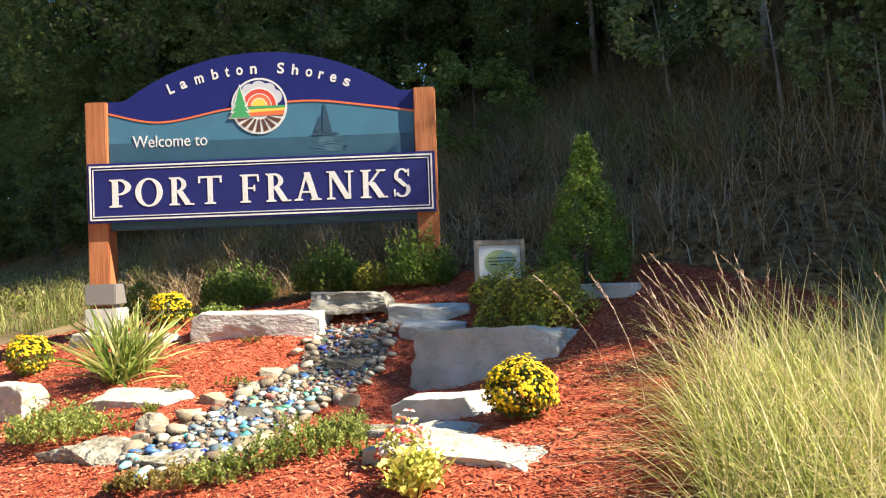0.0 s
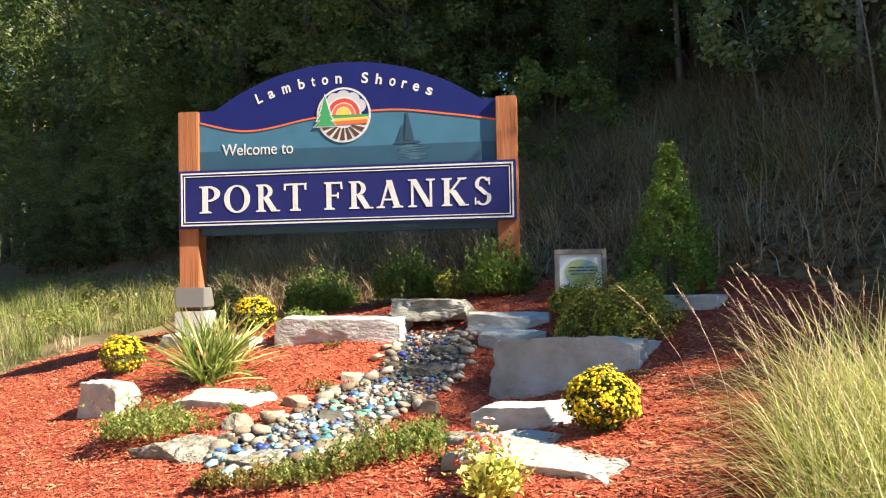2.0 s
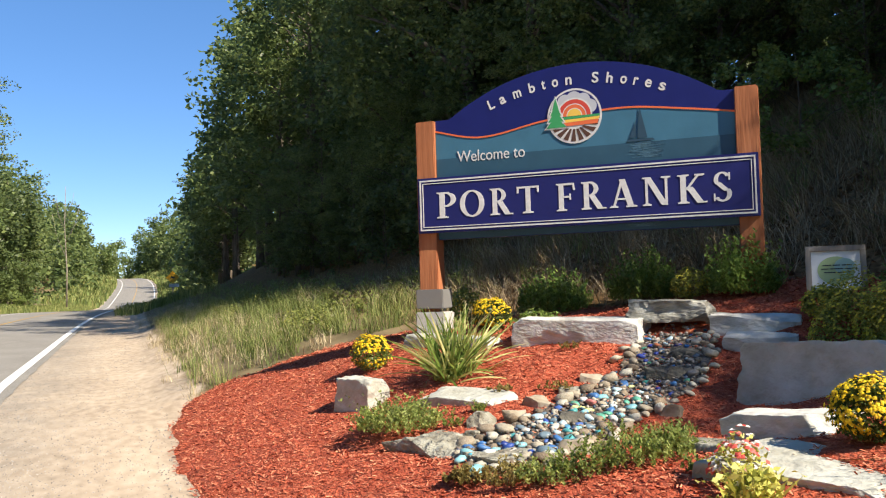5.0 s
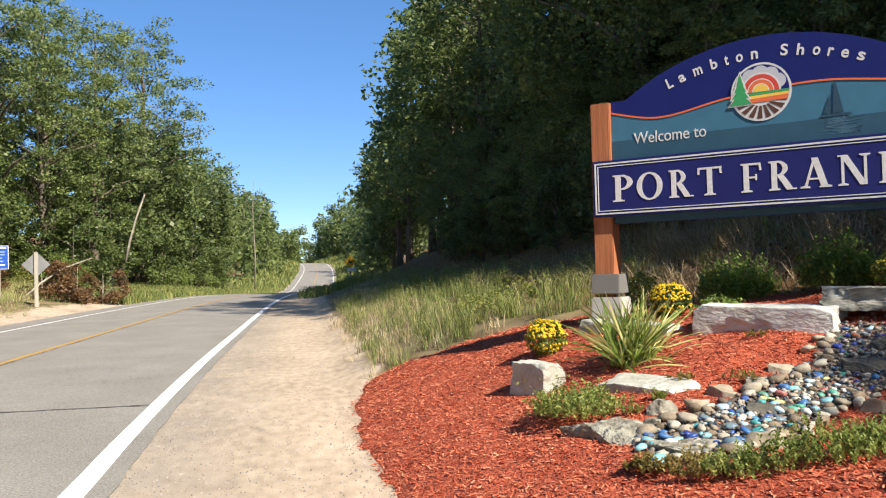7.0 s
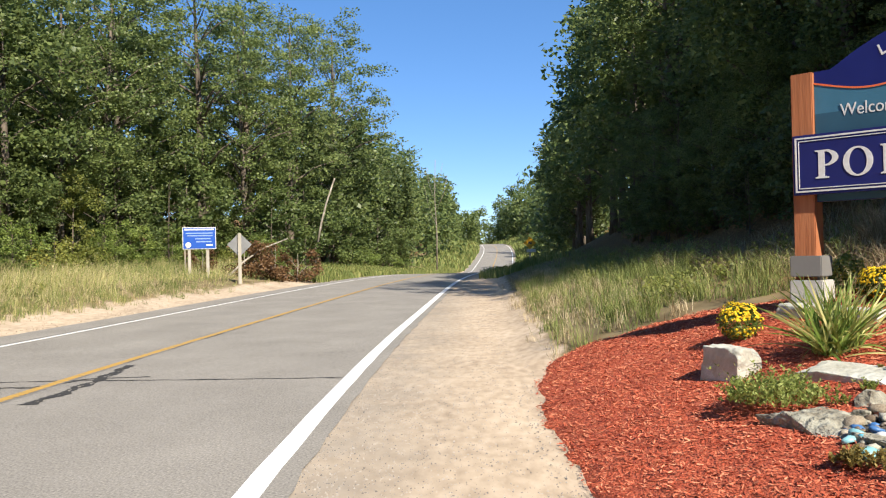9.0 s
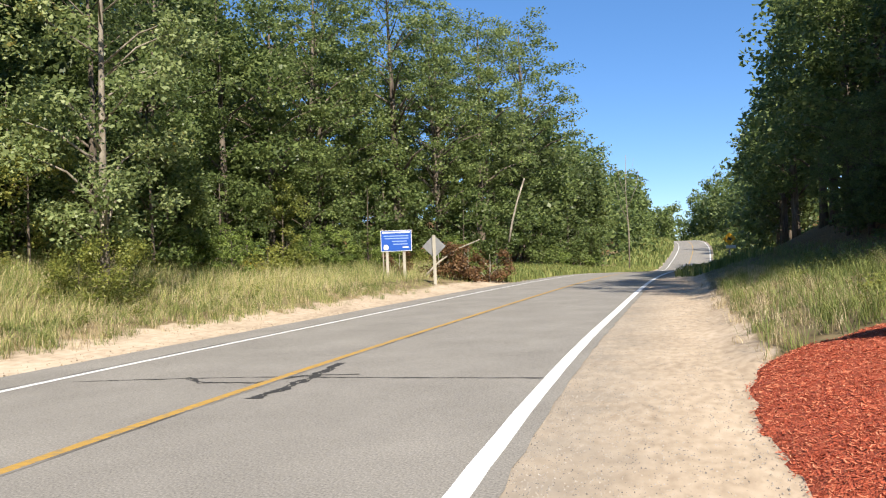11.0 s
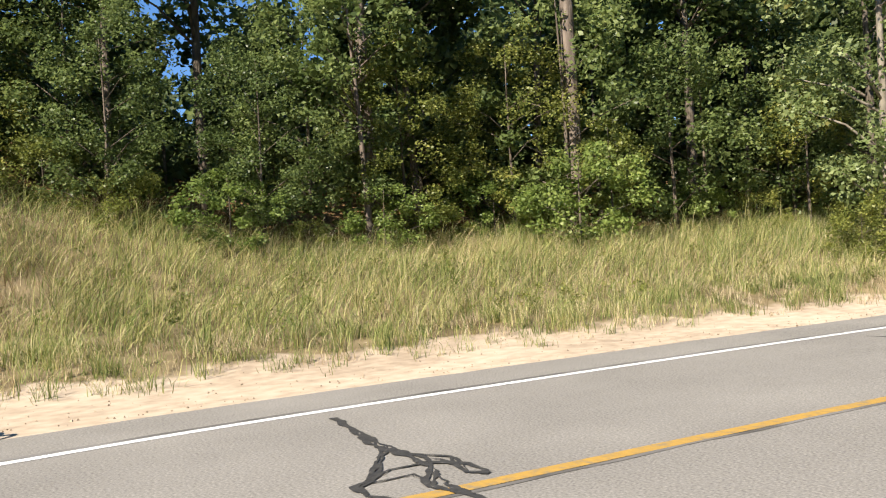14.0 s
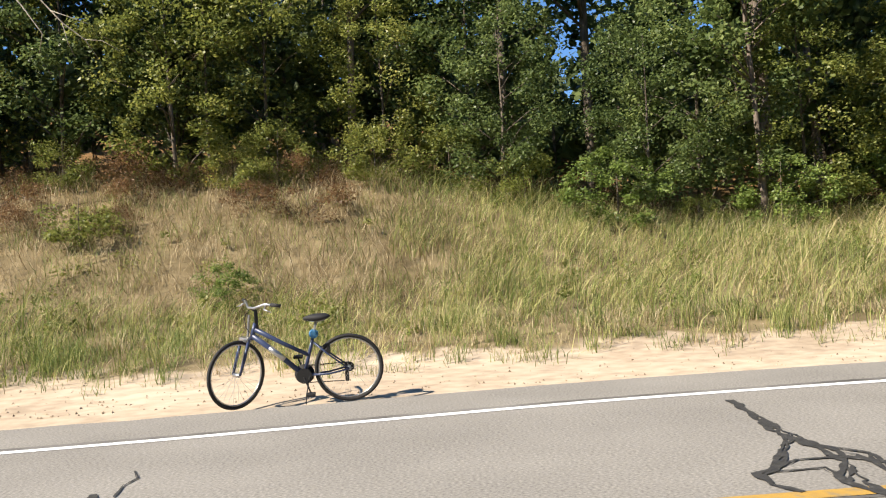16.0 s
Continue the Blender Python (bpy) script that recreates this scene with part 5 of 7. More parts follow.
def seed_stalks(n, seed):
    """Tall thin stems with loose feathery heads of short side sprigs."""
    r2 = random.Random(seed)
    bm = bmesh.new()
    for _ in range(n):
        if r2.random() < 0.45:
            x, y = r2.uniform(3.1, 3.9), r2.uniform(1.6, 2.2)
        else:
            x, y = r2.uniform(3.0, 4.8), r2.uniform(0.6, 1.7)
        z = ground_z(x, y)
        h = r2.uniform(0.45, 0.86)
        dx, dy = r2.uniform(-0.75, 0.1) * h * 0.6, r2.uniform(-0.1, 0.7) * h * 0.6
        at = lambda t: Vector((x + dx * t**1.7, y + dy * t**1.7, z + h * (t - 0.1 * t**3) - 0.02))
        tube(bm, [at(t) for t in (0, 0.25, 0.5, 0.75, 1.0)], [0.0013, 0.0012, 0.001, 0.0008, 0.0004], 4, False)
        for k in range(r2.randint(7, 14)):
            t = r2.uniform(0.66, 0.98)
            o = at(t)
            d = (at(min(1.0, t + 0.05)) - o).normalized() * r2.uniform(0.02, 0.045) + Vector((r2.uniform(-1, 1), r2.uniform(-1, 1), r2.uniform(-0.3, 0.6))) * 0.008
            tube(bm, [o, o + d * 0.6, o + d], [0.0005, 0.0012, 0.0003], 4, False)
    return bm


tagged(part("seed_stalks", seed_stalks(54, 4), material("dry seed stalks", [(0.2, (0.34, 0.22, 0.15)), (0.8, (0.66, 0.50, 0.38))], scale=5, island=0.8, rough=0.8, bump=0)), "tall reddish-straw stalks with seed heads", "grass", kind="stuff")


def gravel(n, seed, side=1, s0=3.62, s1=5.52, y0=2.5, y1=28.5, big=0.010):
    """Grit lying on the near shoulder and the edge of the asphalt."""
    r2 = np.random.default_rng(seed)
    y = y0 + (y1 - y0) * r2.random(n) ** 1.7
    s_ = s0 + (s1 - s0) * r2.random(n) ** 1.6
    base = np.array([[1, 0, -0.35], [-0.5, 0.87, -0.35], [-0.5, -0.87, -0.35], [0, 0, 0.7]])
    tri = [(0, 1, 3), (1, 2, 3), (2, 0, 3)]
    vs, fs = [], []
    for k in range(n):
        x = road_x(y[k]) + side * s_[k]
        a = r2.uniform(0, 6.28)
        g = r2.uniform(0.003, big)
        m = np.array([[math.cos(a), -math.sin(a), 0], [math.sin(a), math.cos(a), 0], [0, 0, 1]])
        q = base @ m.T * g * r2.uniform(0.7, 1.3, 3) + np.array([x, y[k], rough_ground(x, y[k]) + g * 0.2])
        fs += [tuple(len(vs) + i for i in t) for t in tri]
        vs += [tuple(p) for p in q]
    return pydata("gravel", vs, fs)


tagged(obj("gravel", gravel(20000, 6), material("grey grit", [(0.2, (0.14, 0.13, 0.12)), (0.8, (0.36, 0.33, 0.29))], scale=5, island=0.9, rough=0.9, bump=0)), "grey grit scattered on the shoulder", "gravel", kind="stuff")
tagged(obj("sand_clods", gravel(2600, 16, -1, 4.3, 7.2, -9, 26, 0.022), material("dry clods", [(0.2, (0.20, 0.15, 0.10)), (0.8, (0.42, 0.34, 0.24))], scale=5, island=0.9, rough=0.95, bump=0)), "small clods and litter lying on the sand", "gravel", kind="stuff")


# ---- tar seams on the asphalt ----
def tar_seam(pts, width, seed=0):
    """Sealing tar along ground points: a few ragged strands that part and meet."""
    bm = bmesh.new()
    fine = []
    for (x0, y0), (x1, y1) in zip(pts, pts[1:]):
        n = max(2, int(math.hypot(x1 - x0, y1 - y0) / 0.04))
        fine += [(x0 + (x1 - x0) * i / n, y0 + (y1 - y0) * i / n) for i in range(n)]
    fine.append(pts[-1])
    for strand in range(3):
        prev = None
        for i, (x, y) in enumerate(fine):
            a, b = fine[max(0, i - 2)], fine[min(len(fine) - 1, i + 2)]
            d = Vector((b[0] - a[0], b[1] - a[1], 0)).normalized()
            nrm = Vector((-d.y, d.x, 0))
            key = seed * 3.7 + strand * 11.3
            w = width * 0.30 * max(0.12, 0.55 + 0.9 * noise.noise((x * 5, y * 5, key)) + 0.5 * noise.noise((x * 21, y * 21, key)))
            o = nrm * width * (0.75 * noise.noise((x * 2.6, y * 2.6, key + 7)) + 0.28 * noise.noise((x * 11, y * 11, key + 3)) + 0.16 * (strand - 1))
            c = Vector((x, y, 0.0065 + 0.0004 * (seed % 9) + 0.00012 * strand)) + o
            cur = (bm.verts.new(c - nrm * w), bm.verts.new(c + nrm * w))
            if prev:
                bm.faces.new((prev[0], cur[0], cur[1], prev[1]))
            prev = cur
    bmesh.ops.recalc_face_normals(bm, faces=bm.faces[:])
    return bm


SEAMS = [
    ([(-7.4, 9.54), (-5.89, 9.77), (-4.65, 9.86), (-3.14, 9.7), (-1.35, 9.6)], 0.07),
    ([(-5.97, 9.85), (-5.5, 9.4), (-4.77, 9.35), (-4.41, 9.95), (-3.7, 10.05)], 0.10),
    ([(-4.29, 8.22), (-4.22, 8.86), (-4.23, 9.84), (-4.38, 11.2)], 0.17),
    ([(-7.06, 16.4), (-4.48, 15.9), (-2.76, 16.2), (-1.09, 15.8)], 0.085),
    ([(-5.0, 16.3), (-4.36, 15.6), (-3.86, 16.2), (-3.15, 16.7), (-3.0, 17.4)], 0.09),
    ([(-7.43, 2.38), (-6.79, 2.28), (-6.1, 2.24), (-5.74, 2.27), (-5.41, 2.26), (-4.92, 2.06), (-4.5, 2.12), (-4.2, 2.18)], 0.105),
    ([(-6.1, 2.24), (-5.75, 2.08), (-5.25, 1.78), (-5.2, 1.66), (-4.98, 1.64), (-4.81, 1.74)], 0.075),
    ([(-5.23, 1.71), (-5.43, 2.0), (-5.43, 2.28), (-5.24, 2.47), (-4.99, 2.46)], 0.053),
    ([(-5.74, 2.27), (-5.47, 2.43), (-5.06, 2.37), (-4.95, 2.46)], 0.075),
    ([(-5.23, 1.77), (-5.24, 2.07), (-4.92, 2.06)], 0.045),
    ([(-6.36, -2.23), (-6.15, -2.14), (-5.98, -2.18), (-5.7, -2.15)], 0.02),
    ([(-5.8, -2.3), (-5.6, -2.27)], 0.08),
]
for i, (p, w) in enumerate(SEAMS):
    part("tar_seam", tar_seam(p, w, i), M_TAR, road, "black sealing tar" if i == 0 else "")


# ---- rocks of the bed ----
def block(seed, lx, ly, lz, chip=0.16, n=10, rnd=0.35, spalls=()):
    """A quarried block standing on z = 0: a cube cut by random planes, its edges worn round. spalls: flakes broken from its front, (x, z, half width, half height, depth)."""
    bm = bmesh.new()
    bmesh.ops.create_cube(bm, size=2.0)
    rr = random.Random(seed * 17)
    for _ in range(n):
        a = Vector((rr.uniform(-1, 1), rr.uniform(-1, 1), rr.uniform(-0.7, 1))).normalized()
        reach = abs(a.x) + abs(a.y) + abs(a.z)
        d = reach * rr.uniform(0.90 - rnd * 0.6, 0.96)
        cut = bmesh.ops.bisect_plane(bm, geom=bm.verts[:] + bm.edges[:] + bm.faces[:], plane_co=a * d, plane_no=a, clear_outer=True)
        es = [e for e in cut["geom_cut"] if isinstance(e, bmesh.types.BMEdge)]
        if es:
            bmesh.ops.edgenet_fill(bm, edges=es)
    bmesh.ops.remove_doubles(bm, verts=bm.verts[:], dist=0.02)
    bmesh.ops.bevel(bm, geom=bm.edges[:], offset=0.05 + 0.1 * rnd, segments=2, profile=0.6, affect="EDGES", clamp_overlap=True)
    bmesh.ops.triangulate(bm, faces=bm.faces[:])
    for _ in range(4):
        es = [e for e in bm.edges if e.calc_length() > (0.13 if max(lx, ly) > 0.35 else 0.34)]
        if not es:
            break
        bmesh.ops.subdivide_edges(bm, edges=es, cuts=1)
        bmesh.ops.triangulate(bm, faces=[f for f in bm.faces if len(f.verts) > 3])
    for v in bm.verts:
        p = v.co
        q = Vector((p.x * lx, p.y * ly, p.z * lz)) * 3
        f = 1 + chip * (0.55 * noise.noise(p * 0.8 + Vector((seed * 3.1, 0, 0))) + 0.22 * noise.noise(q * 0.9 + Vector((0, seed * 1.7, 0))) + 0.14 * noise.noise(q * 3 + Vector((0, 0, seed))))
        crag = chip * 0.13 * (abs(noise.noise(q * 2.2 + Vector((seed, seed, 0)))) + 0.6 * abs(noise.noise(q * 5.5 + Vector((seed, 0, seed)))) - 0.3)
        dent = 0.0
        for sx_, sz_, rx_, rz_, dp in spalls:
            if p.y < -0.3:
                e = math.hypot((p.x - sx_) / rx_, (p.z - sz_) / rz_) + 0.25 * noise.noise(q * 1.6)
                dent = max(dent, dp * smooth(1.0, 0.86, e))
        f -= crag * 2
        v.co = Vector((p.x * f * lx / 2, (p.y * f + dent) * ly / 2, (p.z * f + 0.92) * lz / 2))
    # bring the block to its full size
    lo = [min(v.co[c] for v in bm.verts) for c in range(3)]
    hi = [max(v.co[c] for v in bm.verts) for c in range(3)]
    for v in bm.verts:
        v.co.x = ((v.co.x - lo[0]) / (hi[0] - lo[0]) - 0.5) * lx
        v.co.y = ((v.co.y - lo[1]) / (hi[1] - lo[1]) - 0.5) * ly
        v.co.z = (v.co.z - lo[2]) / (hi[2] - lo[2]) * (lz + 0.06) - 0.06
    bmesh.ops.recalc_face_normals(bm, faces=bm.faces[:])
    me = bpy.data.meshes.new("rock")
    bm.to_mesh(me)
    bm.free()
    me.polygons.foreach_set("use_smooth", [True] * len(me.polygons))
    me.set_sharp_from_angle(angle=radians(38))
    return me


def rock_between(name, a, b, depth, height, mat, seed, label, z=None, tilt=0.0, lie=0.0, back=0.0, chip=0.16, over=1.04, rnd=0.35, spalls=()):
    """A rock whose front foot runs from a to b; it lies behind that line as seen from the road."""
    ax, ay, bx_, by_ = *a, *b
    ln = math.hypot(bx_ - ax, by_ - ay) * over
    ang = math.degrees(math.atan2(by_ - ay, bx_ - ax))
    nx, ny = -math.sin(radians(ang)), math.cos(radians(ang))
    cx, cy = (ax + bx_) / 2 + nx * (depth / 2 + back), (ay + by_) / 2 + ny * (depth / 2 + back)
    z0 = ground_z((ax + bx_) / 2, (ay + by_) / 2) if z is None else z
    ob = obj(name, block(seed, ln, depth, height, chip, rnd=rnd, spalls=spalls), mat)
    ob.matrix_world = pose(cx, cy, z0 - 0.02, lie, tilt, ang)
    return tagged(ob, label, "rock", "rocks of the flower bed")


rock_between("armour_stone", (3.18, 6.19), (3.78, 5.30), 0.38, 0.32, M_STONE, 1, "long pale limestone block with a weathered chipped face", z=0.74, chip=0.12, rnd=0.05, spalls=((-0.25, -0.75, 0.62, 1.15, 0.13),))
rock_between("capstone", (3.80, 5.52), (4.22, 5.02), 0.5, 0.12, M_STONE_DARK, 2, "flat grey capstone bridging the head of the dry stream", z=1.07, chip=0.34, rnd=0.2)
rock_between("side_stone", (4.22, 5.1), (4.42, 4.86), 0.4, 0.3, M_STONE_DARK, 3, "grey block under the capstone", z=0.78, back=0.1)
rock_between("flat_rock", (4.16, 4.98), (4.50, 4.42), 0.4, 0.2, M_STONE, 4, "flat rounded grey rock beside the stream head", z=0.88)
rock_between("flat_rock", (4.06, 4.72), (4.36, 4.32), 0.3, 0.17, M_STONE, 5, "low grey rock beside the dry stream", z=0.79)
rock_between("armour_stone", (3.70, 4.22), (3.95, 3.16), 0.5, 0.44, M_STONE_WHITE, 6, "large flat-faced grey limestone boulder", z=0.50, tilt=-4, lie=-14, chip=0.16, rnd=0.2, spalls=((0.5, -1.0, 0.55, 0.6, 0.14),))
rock_between("stepping_rock", (2.92, 3.48), (2.98, 2.82), 0.42, 0.21, M_STONE, 7, "grey rock below the large boulder", z=0.49, tilt=-6)
rock_between("flat_rock", (2.66, 3.76), (2.65, 3.14), 0.22, 0.09, M_STONE_MID, 8, "thin grey slab half sunk in mulch", z=0.46, tilt=-6)
rock_between("flat_rock", (2.33, 2.98), (2.58, 2.18), 0.5, 0.12, M_STONE_WHITE, 9, "bleached flat white rock in the sun", z=0.49, lie=7, chip=0.3, rnd=0.5)
rock_between("edging_stone", (4.75, 3.63), (4.79, 3.19), 0.17, 0.15, M_STONE, 10, "small grey edging block behind the bushes", z=1.06, chip=0.08, rnd=0.1)
rock_between("flat_rock", (2.09, 5.62), (2.50, 4.96), 0.30, 0.09, M_STONE_WHITE, 11, "pale flat slab lying in the mulch", lie=8, chip=0.2, rnd=0.6, z=0.515)
rock_between("edging_stone", (2.70, 7.45), (3.04, 6.38), 0.2, 0.15, M_STONE_WHITE, 12, "low pale edging stone behind the iris", z=0.75, chip=0.1, rnd=0.1)
rock_between("boulder", (1.74, 6.50), (1.90, 6.12), 0.25, 0.31, M_STONE_WHITE, 13, "white chipped boulder at the front of the bed", z=0.35, chip=0.2, rnd=0.3)
rock_between("shelf_rock", (1.62, 5.02), (1.76, 4.42), 0.42, 0.13, M_STONE_MID, 14, "rough pitted grey shelf rock at the stream's end", z=0.33, chip=0.5, rnd=0.5)
rock_between("shelf_rock", (1.74, 4.42), (2.02, 3.74), 0.34, 0.12, M_STONE_MID, 15, "rough pitted grey shelf rock at the stream's end", z=0.33, chip=0.5, rnd=0.5)
rock_between("ledge_rock", (3.66, 5.08), (3.98, 4.72), 0.24, 0.13, M_STONE_WET, 16, "dark ledge stone across the dry stream", z=0.73, chip=0.45, rnd=0.8)
rock_between("ledge_rock", (3.48, 4.84), (3.80, 4.53), 0.24, 0.14, M_STONE_WET, 17, "dark ledge stone across the dry stream", z=0.61, chip=0.45, rnd=0.8)
rock_between("ledge_rock", (2.56, 4.50), (2.86, 4.30), 0.26, 0.13, M_STONE_WET, 18, "dark pitted ledge stone across the dry stream", z=0.42, chip=0.45, rnd=0.8)
for k, (x, y, w, h) in enumerate(((2.18, 4.78, 0.20, 0.15), (2.40, 4.74, 0.17, 0.12), (2.62, 4.84, 0.22, 0.13), (2.05, 4.66, 0.14, 0.10), (2.32, 3.90, 0.22, 0.12), (2.50, 3.98, 0.18, 0.10), (2.12, 3.78, 0.16, 0.09), (3.30, 4.36, 0.2, 0.14), (3.14, 4.98, 0.18, 0.12), (2.92, 4.92, 0.17, 0.11), (3.36, 4.52, 0.16, 0.10))):
    rock_between("cobble", (x - w * 0.36, y + w / 4), (x + w * 0.36, y - w / 4), w * 0.6, h * 0.8, M_COBBLE if k % 3 else M_STONE_MID, 70 + k, "rough tan cobble on the rim of the dry stream", z=mulch_z(x, y) - 0.01, chip=0.3, rnd=0.8)

# ---- dry stream of painted stones ----
STREAM = [(4.02, 5.20, 0.24), (3.80, 4.98, 0.31), (3.58, 4.80, 0.28), (3.26, 4.70, 0.22), (2.88, 4.60, 0.25), (2.54, 4.42, 0.31), (2.26, 4.28, 0.34), (2.02, 4.24, 0.34), (1.86, 4.30, 0.26)]
bm = bmesh.new()
prev = None
path = []
for i in range(len(STREAM) - 1):
    for k in range(6):
        t = k / 6
        path.append([STREAM[i][c] * (1 - t) + STREAM[i + 1][c] * t for c in range(3)])
path.append(list(STREAM[-1]))
for i, (x, y, w) in enumerate(path):
    a, b = path[max(0, i - 1)], path[min(len(path) - 1, i + 1)]
    d = Vector((b[0] - a[0], b[1] - a[1], 0)).normalized()
    nrm = Vector((-d.y, d.x, 0))
    cur = [bm.verts.new((x + nrm.x * w * k / 3, y + nrm.y * w * k / 3, mulch_z(x + nrm.x * w * k / 3, y + nrm.y * w * k / 3) + 0.008)) for k in range(-3, 4)]
    if prev:
        for k in range(6):
            bm.faces.new((prev[k], prev[k + 1], cur[k + 1], cur[k]))
    prev = cur
bmesh.ops.recalc_face_normals(bm, faces=bm.faces[:])
stream = part("stream_bed", bm, material("dark gravel", [(0.3, (0.05, 0.045, 0.04)), (0.7, (0.2, 0.17, 0.14))], scale=40, rough=0.9, bump=0.8, bump_scale=60), shade=True)
tagged(stream, "dry stream bed filled with painted and natural pebbles", "stream bed", kind="structure")

M_PEBBLE = material("natural pebbles", [(0.1, (0.146, 0.109, 0.074)), (0.35, (0.254, 0.202, 0.140)), (0.6, (0.355, 0.311, 0.234)), (0.92, (0.447, 0.428, 0.351))], scale=9, detail=8, rough=0.75, bump=0.25, bump_scale=40, obj_random=0.9)


def painted(name, colours):
    """Glossy stones, each painted in one colour out of a few."""
    m = material(name, [(k / len(colours), c) for k, c in enumerate(colours)], scale=3, detail=4, rough=0.42, bump=0.08, bump_scale=30, obj_random=1.0, spec=0.5, smooth_ramp=False)
    n, l = m.node_tree.nodes, m.node_tree.links
    pick = [x for x in n if x.bl_idname == "ShaderNodeObjectInfo"][0]
    ramp = [x for x in n if x.bl_idname == "ShaderNodeValToRGB"][0]
    l.new(pick.outputs["Random"], ramp.inputs[0])
    return m


M_PAINT_HEAD = painted("blue and green painted pebbles", [(0.03, 0.06, 0.30), (0.05, 0.17, 0.38), (0.16, 0.20, 0.24), (0.05, 0.30, 0.24), (0.02, 0.04, 0.14), (0.30, 0.42, 0.48), (0.24, 0.21, 0.18), (0.08, 0.20, 0.34), (0.36, 0.33, 0.29), (0.45, 0.14, 0.06), (0.02, 0.03, 0.22), (0.06, 0.24, 0.16)])
M_PAINT_RUN = painted("pale painted pebbles", [(0.58, 0.58, 0.55), (0.22, 0.46, 0.50), (0.52, 0.50, 0.42), (0.42, 0.56, 0.60), (0.10, 0.36, 0.46), (0.55, 0.58, 0.24), (0.60, 0.58, 0.56), (0.10, 0.34, 0.24), (0.46, 0.16, 0.14), (0.06, 0.16, 0.36), (0.48, 0.44, 0.36)])
M_PAINT_POOL = painted("blue painted pebbles", [(0.03, 0.07, 0.28), (0.05, 0.15, 0.36), (0.09, 0.27, 0.42), (0.20, 0.42, 0.46), (0.02, 0.04, 0.20), (0.14, 0.20, 0.24), (0.07, 0.30, 0.30), (0.40, 0.52, 0.56), (0.30, 0.26, 0.21), (0.06, 0.12, 0.34), (0.50, 0.48, 0.42)])

PEBBLES = []
for k in range(7):
    bm = bmesh.new()
    bmesh.ops.create_icosphere(bm, subdivisions=2, radius=1.0)
    sx, sy, sz = 1.0, R.uniform(0.65, 0.9), R.uniform(0.45, 0.7)
    for v in bm.verts:
        f = 1 + 0.5 * noise.noise(v.co * 1.1 + Vector((k * 5, 0, 0))) + 0.18 * noise.noise(v.co * 2.6 + Vector((0, k * 3, 0)))
        v.co = Vector((v.co.x * sx, v.co.y * sy, v.co.z * sz)) * f
    pair = []
    for mat in (M_PEBBLE, M_PAINT_HEAD, M_PAINT_RUN, M_PAINT_POOL):
        me = bpy.data.meshes.new("pebble")
        bm.to_mesh(me)
        me.materials.append(mat)
        me.polygons.foreach_set("use_smooth", [True] * len(me.polygons))
        pair.append(me)
    bm.free()
    PEBBLES.append(pair)
placed = []
tries = 0
while len(placed) < 300 and tries < 60000:
    tries += 1
    x, y, w = R.choice(path)
    off = R.uniform(-1.12, 1.12)
    i = path.index([x, y, w])
    a, b = path[max(0, i - 1)], path[min(len(path) - 1, i + 1)]
    d = Vector((b[0] - a[0], b[1] - a[1], 0)).normalized()
    px_, py_ = x - d.y * w * off + R.uniform(-0.05, 0.05) * d.x, y + d.x * w * off + R.uniform(-0.05, 0.05) * d.y
    # larger natural stones along the rim, small painted ones in the middle
    rim = abs(off) > 0.72
    up = 0.72 if px_ > 3.35 else 1.0
    rad = up * (R.uniform(0.035, 0.075) if rim else R.uniform(0.024, 0.046))
    if any((px_ - q[0]) ** 2 + (py_ - q[1]) ** 2 < (0.78 * (rad + q[2])) ** 2 for q in placed):
        continue
    placed.append((px_, py_, rad))
    nat = R.random() < (0.92 if rim else 0.45 if px_ < 2.25 else 0.22)
    ob = new("pebble", R.choice(PEBBLES)[0 if nat else 1 if px_ > 3.38 else 2 if px_ > 2.8 or px_ < 2.06 and R.random() < 0.6 else 3])
    ob.parent = stream
    ob.matrix_world = pose(px_, py_, mulch_z(px_, py_) + rad * 0.42, R.uniform(-18, 18), R.uniform(-18, 18), R.uniform(0, 360)) @ Matrix.Diagonal((rad, rad, rad, 1))


vs, fs = [], []
bmi = bmesh.new()
bmesh.ops.create_icosphere(bmi, subdivisions=1, radius=1.0)
ico = [v.co.copy() for v in bmi.verts]
tri = [[v.index for v in f.verts] for f in bmi.faces]
bmi.free()
while len(vs) < 900 * len(ico):
    x, y, w = R.choice(path[:-9])
    x, y = x + R.uniform(-1, 1) * w, y + R.uniform(-1, 1) * w
    if min((x - q[0]) ** 2 + (y - q[1]) ** 2 for q in path) > (w * 1.02) ** 2:
        continue
    g = R.uniform(0.010, 0.022)
    m = pose(x, y, mulch_z(x, y) + 0.012 + R.uniform(0, 0.012), R.uniform(-30, 30), R.uniform(-30, 30), R.uniform(0, 360)) @ Matrix.Diagonal((g, g * R.uniform(0.6, 0.9), g * R.uniform(0.4, 0.7), 1))
    fs += [[len(vs) + i for i in t] for t in tri]
    vs += [m @ c for c in ico]
M_SMALL = material("small mixed pebbles", [(0.0, (0.025, 0.04, 0.10)), (0.18, (0.05, 0.10, 0.14)), (0.3, (0.07, 0.06, 0.05)), (0.55, (0.15, 0.12, 0.095)), (0.8, (0.27, 0.225, 0.175)), (1.0, (0.40, 0.36, 0.30))], scale=2, island=1.0, rough=0.5, bump=0.1)
tagged(obj("small_pebbles", pydata("small_pebbles", vs, fs), M_SMALL, stream, "", True), kind="stuff")


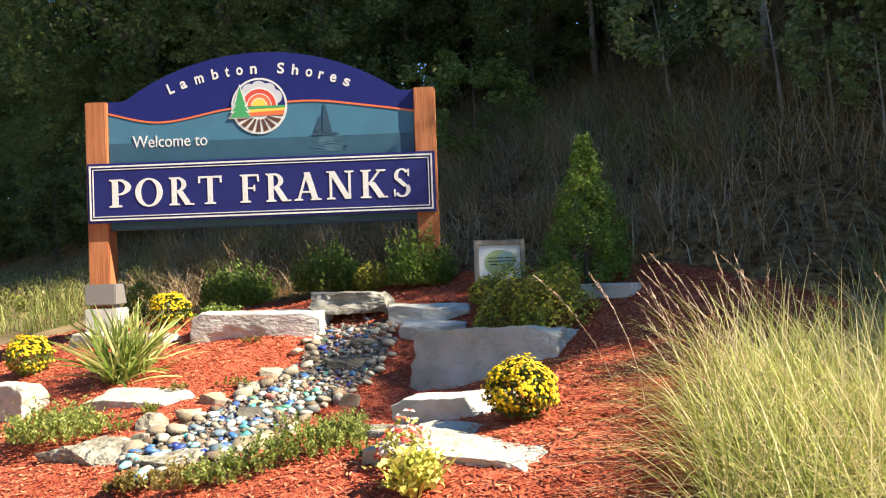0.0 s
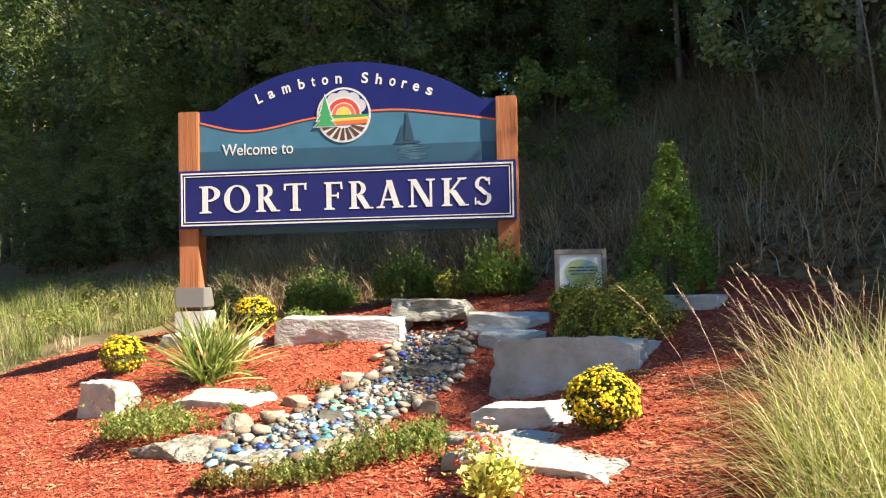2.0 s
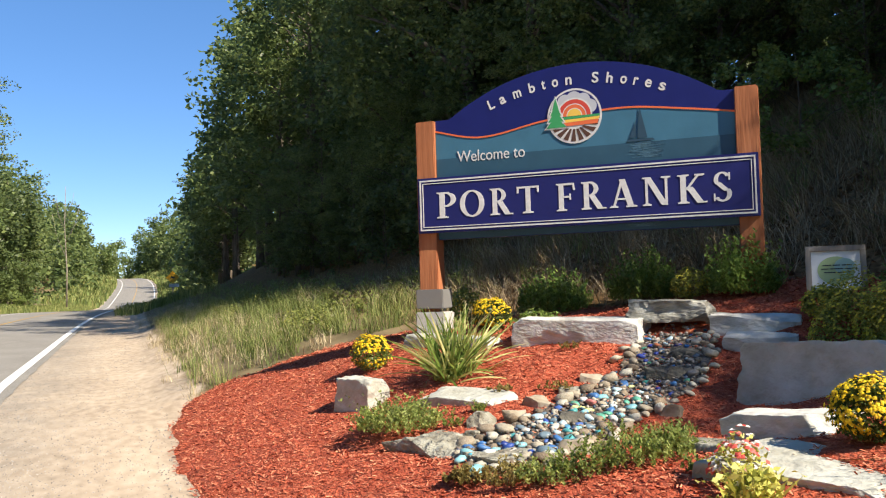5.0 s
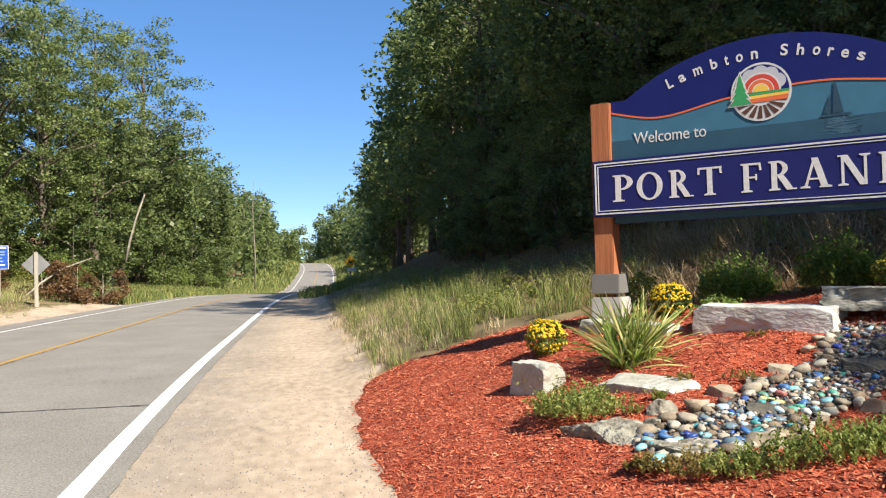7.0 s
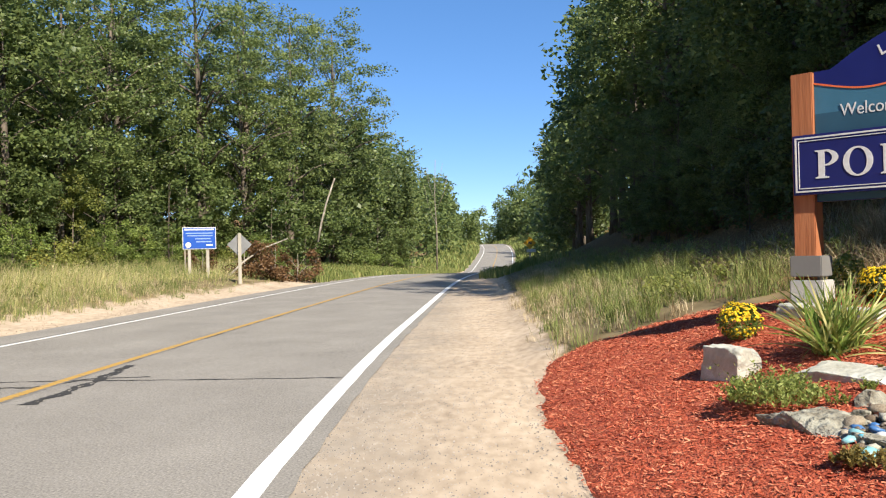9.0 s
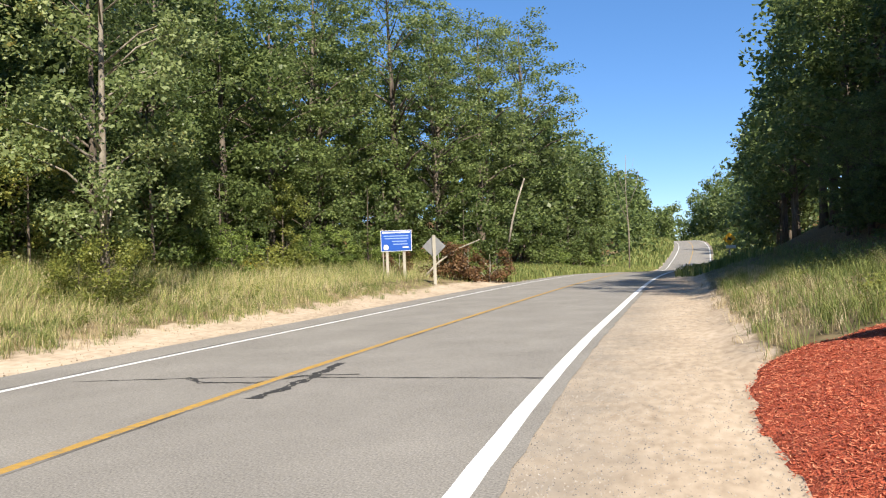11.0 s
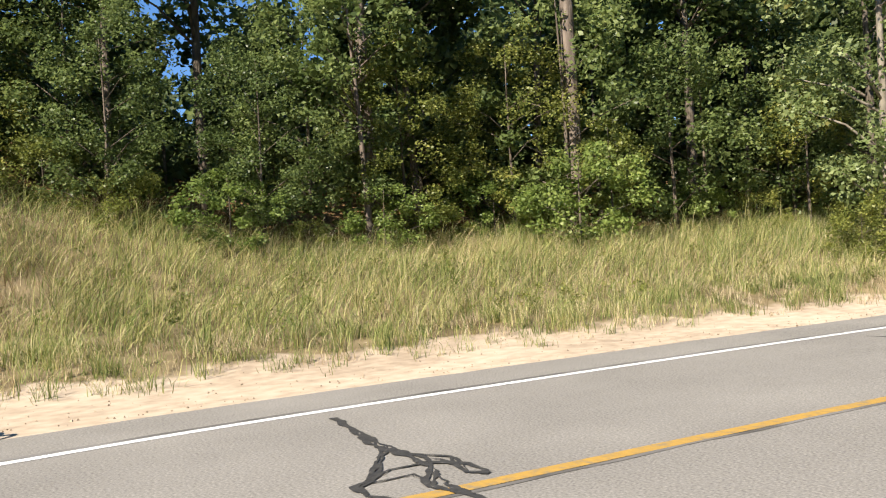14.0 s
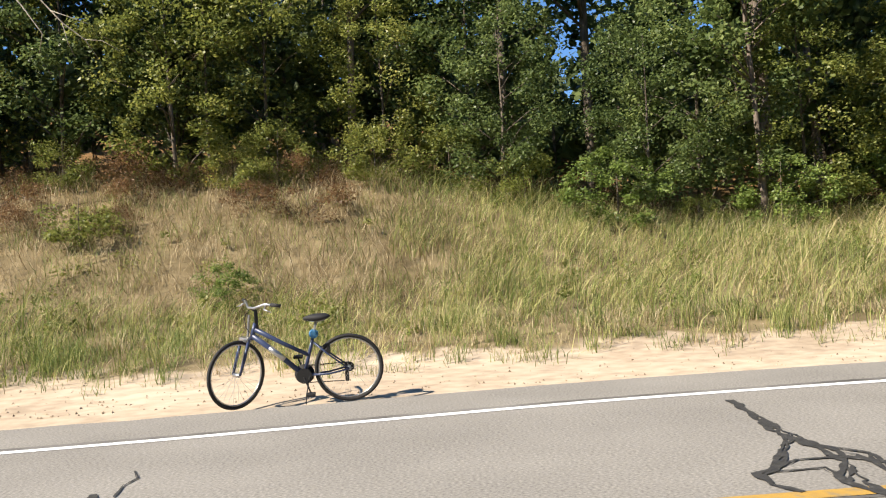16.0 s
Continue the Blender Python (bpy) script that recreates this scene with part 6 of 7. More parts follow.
# ---- plants of the bed ----
def tuft_mesh(seed, n, length, width, spread, curl=0.5, strands=5):
    """Long strap leaves rising from one crown and arching outwards."""
    r = random.Random(seed)
    vs, fs = [], []
    for _ in range(n):
        a = r.uniform(0, 2 * math.pi)
        ln = length * r.uniform(0.6, 1.1)
        rise = radians(88 - 62 * spread * r.random() ** 0.8)
        w = width * r.uniform(0.7, 1.2)
        d = Vector((math.cos(a), math.sin(a), 0))
        s = Vector((-math.sin(a + 0.4), math.cos(a + 0.4), 0))
        c = d * r.uniform(0, 0.06)
        start = len(vs)
        droop = curl * r.uniform(0.5, 1.5)
        for k in range(strands + 1):
            t = k / strands
            ww = w * (0.7 + 0.5 * t) * (1 - t**3) + 0.0006
            vs += [c - s * ww, c + s * ww]
            e = rise - droop * t * 1.6
            c = c + (d * math.cos(e) + Vector((0, 0, math.sin(e)))) * ln / strands
        for k in range(strands):
            i = start + 2 * k
            fs.append((i, i + 1, i + 3, i + 2))
    return pydata("leaves", vs, fs)


def plant_thing(name, x, y, label, category="plant", z=None):
    e = empty(name, pose(x, y, (mulch_z(x, y) if z is None else z) - 0.01))
    return tagged(e, label, category)


M_IRIS = material("variegated strap leaves", [(0.2, (0.11, 0.19, 0.035)), (0.5, (0.24, 0.33, 0.07)), (0.8, (0.70, 0.64, 0.28))], scale=14, stretch=(1, 1, 0.12), rough=0.5, bump=0, obj_random=0.5, translucent=0.35)
iris = plant_thing("iris_clump", 2.55, 6.0, "clump of green and yellow strap leaves in the mulch")
BLADES = []
for k in range(12):
    me = tuft_mesh(300 + k, 1, R.uniform(0.46, 0.70), 0.0085, 0.0, R.uniform(0.25, 0.95), 7)
    me.materials.append(M_IRIS)
    BLADES.append(me)
for k in range(290):
    ob = new("leaf", R.choice(BLADES))
    ob.parent = iris
    lean_ = min(1.0, abs(R.gauss(0, 0.55)))
    ob.matrix_local = pose(0.12 * R.uniform(-1, 1), 0.12 * R.uniform(-1, 1), 0, 0, 0, R.uniform(0, 360)) @ pose(0, 0, 0, R.uniform(-8, 8), 9 + 54 * lean_, 0)

M_MUM_LEAF = leaves("chrysanthemum leaves", (0.05, 0.08, 0.018), (0.10, 0.14, 0.03), (0.17, 0.21, 0.05))
M_BUSH_LEAF = leaves("olive bush leaves", (0.16, 0.185, 0.035), (0.31, 0.33, 0.07), (0.48, 0.47, 0.12))
M_MUM = material("yellow petals", [(0.2, (0.55, 0.33, 0.01)), (0.5, (0.78, 0.55, 0.015)), (0.85, (0.88, 0.70, 0.05))], scale=4, rough=0.6, bump=0, island=0.6, translucent=0.2)
M_BUD = material("yellow-green buds", [(0.2, (0.26, 0.26, 0.04)), (0.55, (0.50, 0.45, 0.05)), (0.85, (0.74, 0.60, 0.06))], scale=4, rough=0.6, bump=0, island=0.6, translucent=0.2)


def dome(name, x, y, w, h, label, seed, flower=M_MUM, n_fl=260, n_lf=1500, leafm=M_MUM_LEAF, leaf=0.03, fl=0.016, cat="plant", z=None, top_only=0.05, ball=False):
    """A rounded bushy plant: leaves all through, and flower heads over the outside."""
    r = np.random.default_rng(seed)
    e = plant_thing(name, x, y, label, cat, z)
    d = r.normal(0, 1, (n_lf, 3))
    d[:, 2] = np.abs(d[:, 2])
    d /= np.linalg.norm(d, axis=1)[:, None]
    rad = r.uniform(0.35, 1.0, n_lf) ** 0.5
    lump = 1 + 0.16 * np.sin(d[:, 0] * 5 + seed) * np.sin(d[:, 1] * 4 + d[:, 2] * 5)
    p = d * (rad * lump)[:, None] * np.array([w / 2, w / 2, h])
    if ball:
        d[:, 2] *= np.where(r.random(n_lf) < 0.4, -0.7, 1)
        p = d * (rad * (0.4 + 0.6 * lump))[:, None] * np.array([w / 2, w / 2, h * 0.58]) + np.array([0, 0, h * 0.42])
    one = leaf_cloud(r, np.zeros((1, 3)), np.zeros(1), n_lf, leaf) + p[:, None, :]
    obj("foliage", quads("foliage", one, 4), leafm, e)
    if n_fl:
        d = r.normal(0, 1, (n_fl * 2, 3))
        d[:, 2] = np.abs(d[:, 2]) + top_only
        d /= np.linalg.norm(d, axis=1)[:, None]
        d = d[:n_fl]
        lump = 1 + 0.16 * np.sin(d[:, 0] * 5 + seed) * np.sin(d[:, 1] * 4 + d[:, 2] * 5)
        c = d * lump[:, None] * np.array([w / 2, w / 2, h]) * r.uniform(0.95, 1.05, (n_fl, 1))
        if ball:
            d[:, 2] *= np.where(r.random(n_fl) < 0.25, -0.5, 1)
            c = d * (0.4 + 0.6 * lump)[:, None] * np.array([w / 2, w / 2, h * 0.58]) * r.uniform(0.93, 1.05, (n_fl, 1)) + np.array([0, 0, h * 0.42])
        vs, fs = [], []
        for k in range(n_fl):
            if noise.noise(Vector(d[k]) * 4.5 + Vector((seed, 0, 0))) < -0.12 and r.random() < 0.75:
                continue
            nz = Vector(d[k]) + Vector((0, 0, 0.3))
            nz.normalize()
            ux = nz.orthogonal().normalized()
            uy = nz.cross(ux)
            s = fl * r.uniform(0.7, 1.25)
            o = Vector(c[k])
            i0 = len(vs)
            vs.append(o + nz * s * 0.45)
            for q in range(8):
                t = q * math.pi / 4 + r.uniform(0, 0.3)
                rr = s * (1.0 if q % 2 else 0.72)
                vs.append(o + ux * math.cos(t) * rr + uy * math.sin(t) * rr)
            for q in range(8):
                fs.append((i0, i0 + 1 + q, i0 + 1 + (q + 1) % 8))
        obj("blossoms", pydata("blossoms", vs, fs), flower, e)
    return e


dome("chrysanthemum", 2.32, 7.25, 0.36, 0.33, "rounded chrysanthemum with soft yellow flowers and green sides", 1, n_fl=800, n_lf=2400, leaf=0.024, leafm=M_LEAF_BRIGHT, fl=0.013, top_only=0.25, ball=True)
dome("chrysanthemum", 3.42, 7.02, 0.36, 0.30, "rounded chrysanthemum with golden yellow flowers", 2, n_fl=800, fl=0.012, top_only=0.3, ball=True)
dome("chrysanthemum", 2.99, 2.62, 0.345, 0.285, "round chrysanthemum with yellow flowers among dark leaves", 3, n_fl=1150, n_lf=3600, leaf=0.02, fl=0.0105, ball=True)
dome("chrysanthemum", 4.66, 4.35, 0.34, 0.26, "small chrysanthemum with dull yellow flowers in shade", 4, M_BUD, n_fl=420, n_lf=1800, leafm=M_BUSH_LEAF, leaf=0.022, fl=0.012, ball=True)
dome("flowering_bush", 4.46, 3.92, 0.60, 0.44, "broad bush with yellow-green flower buds", 5, M_BUD, 1300, 4200, M_BUSH_LEAF, leaf=0.022, fl=0.011, cat="shrub")
dome("flowering_bush", 4.44, 3.56, 0.56, 0.40, "broad bush with yellow-green flower buds", 15, M_BUD, 1100, 3800, M_BUSH_LEAF, leaf=0.022, fl=0.011, cat="shrub")
dome("chrysanthemum", 4.78, 5.88, 0.34, 0.28, "small yellowish chrysanthemum below the sign", 6, M_BUD, 380, 1600, M_BUSH_LEAF, leaf=0.022, fl=0.012, ball=True)
M_BOX = leaves("boxwood leaves", (0.09, 0.15, 0.033), (0.18, 0.27, 0.058), (0.31, 0.42, 0.105))
dome("leafy_plant", 3.48, 7.75, 0.32, 0.38, "light green leafy plant beside the post", 10, M_BUD, 120, 900, M_LEAF_BRIGHT, 0.035, ball=True)
dome("leafy_plant", 3.75, 6.75, 0.5, 0.14, "low leafy plant behind the stone block", 12, None, 0, 500, M_BOX, 0.035)


def sprigs(name, x, y, w, depth, h, n, mat, leaf, label, seed, lean=0.25):
    """A patch of short upright sprigs set with small leaves."""
    r = np.random.default_rng(seed)
    e = plant_thing(name, x, y, label)
    a, q = r.uniform(0, 2 * np.pi, n), np.sqrt(r.random(n))
    bx_, by_ = q * np.cos(a) * w / 2, q * np.sin(a) * depth / 2
    hh = h * r.uniform(0.5, 1.2, n) * (1 - 0.6 * q**2)
    k = 16
    t = r.random((n, k)) ** 0.7
    ln = r.normal(0, lean, (n, 2))
    az = r.uniform(0, 2 * np.pi, (n, k))
    ca, sa = np.cos(az), np.sin(az)
    px_ = bx_[:, None] + ln[:, :1] * hh[:, None] * t
    py_ = by_[:, None] + ln[:, 1:] * hh[:, None] * t
    p = np.stack([px_, py_, 0.015 + hh[:, None] * t], 2).reshape(-1, 3)
    up = np.stack([ca * 0.6, sa * 0.6, 0.55 + 0 * ca], 2).reshape(-1, 3)
    sd = np.stack([-sa, ca, r.normal(0, 0.3, (n, k))], 2).reshape(-1, 3)
    s = (leaf * r.uniform(0.6, 1.25, n * k))[:, None]
    v = np.stack([p, p + up * s * 0.6 + sd * s * 0.24, p + up * s * 1.15, p + up * s * 0.6 - sd * s * 0.24], 1)
    obj("foliage", quads("foliage", v, 4), mat, e)
    return e


for x, y, w, h, k in ((4.24, 7.3, 0.74, 0.50, 7), (4.72, 6.44, 0.66, 0.54, 8), (4.96, 5.44, 0.58, 0.54, 9)):
    sprigs("boxwood_shrub", x, y, w, w, h * 0.85, 360, M_BOX, 0.04, "low loose green shrub below the sign", k, 0.2)
M_COVER = leaves("ground cover leaves", (0.12, 0.16, 0.035), (0.25, 0.31, 0.075), (0.48, 0.52, 0.18), (0.36, 0.26, 0.10))
M_COVER_BROWN = leaves("browned ground cover", (0.12, 0.11, 0.03), (0.26, 0.20, 0.06), (0.42, 0.34, 0.12), (0.36, 0.16, 0.07))
sprigs("creeping_plant", 1.84, 5.3, 0.56, 0.54, 0.21, 290, M_COVER, 0.028, "creeping pale green plant spreading over the mulch", 11, 0.5)
for k, (x, y, w, h) in enumerate([(1.72, 3.98, 0.24, 0.06), (1.84, 3.76, 0.34, 0.08), (1.98, 3.58, 0.36, 0.11), (2.14, 3.50, 0.36, 0.13), (2.32, 3.42, 0.36, 0.15), (2.48, 3.38, 0.34, 0.14), (2.62, 3.46, 0.26, 0.12)]):
    sprigs("ground_cover", x, y, w, w * 0.8, h * 1.25, 85, M_COVER_BROWN if k < 2 else M_COVER, 0.024, "low ground cover turning brown at its edge" if k < 2 else "low pale green ground cover of upright sprigs", 20 + k)
for k, (x, y, w, h) in enumerate([(2.15, 6.75, 0.2, 0.05), (2.06, 4.95, 0.12, 0.11), (2.9, 5.05, 0.26, 0.07), (3.40, 5.65, 0.2, 0.06), (2.3, 5.05, 0.08, 0.07), (2.42, 3.05, 0.16, 0.06), (1.7, 5.6, 0.22, 0.06), (2.68, 4.02, 0.3, 0.12), (2.85, 3.98, 0.24, 0.10), (2.6, 5.3, 0.18, 0.05)]):
    sprigs("weed_sprig", x, y, w, w, h, 22, M_COVER_BROWN if k in (2, 3, 7, 8, 9) else M_COVER, 0.022, "sparse sprig of weeds in the mulch", 40 + k, 0.5)

M_SUCC = material("yellow-green fleshy leaves", [(0.2, (0.34, 0.36, 0.06)), (0.5, (0.58, 0.56, 0.13)), (0.85, (0.80, 0.74, 0.28))], scale=4, rough=0.5, bump=0, island=0.5, translucent=0.3)
succ = plant_thing("stonecrop", 2.26, 2.56, "yellow-green stonecrop with fleshy upright leaves")
obj("leaves", tuft_mesh(9, 60, 0.19, 0.009, 0.6, 0.3), M_SUCC, succ)
r = np.random.default_rng(77)
c = np.stack([r.normal(0, 0.055, 500), r.normal(0, 0.055, 500), r.uniform(0.03, 0.17, 500)], 1)
obj("foliage", quads("foliage", leaf_cloud(r, np.zeros((1, 3)), np.zeros(1), 500, 0.04) + c[:, None, :], 4), M_SUCC, succ)
M_SEDUM = material("red and white petals", [(0.2, (0.55, 0.08, 0.06)), (0.5, (0.70, 0.22, 0.18)), (0.6, (0.80, 0.74, 0.70)), (0.9, (0.86, 0.84, 0.80))], scale=5, rough=0.6, bump=0, island=1.0, translucent=0.2)
dome("sedum", 2.42, 2.80, 0.26, 0.20, "sedum with red and white flower heads", 60, M_SEDUM, 130, 260, M_SUCC, 0.03, 0.016)

# pyramidal cedar
cedar = plant_thing("cedar_shrub", 5.06, 3.74, "small pyramidal cedar with dense green sprays", "shrub")
r = np.random.default_rng(31)
cc, ss = [], []
for k in range(210):
    t = r.random() ** 1.5
    a = r.uniform(0, 6.28)
    rad = (0.37 * (1 - t) ** 0.8 + 0.02) * (1 + 0.22 * math.sin(3 * a + 9 * t) * math.sin(11 * t + a))
    rr = rad * r.uniform(0.6, 1.0)
    cc.append((rr * math.cos(a), rr * math.sin(a), 0.06 + 1.0 * t))
    ss.append(r.uniform(0.03, 0.085) * (1.1 - 0.5 * t))
obj("sprays", quads("sprays", leaf_cloud(r, np.array(cc), np.array(ss), 16000, 0.026, 1.7), 4), M_CEDAR, cedar)
obj("trunk", (lambda bm: (lambda me: (bm.to_mesh(me), bm.free(), me)[2])(bpy.data.meshes.new("trunk")))(tubed([(0, 0, -0.05), (0, 0, 0.4), (0, 0, 0.9)], [0.03, 0.02, 0.008], 7)), M_BARK, cedar)

# ---- light box and pier at the foot of the sign ----
pier = part("concrete_pier", boxed(-0.07, 0.23, -0.05, 0.20, 0.0, 0.34, bevel=0.012), M_CONCRETE)
pier.matrix_world = SIGN @ pose(0, 0, 0.73)
tagged(pier, "pale concrete pier under the sign post", "pier")
M_GREYBOX = paint("grey painted metal", (0.20, 0.195, 0.185), 0.5)
sign_part("post_shoe", boxed(-0.062, 0.215, -0.05, 0.19, 1.10, 1.285, bevel=0.008), M_GREYBOX, label="grey metal shoe at the foot of the post")
sign_part("shoe_stem", boxed(0.0, 0.17, 0.02, 0.14, 1.05, 1.12), M_GREYBOX)

# ---- small framed plaque ----
PQ = pose(5.015, 4.56, ground_z(5.015, 4.56) + 0.0, -10, 0, -46)
plaque = tagged(empty("garden_plaque", PQ), "small framed plaque on the mulch beside the sign", "plaque")
part("panel", boxed(-0.165, 0.165, 0.0, 0.02, 0.04, 0.33), paint("plaque white", (0.84, 0.86, 0.83), 0.4), plaque, "white printed panel")
fr = bmesh.new()
for a in ((-0.205, 0.205, 0.33, 0.37), (-0.205, 0.205, 0.0, 0.04), (-0.205, -0.165, 0.04, 0.33), (0.165, 0.205, 0.04, 0.33)):
    box(fr, a[0], a[1], -0.015, 0.03, a[2], a[3], bevel=0.003)
part("frame", fr, M_WOOD_GREY, plaque, "weathered brown wooden frame")
part("picture", prism([(0.125 * math.cos(radians(a)), 0.185 + 0.105 * math.sin(radians(a))) for a in range(0, 360, 12)], -0.004, -0.001), paint("plaque green", (0.40, 0.52, 0.26), 0.4), plaque, "green oval picture")
part("picture", prism([(0.06 + 0.07 * math.cos(radians(a)), 0.215 + 0.06 * math.sin(radians(a))) for a in range(0, 360, 15)], -0.007, -0.0045), paint("plaque teal", (0.35, 0.55, 0.48), 0.4), plaque)
M_INK = paint("dark ink", (0.03, 0.04, 0.05), 0.5)
for k, (a, b, c) in enumerate(((-0.09, -0.03, 0), (-0.02, 0.03, 0), (0.04, 0.11, 0), (-0.10, -0.05, 1), (-0.04, 0.05, 1), (0.06, 0.115, 1), (-0.08, 0.0, 2), (0.01, 0.10, 2))):
    part("text_bar", boxed(a, b, -0.009, -0.0075, 0.220 - 0.027 * c, 0.227 - 0.027 * c), M_INK, plaque)
part("leg", boxed(-0.19, -0.165, 0.03, 0.055, -0.12, 0.3), M_WOOD_GREY, plaque)
part("leg", boxed(0.165, 0.19, 0.03, 0.055, -0.12, 0.3), M_WOOD_GREY, plaque)


# ---- bicycle on the sandy shoulder ----
M_BLACK = paint("black rubber", (0.025, 0.025, 0.026), 0.7)
M_FRAME = paint("dark slate blue frame paint", (0.04, 0.055, 0.115), 0.3)
M_CHROME = material("brushed metal", [(0.3, (0.42, 0.42, 0.42)), (0.7, (0.6, 0.6, 0.6))], scale=20, rough=0.3, metal=0.9, bump=0.05)
M_BLUEPL = paint("blue plastic", (0.06, 0.20, 0.36), 0.4)
BW = 0.34
bike = empty("bicycle", pose(-8.84, -0.90, -0.02, 0, 0, -86.6) @ pose(0, 0, 0, -7, 0, 0))
tagged(bike, "dark blue step-through bicycle leaning on its kickstand", "bicycle")


def torus(rad, thick, n=48, m=8):
    bm = bmesh.new()
    ring = []
    for i in range(n):
        a = 2 * math.pi * i / n
        ring.append([bm.verts.new(((rad + thick * math.cos(b)) * math.cos(a), thick * math.sin(b), (rad + thick * math.cos(b)) * math.sin(a))) for b in (2 * math.pi * k / m for k in range(m))])
    for i in range(n):
        for k in range(m):
            bm.faces.new((ring[i][k], ring[i][(k + 1) % m], ring[(i + 1) % n][(k + 1) % m], ring[(i + 1) % n][k]))
    bmesh.ops.recalc_face_normals(bm, faces=bm.faces[:])
    return bm


def wheel(x, steer):
    w = empty("wheel")
    w.parent = bike
    w.matrix_local = pose(x, 0, BW, 0, 0, steer)
    part("tyre", torus(0.320, 0.0185), M_BLACK, w, "black tyre", True)
    part("rim", torus(0.297, 0.008), M_CHROME, w, "silver rim", True)
    sp = bmesh.new()
    for k in range(28):
        a = 2 * math.pi * k / 28
        s = 0.03 * (1 if k % 2 else -1)
        b = a + (0.35 if k % 4 < 2 else -0.35)
        tube(sp, [(0.02 * math.cos(b), s, 0.02 * math.sin(b)), (0.29 * math.cos(a), 0, 0.29 * math.sin(a))], [0.0011, 0.0011], 4, False)
    part("spokes", sp, M_CHROME, w)
    part("hub", tubed([(0, -0.05, 0), (0, -0.04, 0), (0, 0.04, 0), (0, 0.05, 0)], [0.01, 0.02, 0.02, 0.01], 10), M_CHROME, w, "silver hub", True)
    return w


wheel(0.0, 0)
wheel(1.09, 44)
HT, HB, BB, ST = (0.875, 0, 0.84), (0.925, 0, 0.68), (0.44, 0, 0.29), (0.325, 0, 0.70)
part("top_tube", tubed([(0.885, 0, 0.78), (0.62, 0, 0.62), (0.385, 0, 0.49)], [0.026, 0.021, 0.02], 10), M_FRAME, bike, shade=True)
part("down_tube", tubed([(0.91, 0, 0.72), (0.68, 0, 0.52), BB], [0.028, 0.026, 0.027], 10), M_FRAME, bike, shade=True)
part("decal", tubed([(0.76, 0.002, 0.59), (0.62, 0.002, 0.465)], [0.0276, 0.0274], 10), M_CHROME, bike, "pale decal on the down tube", True)
part("head_tube", tubed([HT, HB], [0.022, 0.022], 10), M_FRAME, bike, shade=True)
part("seat_tube", tubed([BB, ST], [0.017, 0.017], 10), M_FRAME, bike, shade=True)
part("seat_post", tubed([ST, (0.295, 0, 0.82)], [0.013, 0.013], 8), M_CHROME, bike, shade=True)
for s in (-1, 1):
    part("chain_stay", tubed([BB, (0.2, 0.045 * s, 0.30), (0, 0.06 * s, BW)], [0.012, 0.010, 0.009], 8), M_FRAME, bike, shade=True)
    part("seat_stay", tubed([(0.34, 0, 0.62), (0.2, 0.05 * s, 0.50), (0, 0.06 * s, BW)], [0.010, 0.009, 0.009], 8), M_FRAME, bike, shade=True)
fork = empty("fork")
fork.parent = bike
fork.matrix_local = pose(1.09, 0, BW, 0, 0, 44)
part("crown", boxed(-0.16, -0.10, -0.07, 0.07, 0.30, 0.35, bevel=0.01), M_CHROME, fork)
part("steerer", tubed([(-0.165, 0, 0.34), (-0.2, 0, 0.56)], [0.013, 0.013], 8), M_CHROME, fork)
for s in (-1, 1):
    part("fork_leg", tubed([(-0.13, 0.06 * s, 0.33), (-0.07, 0.06 * s, 0.17), (0, 0.055 * s, 0.0)], [0.016, 0.017, 0.012], 9), M_FRAME, fork, shade=True)
bars = empty("handlebar")
bars.parent = bike
bars.matrix_local = pose(0.865, 0, 0.888, 0, 0, 40)
part("stem", tubed([(0, 0, -0.1), (0, 0, 0.07), (0.05, 0, 0.11)], [0.018, 0.018, 0.016], 8), M_BLACK, bars, "black stem", True)
part("bar", tubed([(-0.06, -0.29, 0.14), (0.0, -0.16, 0.15), (0.05, -0.05, 0.11), (0.05, 0.05, 0.11), (0.0, 0.16, 0.15), (-0.06, 0.29, 0.14)], [0.012] * 6, 8), M_CHROME, bars, "silver swept handlebar", True)
for s in (-1, 1):
    part("grip", tubed([(-0.03, 0.22 * s, 0.146), (-0.072, 0.31 * s, 0.139)], [0.018, 0.018], 9), M_BLACK, bars, "black rubber grip", True)
    part("brake_lever", tubed([(0.0, 0.17 * s, 0.14), (0.04, 0.2 * s, 0.11), (0.02, 0.29 * s, 0.09)], [0.008, 0.007, 0.006], 6), M_CHROME, bars, "silver brake lever", True)
part("cable", tubed([(0.93, -0.06, 0.97), (0.985, -0.05, 0.90), (0.97, -0.02, 0.80), (0.91, 0.02, 0.72)], [0.004] * 4, 5), M_BLACK, bike)
sd = bmesh.new()
bmesh.ops.create_uvsphere(sd, u_segments=16, v_segments=10, radius=1.0)
for v in sd.verts:
    t = (v.co.x + 1) / 2
    wdt = 0.075 * (1 - t) ** 0.8 + 0.018
    v.co = Vector((0.29 + v.co.x * 0.135, v.co.y * wdt, 0.852 + v.co.z * 0.036 + 0.014 * (1 - t)))
part("saddle", sd, M_BLACK, bike, "black padded saddle", True)
part("saddle_rail", tubed([(0.20, 0.02, 0.835), (0.29, 0.02, 0.82), (0.38, 0.015, 0.835)], [0.005] * 3, 6), M_CHROME, bike)
part("bottle_lock", torus(0.035, 0.012, 20, 8), M_BLUEPL, bike, "blue coiled lock under the saddle", True).matrix_local = pose(0.325, 0.01, 0.70, 20, 0, 0)
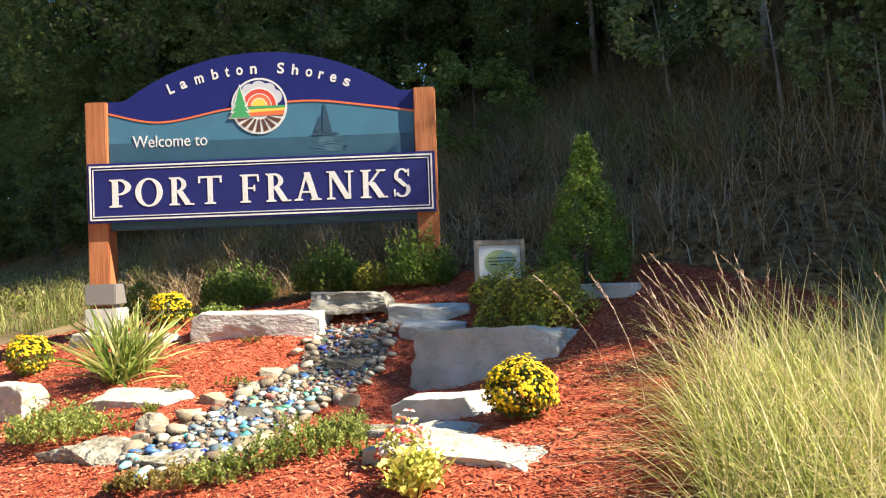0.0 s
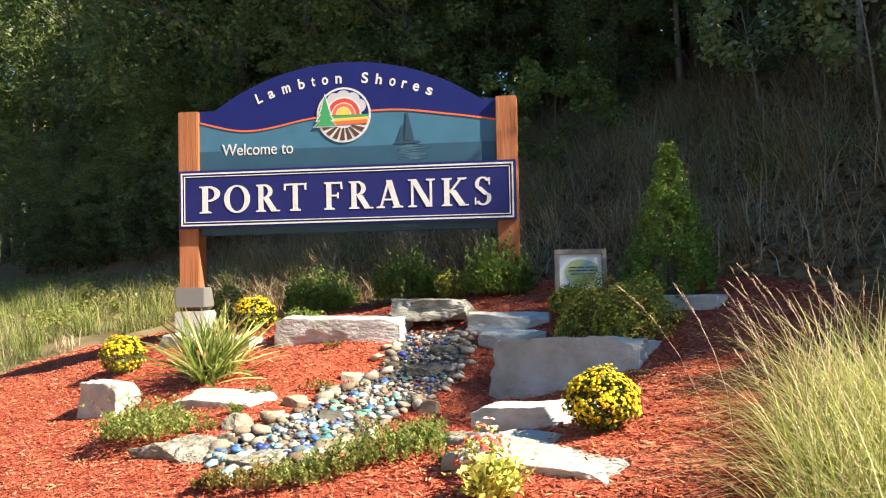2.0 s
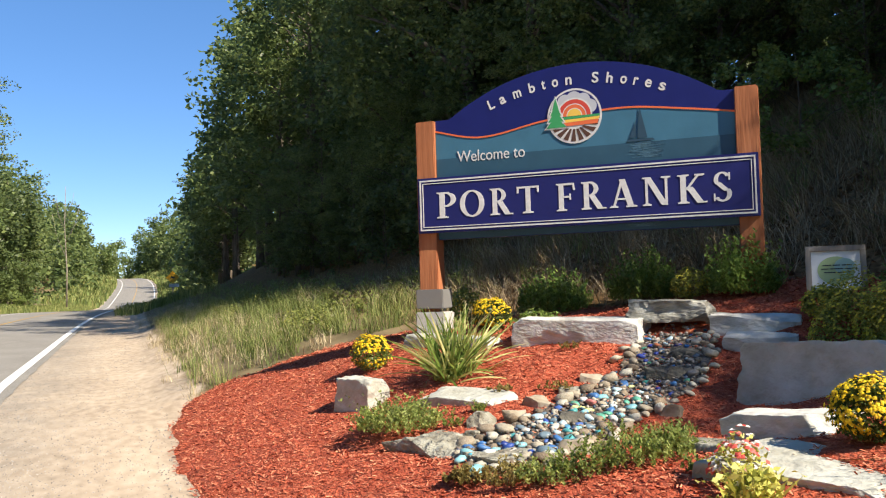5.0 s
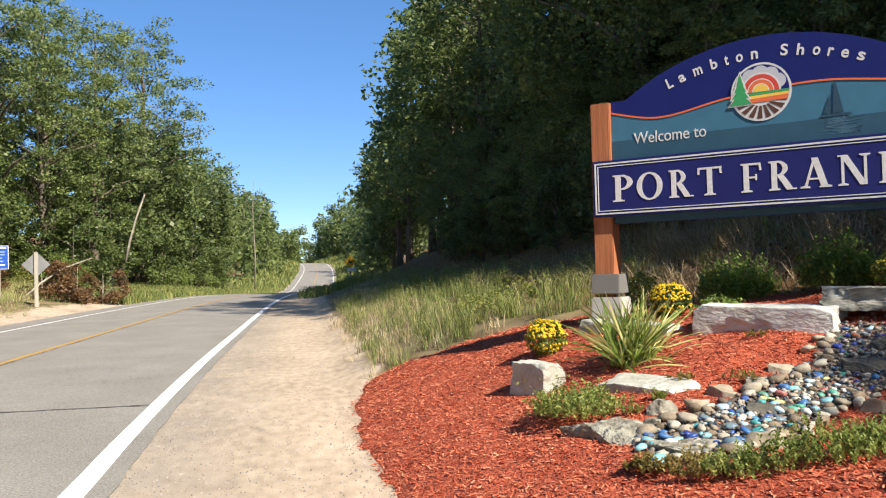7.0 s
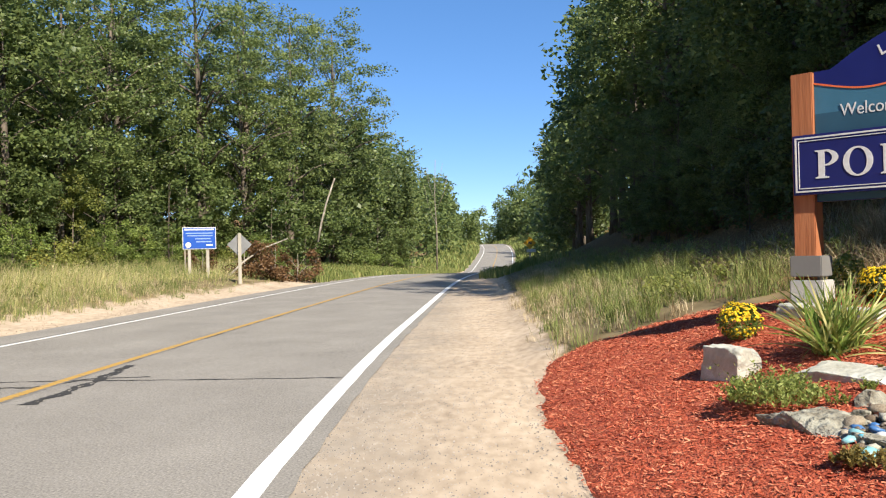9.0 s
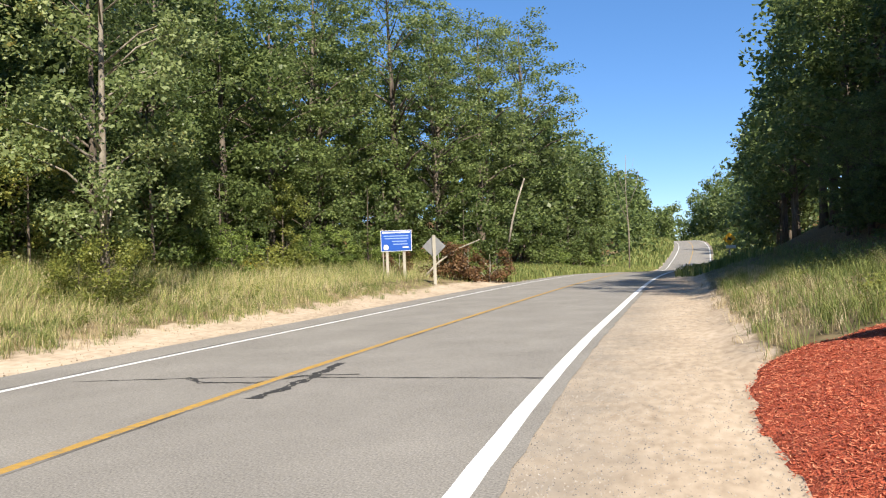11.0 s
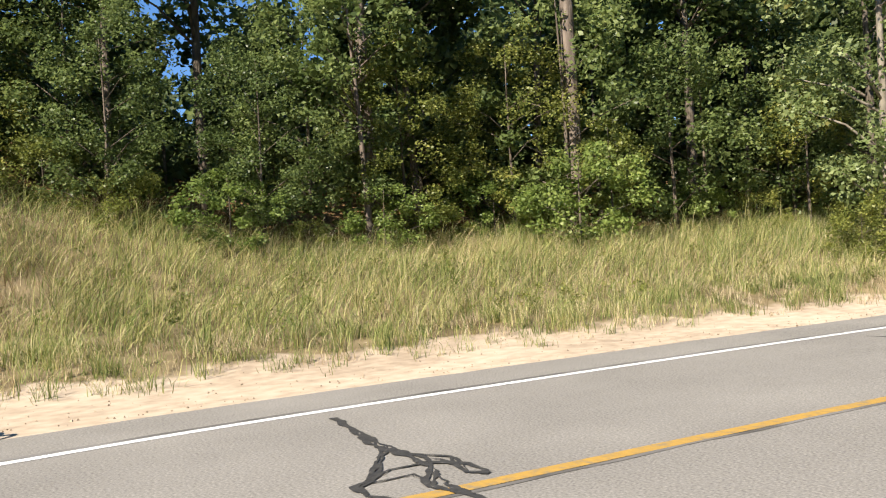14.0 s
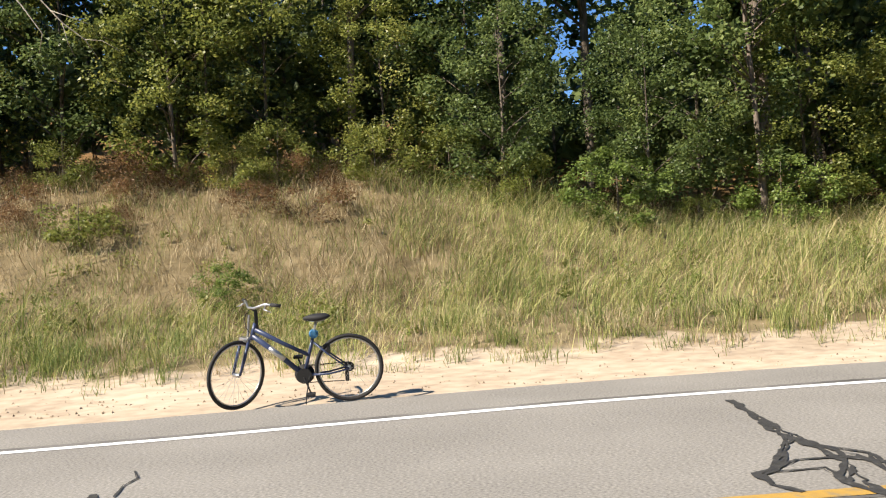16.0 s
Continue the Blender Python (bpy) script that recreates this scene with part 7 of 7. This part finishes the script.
part("lock_holder", boxed(0.30, 0.345, -0.03, 0.03, 0.66, 0.735, bevel=0.008), M_BLUEPL, bike)
part("chain_guard", tubed([(0.44, -0.055, 0.29), (0.44, -0.065, 0.29)], [0.098, 0.098], 28), M_BLACK, bike, "black chain guard disc", True)
part("chain_ring", tubed([(0.44, 0.03, 0.29), (0.44, 0.034, 0.29)], [0.075, 0.075], 24), M_BLACK, bike)
part("sprockets", tubed([(0, -0.025, BW), (0, -0.035, BW), (0, -0.05, BW)], [0.05, 0.045, 0.03], 16), M_BLACK, bike)
part("chain", tubed([(0.44, -0.045, 0.375), (0.0, -0.04, BW + 0.045)], [0.005, 0.005], 5), M_BLACK, bike)
part("chain", tubed([(0.44, -0.045, 0.205), (0.05, -0.04, 0.2)], [0.005, 0.005], 5), M_BLACK, bike)
part("derailleur", boxed(0.005, 0.045, -0.065, -0.035, 0.19, 0.31, bevel=0.006), M_BLACK, bike)
for s, a in ((-1, 70), (1, 250)):
    ex, ez = 0.17 * math.cos(radians(a)), 0.17 * math.sin(radians(a))
    cr = part("crank", tubed([(0.44, 0.075 * s, 0.29), (0.44 + ex, 0.085 * s, 0.29 + ez)], [0.010, 0.008], 7), M_BLACK, bike)
    part("pedal", boxed(0.44 + ex - 0.045, 0.44 + ex + 0.045, min(0.09 * s, 0.18 * s), max(0.09 * s, 0.18 * s), 0.29 + ez - 0.012, 0.29 + ez + 0.012, bevel=0.004), M_BLACK, bike, "black pedal")
part("kickstand", tubed([(0.39, 0.03, 0.28), (0.42, 0.13, 0.14), (0.43, 0.175, 0.05)], [0.006, 0.006, 0.006], 7), M_BLACK, bike, "thin dark kickstand")
for s in (-1, 1):
    part("brake_arm", boxed(0.175, 0.21, 0.03 * s - 0.012, 0.03 * s + 0.012, 0.50, 0.60, bevel=0.004), M_BLACK, bike)

# ---- road signs ----
M_POSTW = material("grey timber sign post", [(0.3, (0.30, 0.28, 0.23)), (0.7, (0.42, 0.39, 0.33))], scale=6, stretch=(1, 1, 0.2), rough=0.9, bump=0.3)
M_ALU = material("bare aluminium sheet", [(0.3, (0.17, 0.175, 0.175)), (0.7, (0.24, 0.245, 0.245))], scale=3, rough=0.5, metal=0.3, bump=0.05)
M_SIGNBLUE = paint("sign blue", (0.02, 0.09, 0.42), 0.4)
M_SIGNYEL = paint("sign yellow", (0.75, 0.38, 0.02), 0.4)


def face_to(x, y, z):
    """A pose whose local -y looks at the camera's stand."""
    return pose(x, y, z, 0, 0, math.degrees(math.atan2(y, x)) - 90)


gz = ground_z(-11.5, 39.4)
bs = tagged(empty("information_sign", face_to(-11.5, 39.4, gz)), "blue roadside information sign on two timber posts", "sign")
part("board", boxed(-0.75, 0.75, -0.03, 0.0, 1.90 - gz, 2.92 - gz, bevel=0.006), M_LETTER, bs, "white-edged board")
part("face", boxed(-0.72, 0.72, -0.036, -0.031, 1.93 - gz, 2.89 - gz), M_SIGNBLUE, bs, "blue face")
for x in (-0.46, 0.36):
    part("post", boxed(x - 0.07, x + 0.07, 0.005, 0.12, -0.3, 2.75 - gz), M_POSTW, bs)
part("post", boxed(-0.68, -0.62, 0.005, 0.07, -0.3, 2.98 - gz), M_WOOD_GREY, bs)
for k, (a, b, z, h) in enumerate(((-0.66, 0.66, 2.78, 0.07), (-0.6, 0.6, 2.62, 0.05), (-0.55, 0.6, 2.50, 0.05), (-0.2, 0.5, 2.36, 0.05), (-0.15, 0.55, 2.22, 0.05), (0.3, 0.6, 2.06, 0.06))):
    part("text_bar", boxed(a, b, -0.041, -0.037, z - gz, z + h - gz), M_LETTER if k in (0, 5) else paint("sign light blue", (0.25, 0.35, 0.65)), bs)
part("pictogram", prism([(-0.5 + 0.13 * math.cos(radians(a)), 2.1 - gz + 0.13 * math.sin(radians(a))) for a in range(0, 360, 20)], -0.041, -0.037), M_LETTER, bs, "white round pictogram")

gz = ground_z(-9.28, 37.9)
ds = tagged(empty("warning_sign", face_to(-9.28, 37.9, gz)), "grey back of a diamond warning sign on a timber post", "sign")
part("plate", prism([(0, -0.54 + 2.04 - gz), (0.54, 2.04 - gz), (0, 0.54 + 2.04 - gz), (-0.54, 2.04 - gz)], 0.0, 0.006), M_ALU, ds, "bare metal back")
part("post", boxed(-0.075, 0.075, -0.13, -0.005, -0.3, 2.55 - gz, bevel=0.01), M_POSTW, ds)

gz = ground_z(7.42, 73.6)
ys = tagged(empty("warning_sign", face_to(7.42, 73.6, gz)), "yellow diamond warning sign at the far bend", "sign")
part("plate", prism([(0, -0.54 + 2.25 - gz), (0.54, 2.25 - gz), (0, 0.54 + 2.25 - gz), (-0.54, 2.25 - gz)], 0.0, 0.006), M_SIGNYEL, ys, "yellow reflective plate")
part("symbol", prism([(-0.2, 2.15 - gz), (-0.05, 2.2 - gz), (0.1, 2.1 - gz), (0.22, 2.3 - gz), (0.05, 2.28 - gz), (-0.1, 2.42 - gz)], -0.005, -0.001), M_INK, ys, "black symbol")
part("tab", boxed(-0.3, 0.5, -0.004, 0.004, 1.45 - gz, 1.72 - gz), M_LETTER, ys, "white tab below")
part("post", boxed(-0.06, 0.06, 0.01, 0.11, -0.4, 2.6 - gz), M_WOOD_GREY, ys)


# the patterns that the copies were taken from are no longer needed
for e in KINDS.values():
    for o in (*e.children, e):
        bpy.data.objects.remove(o)
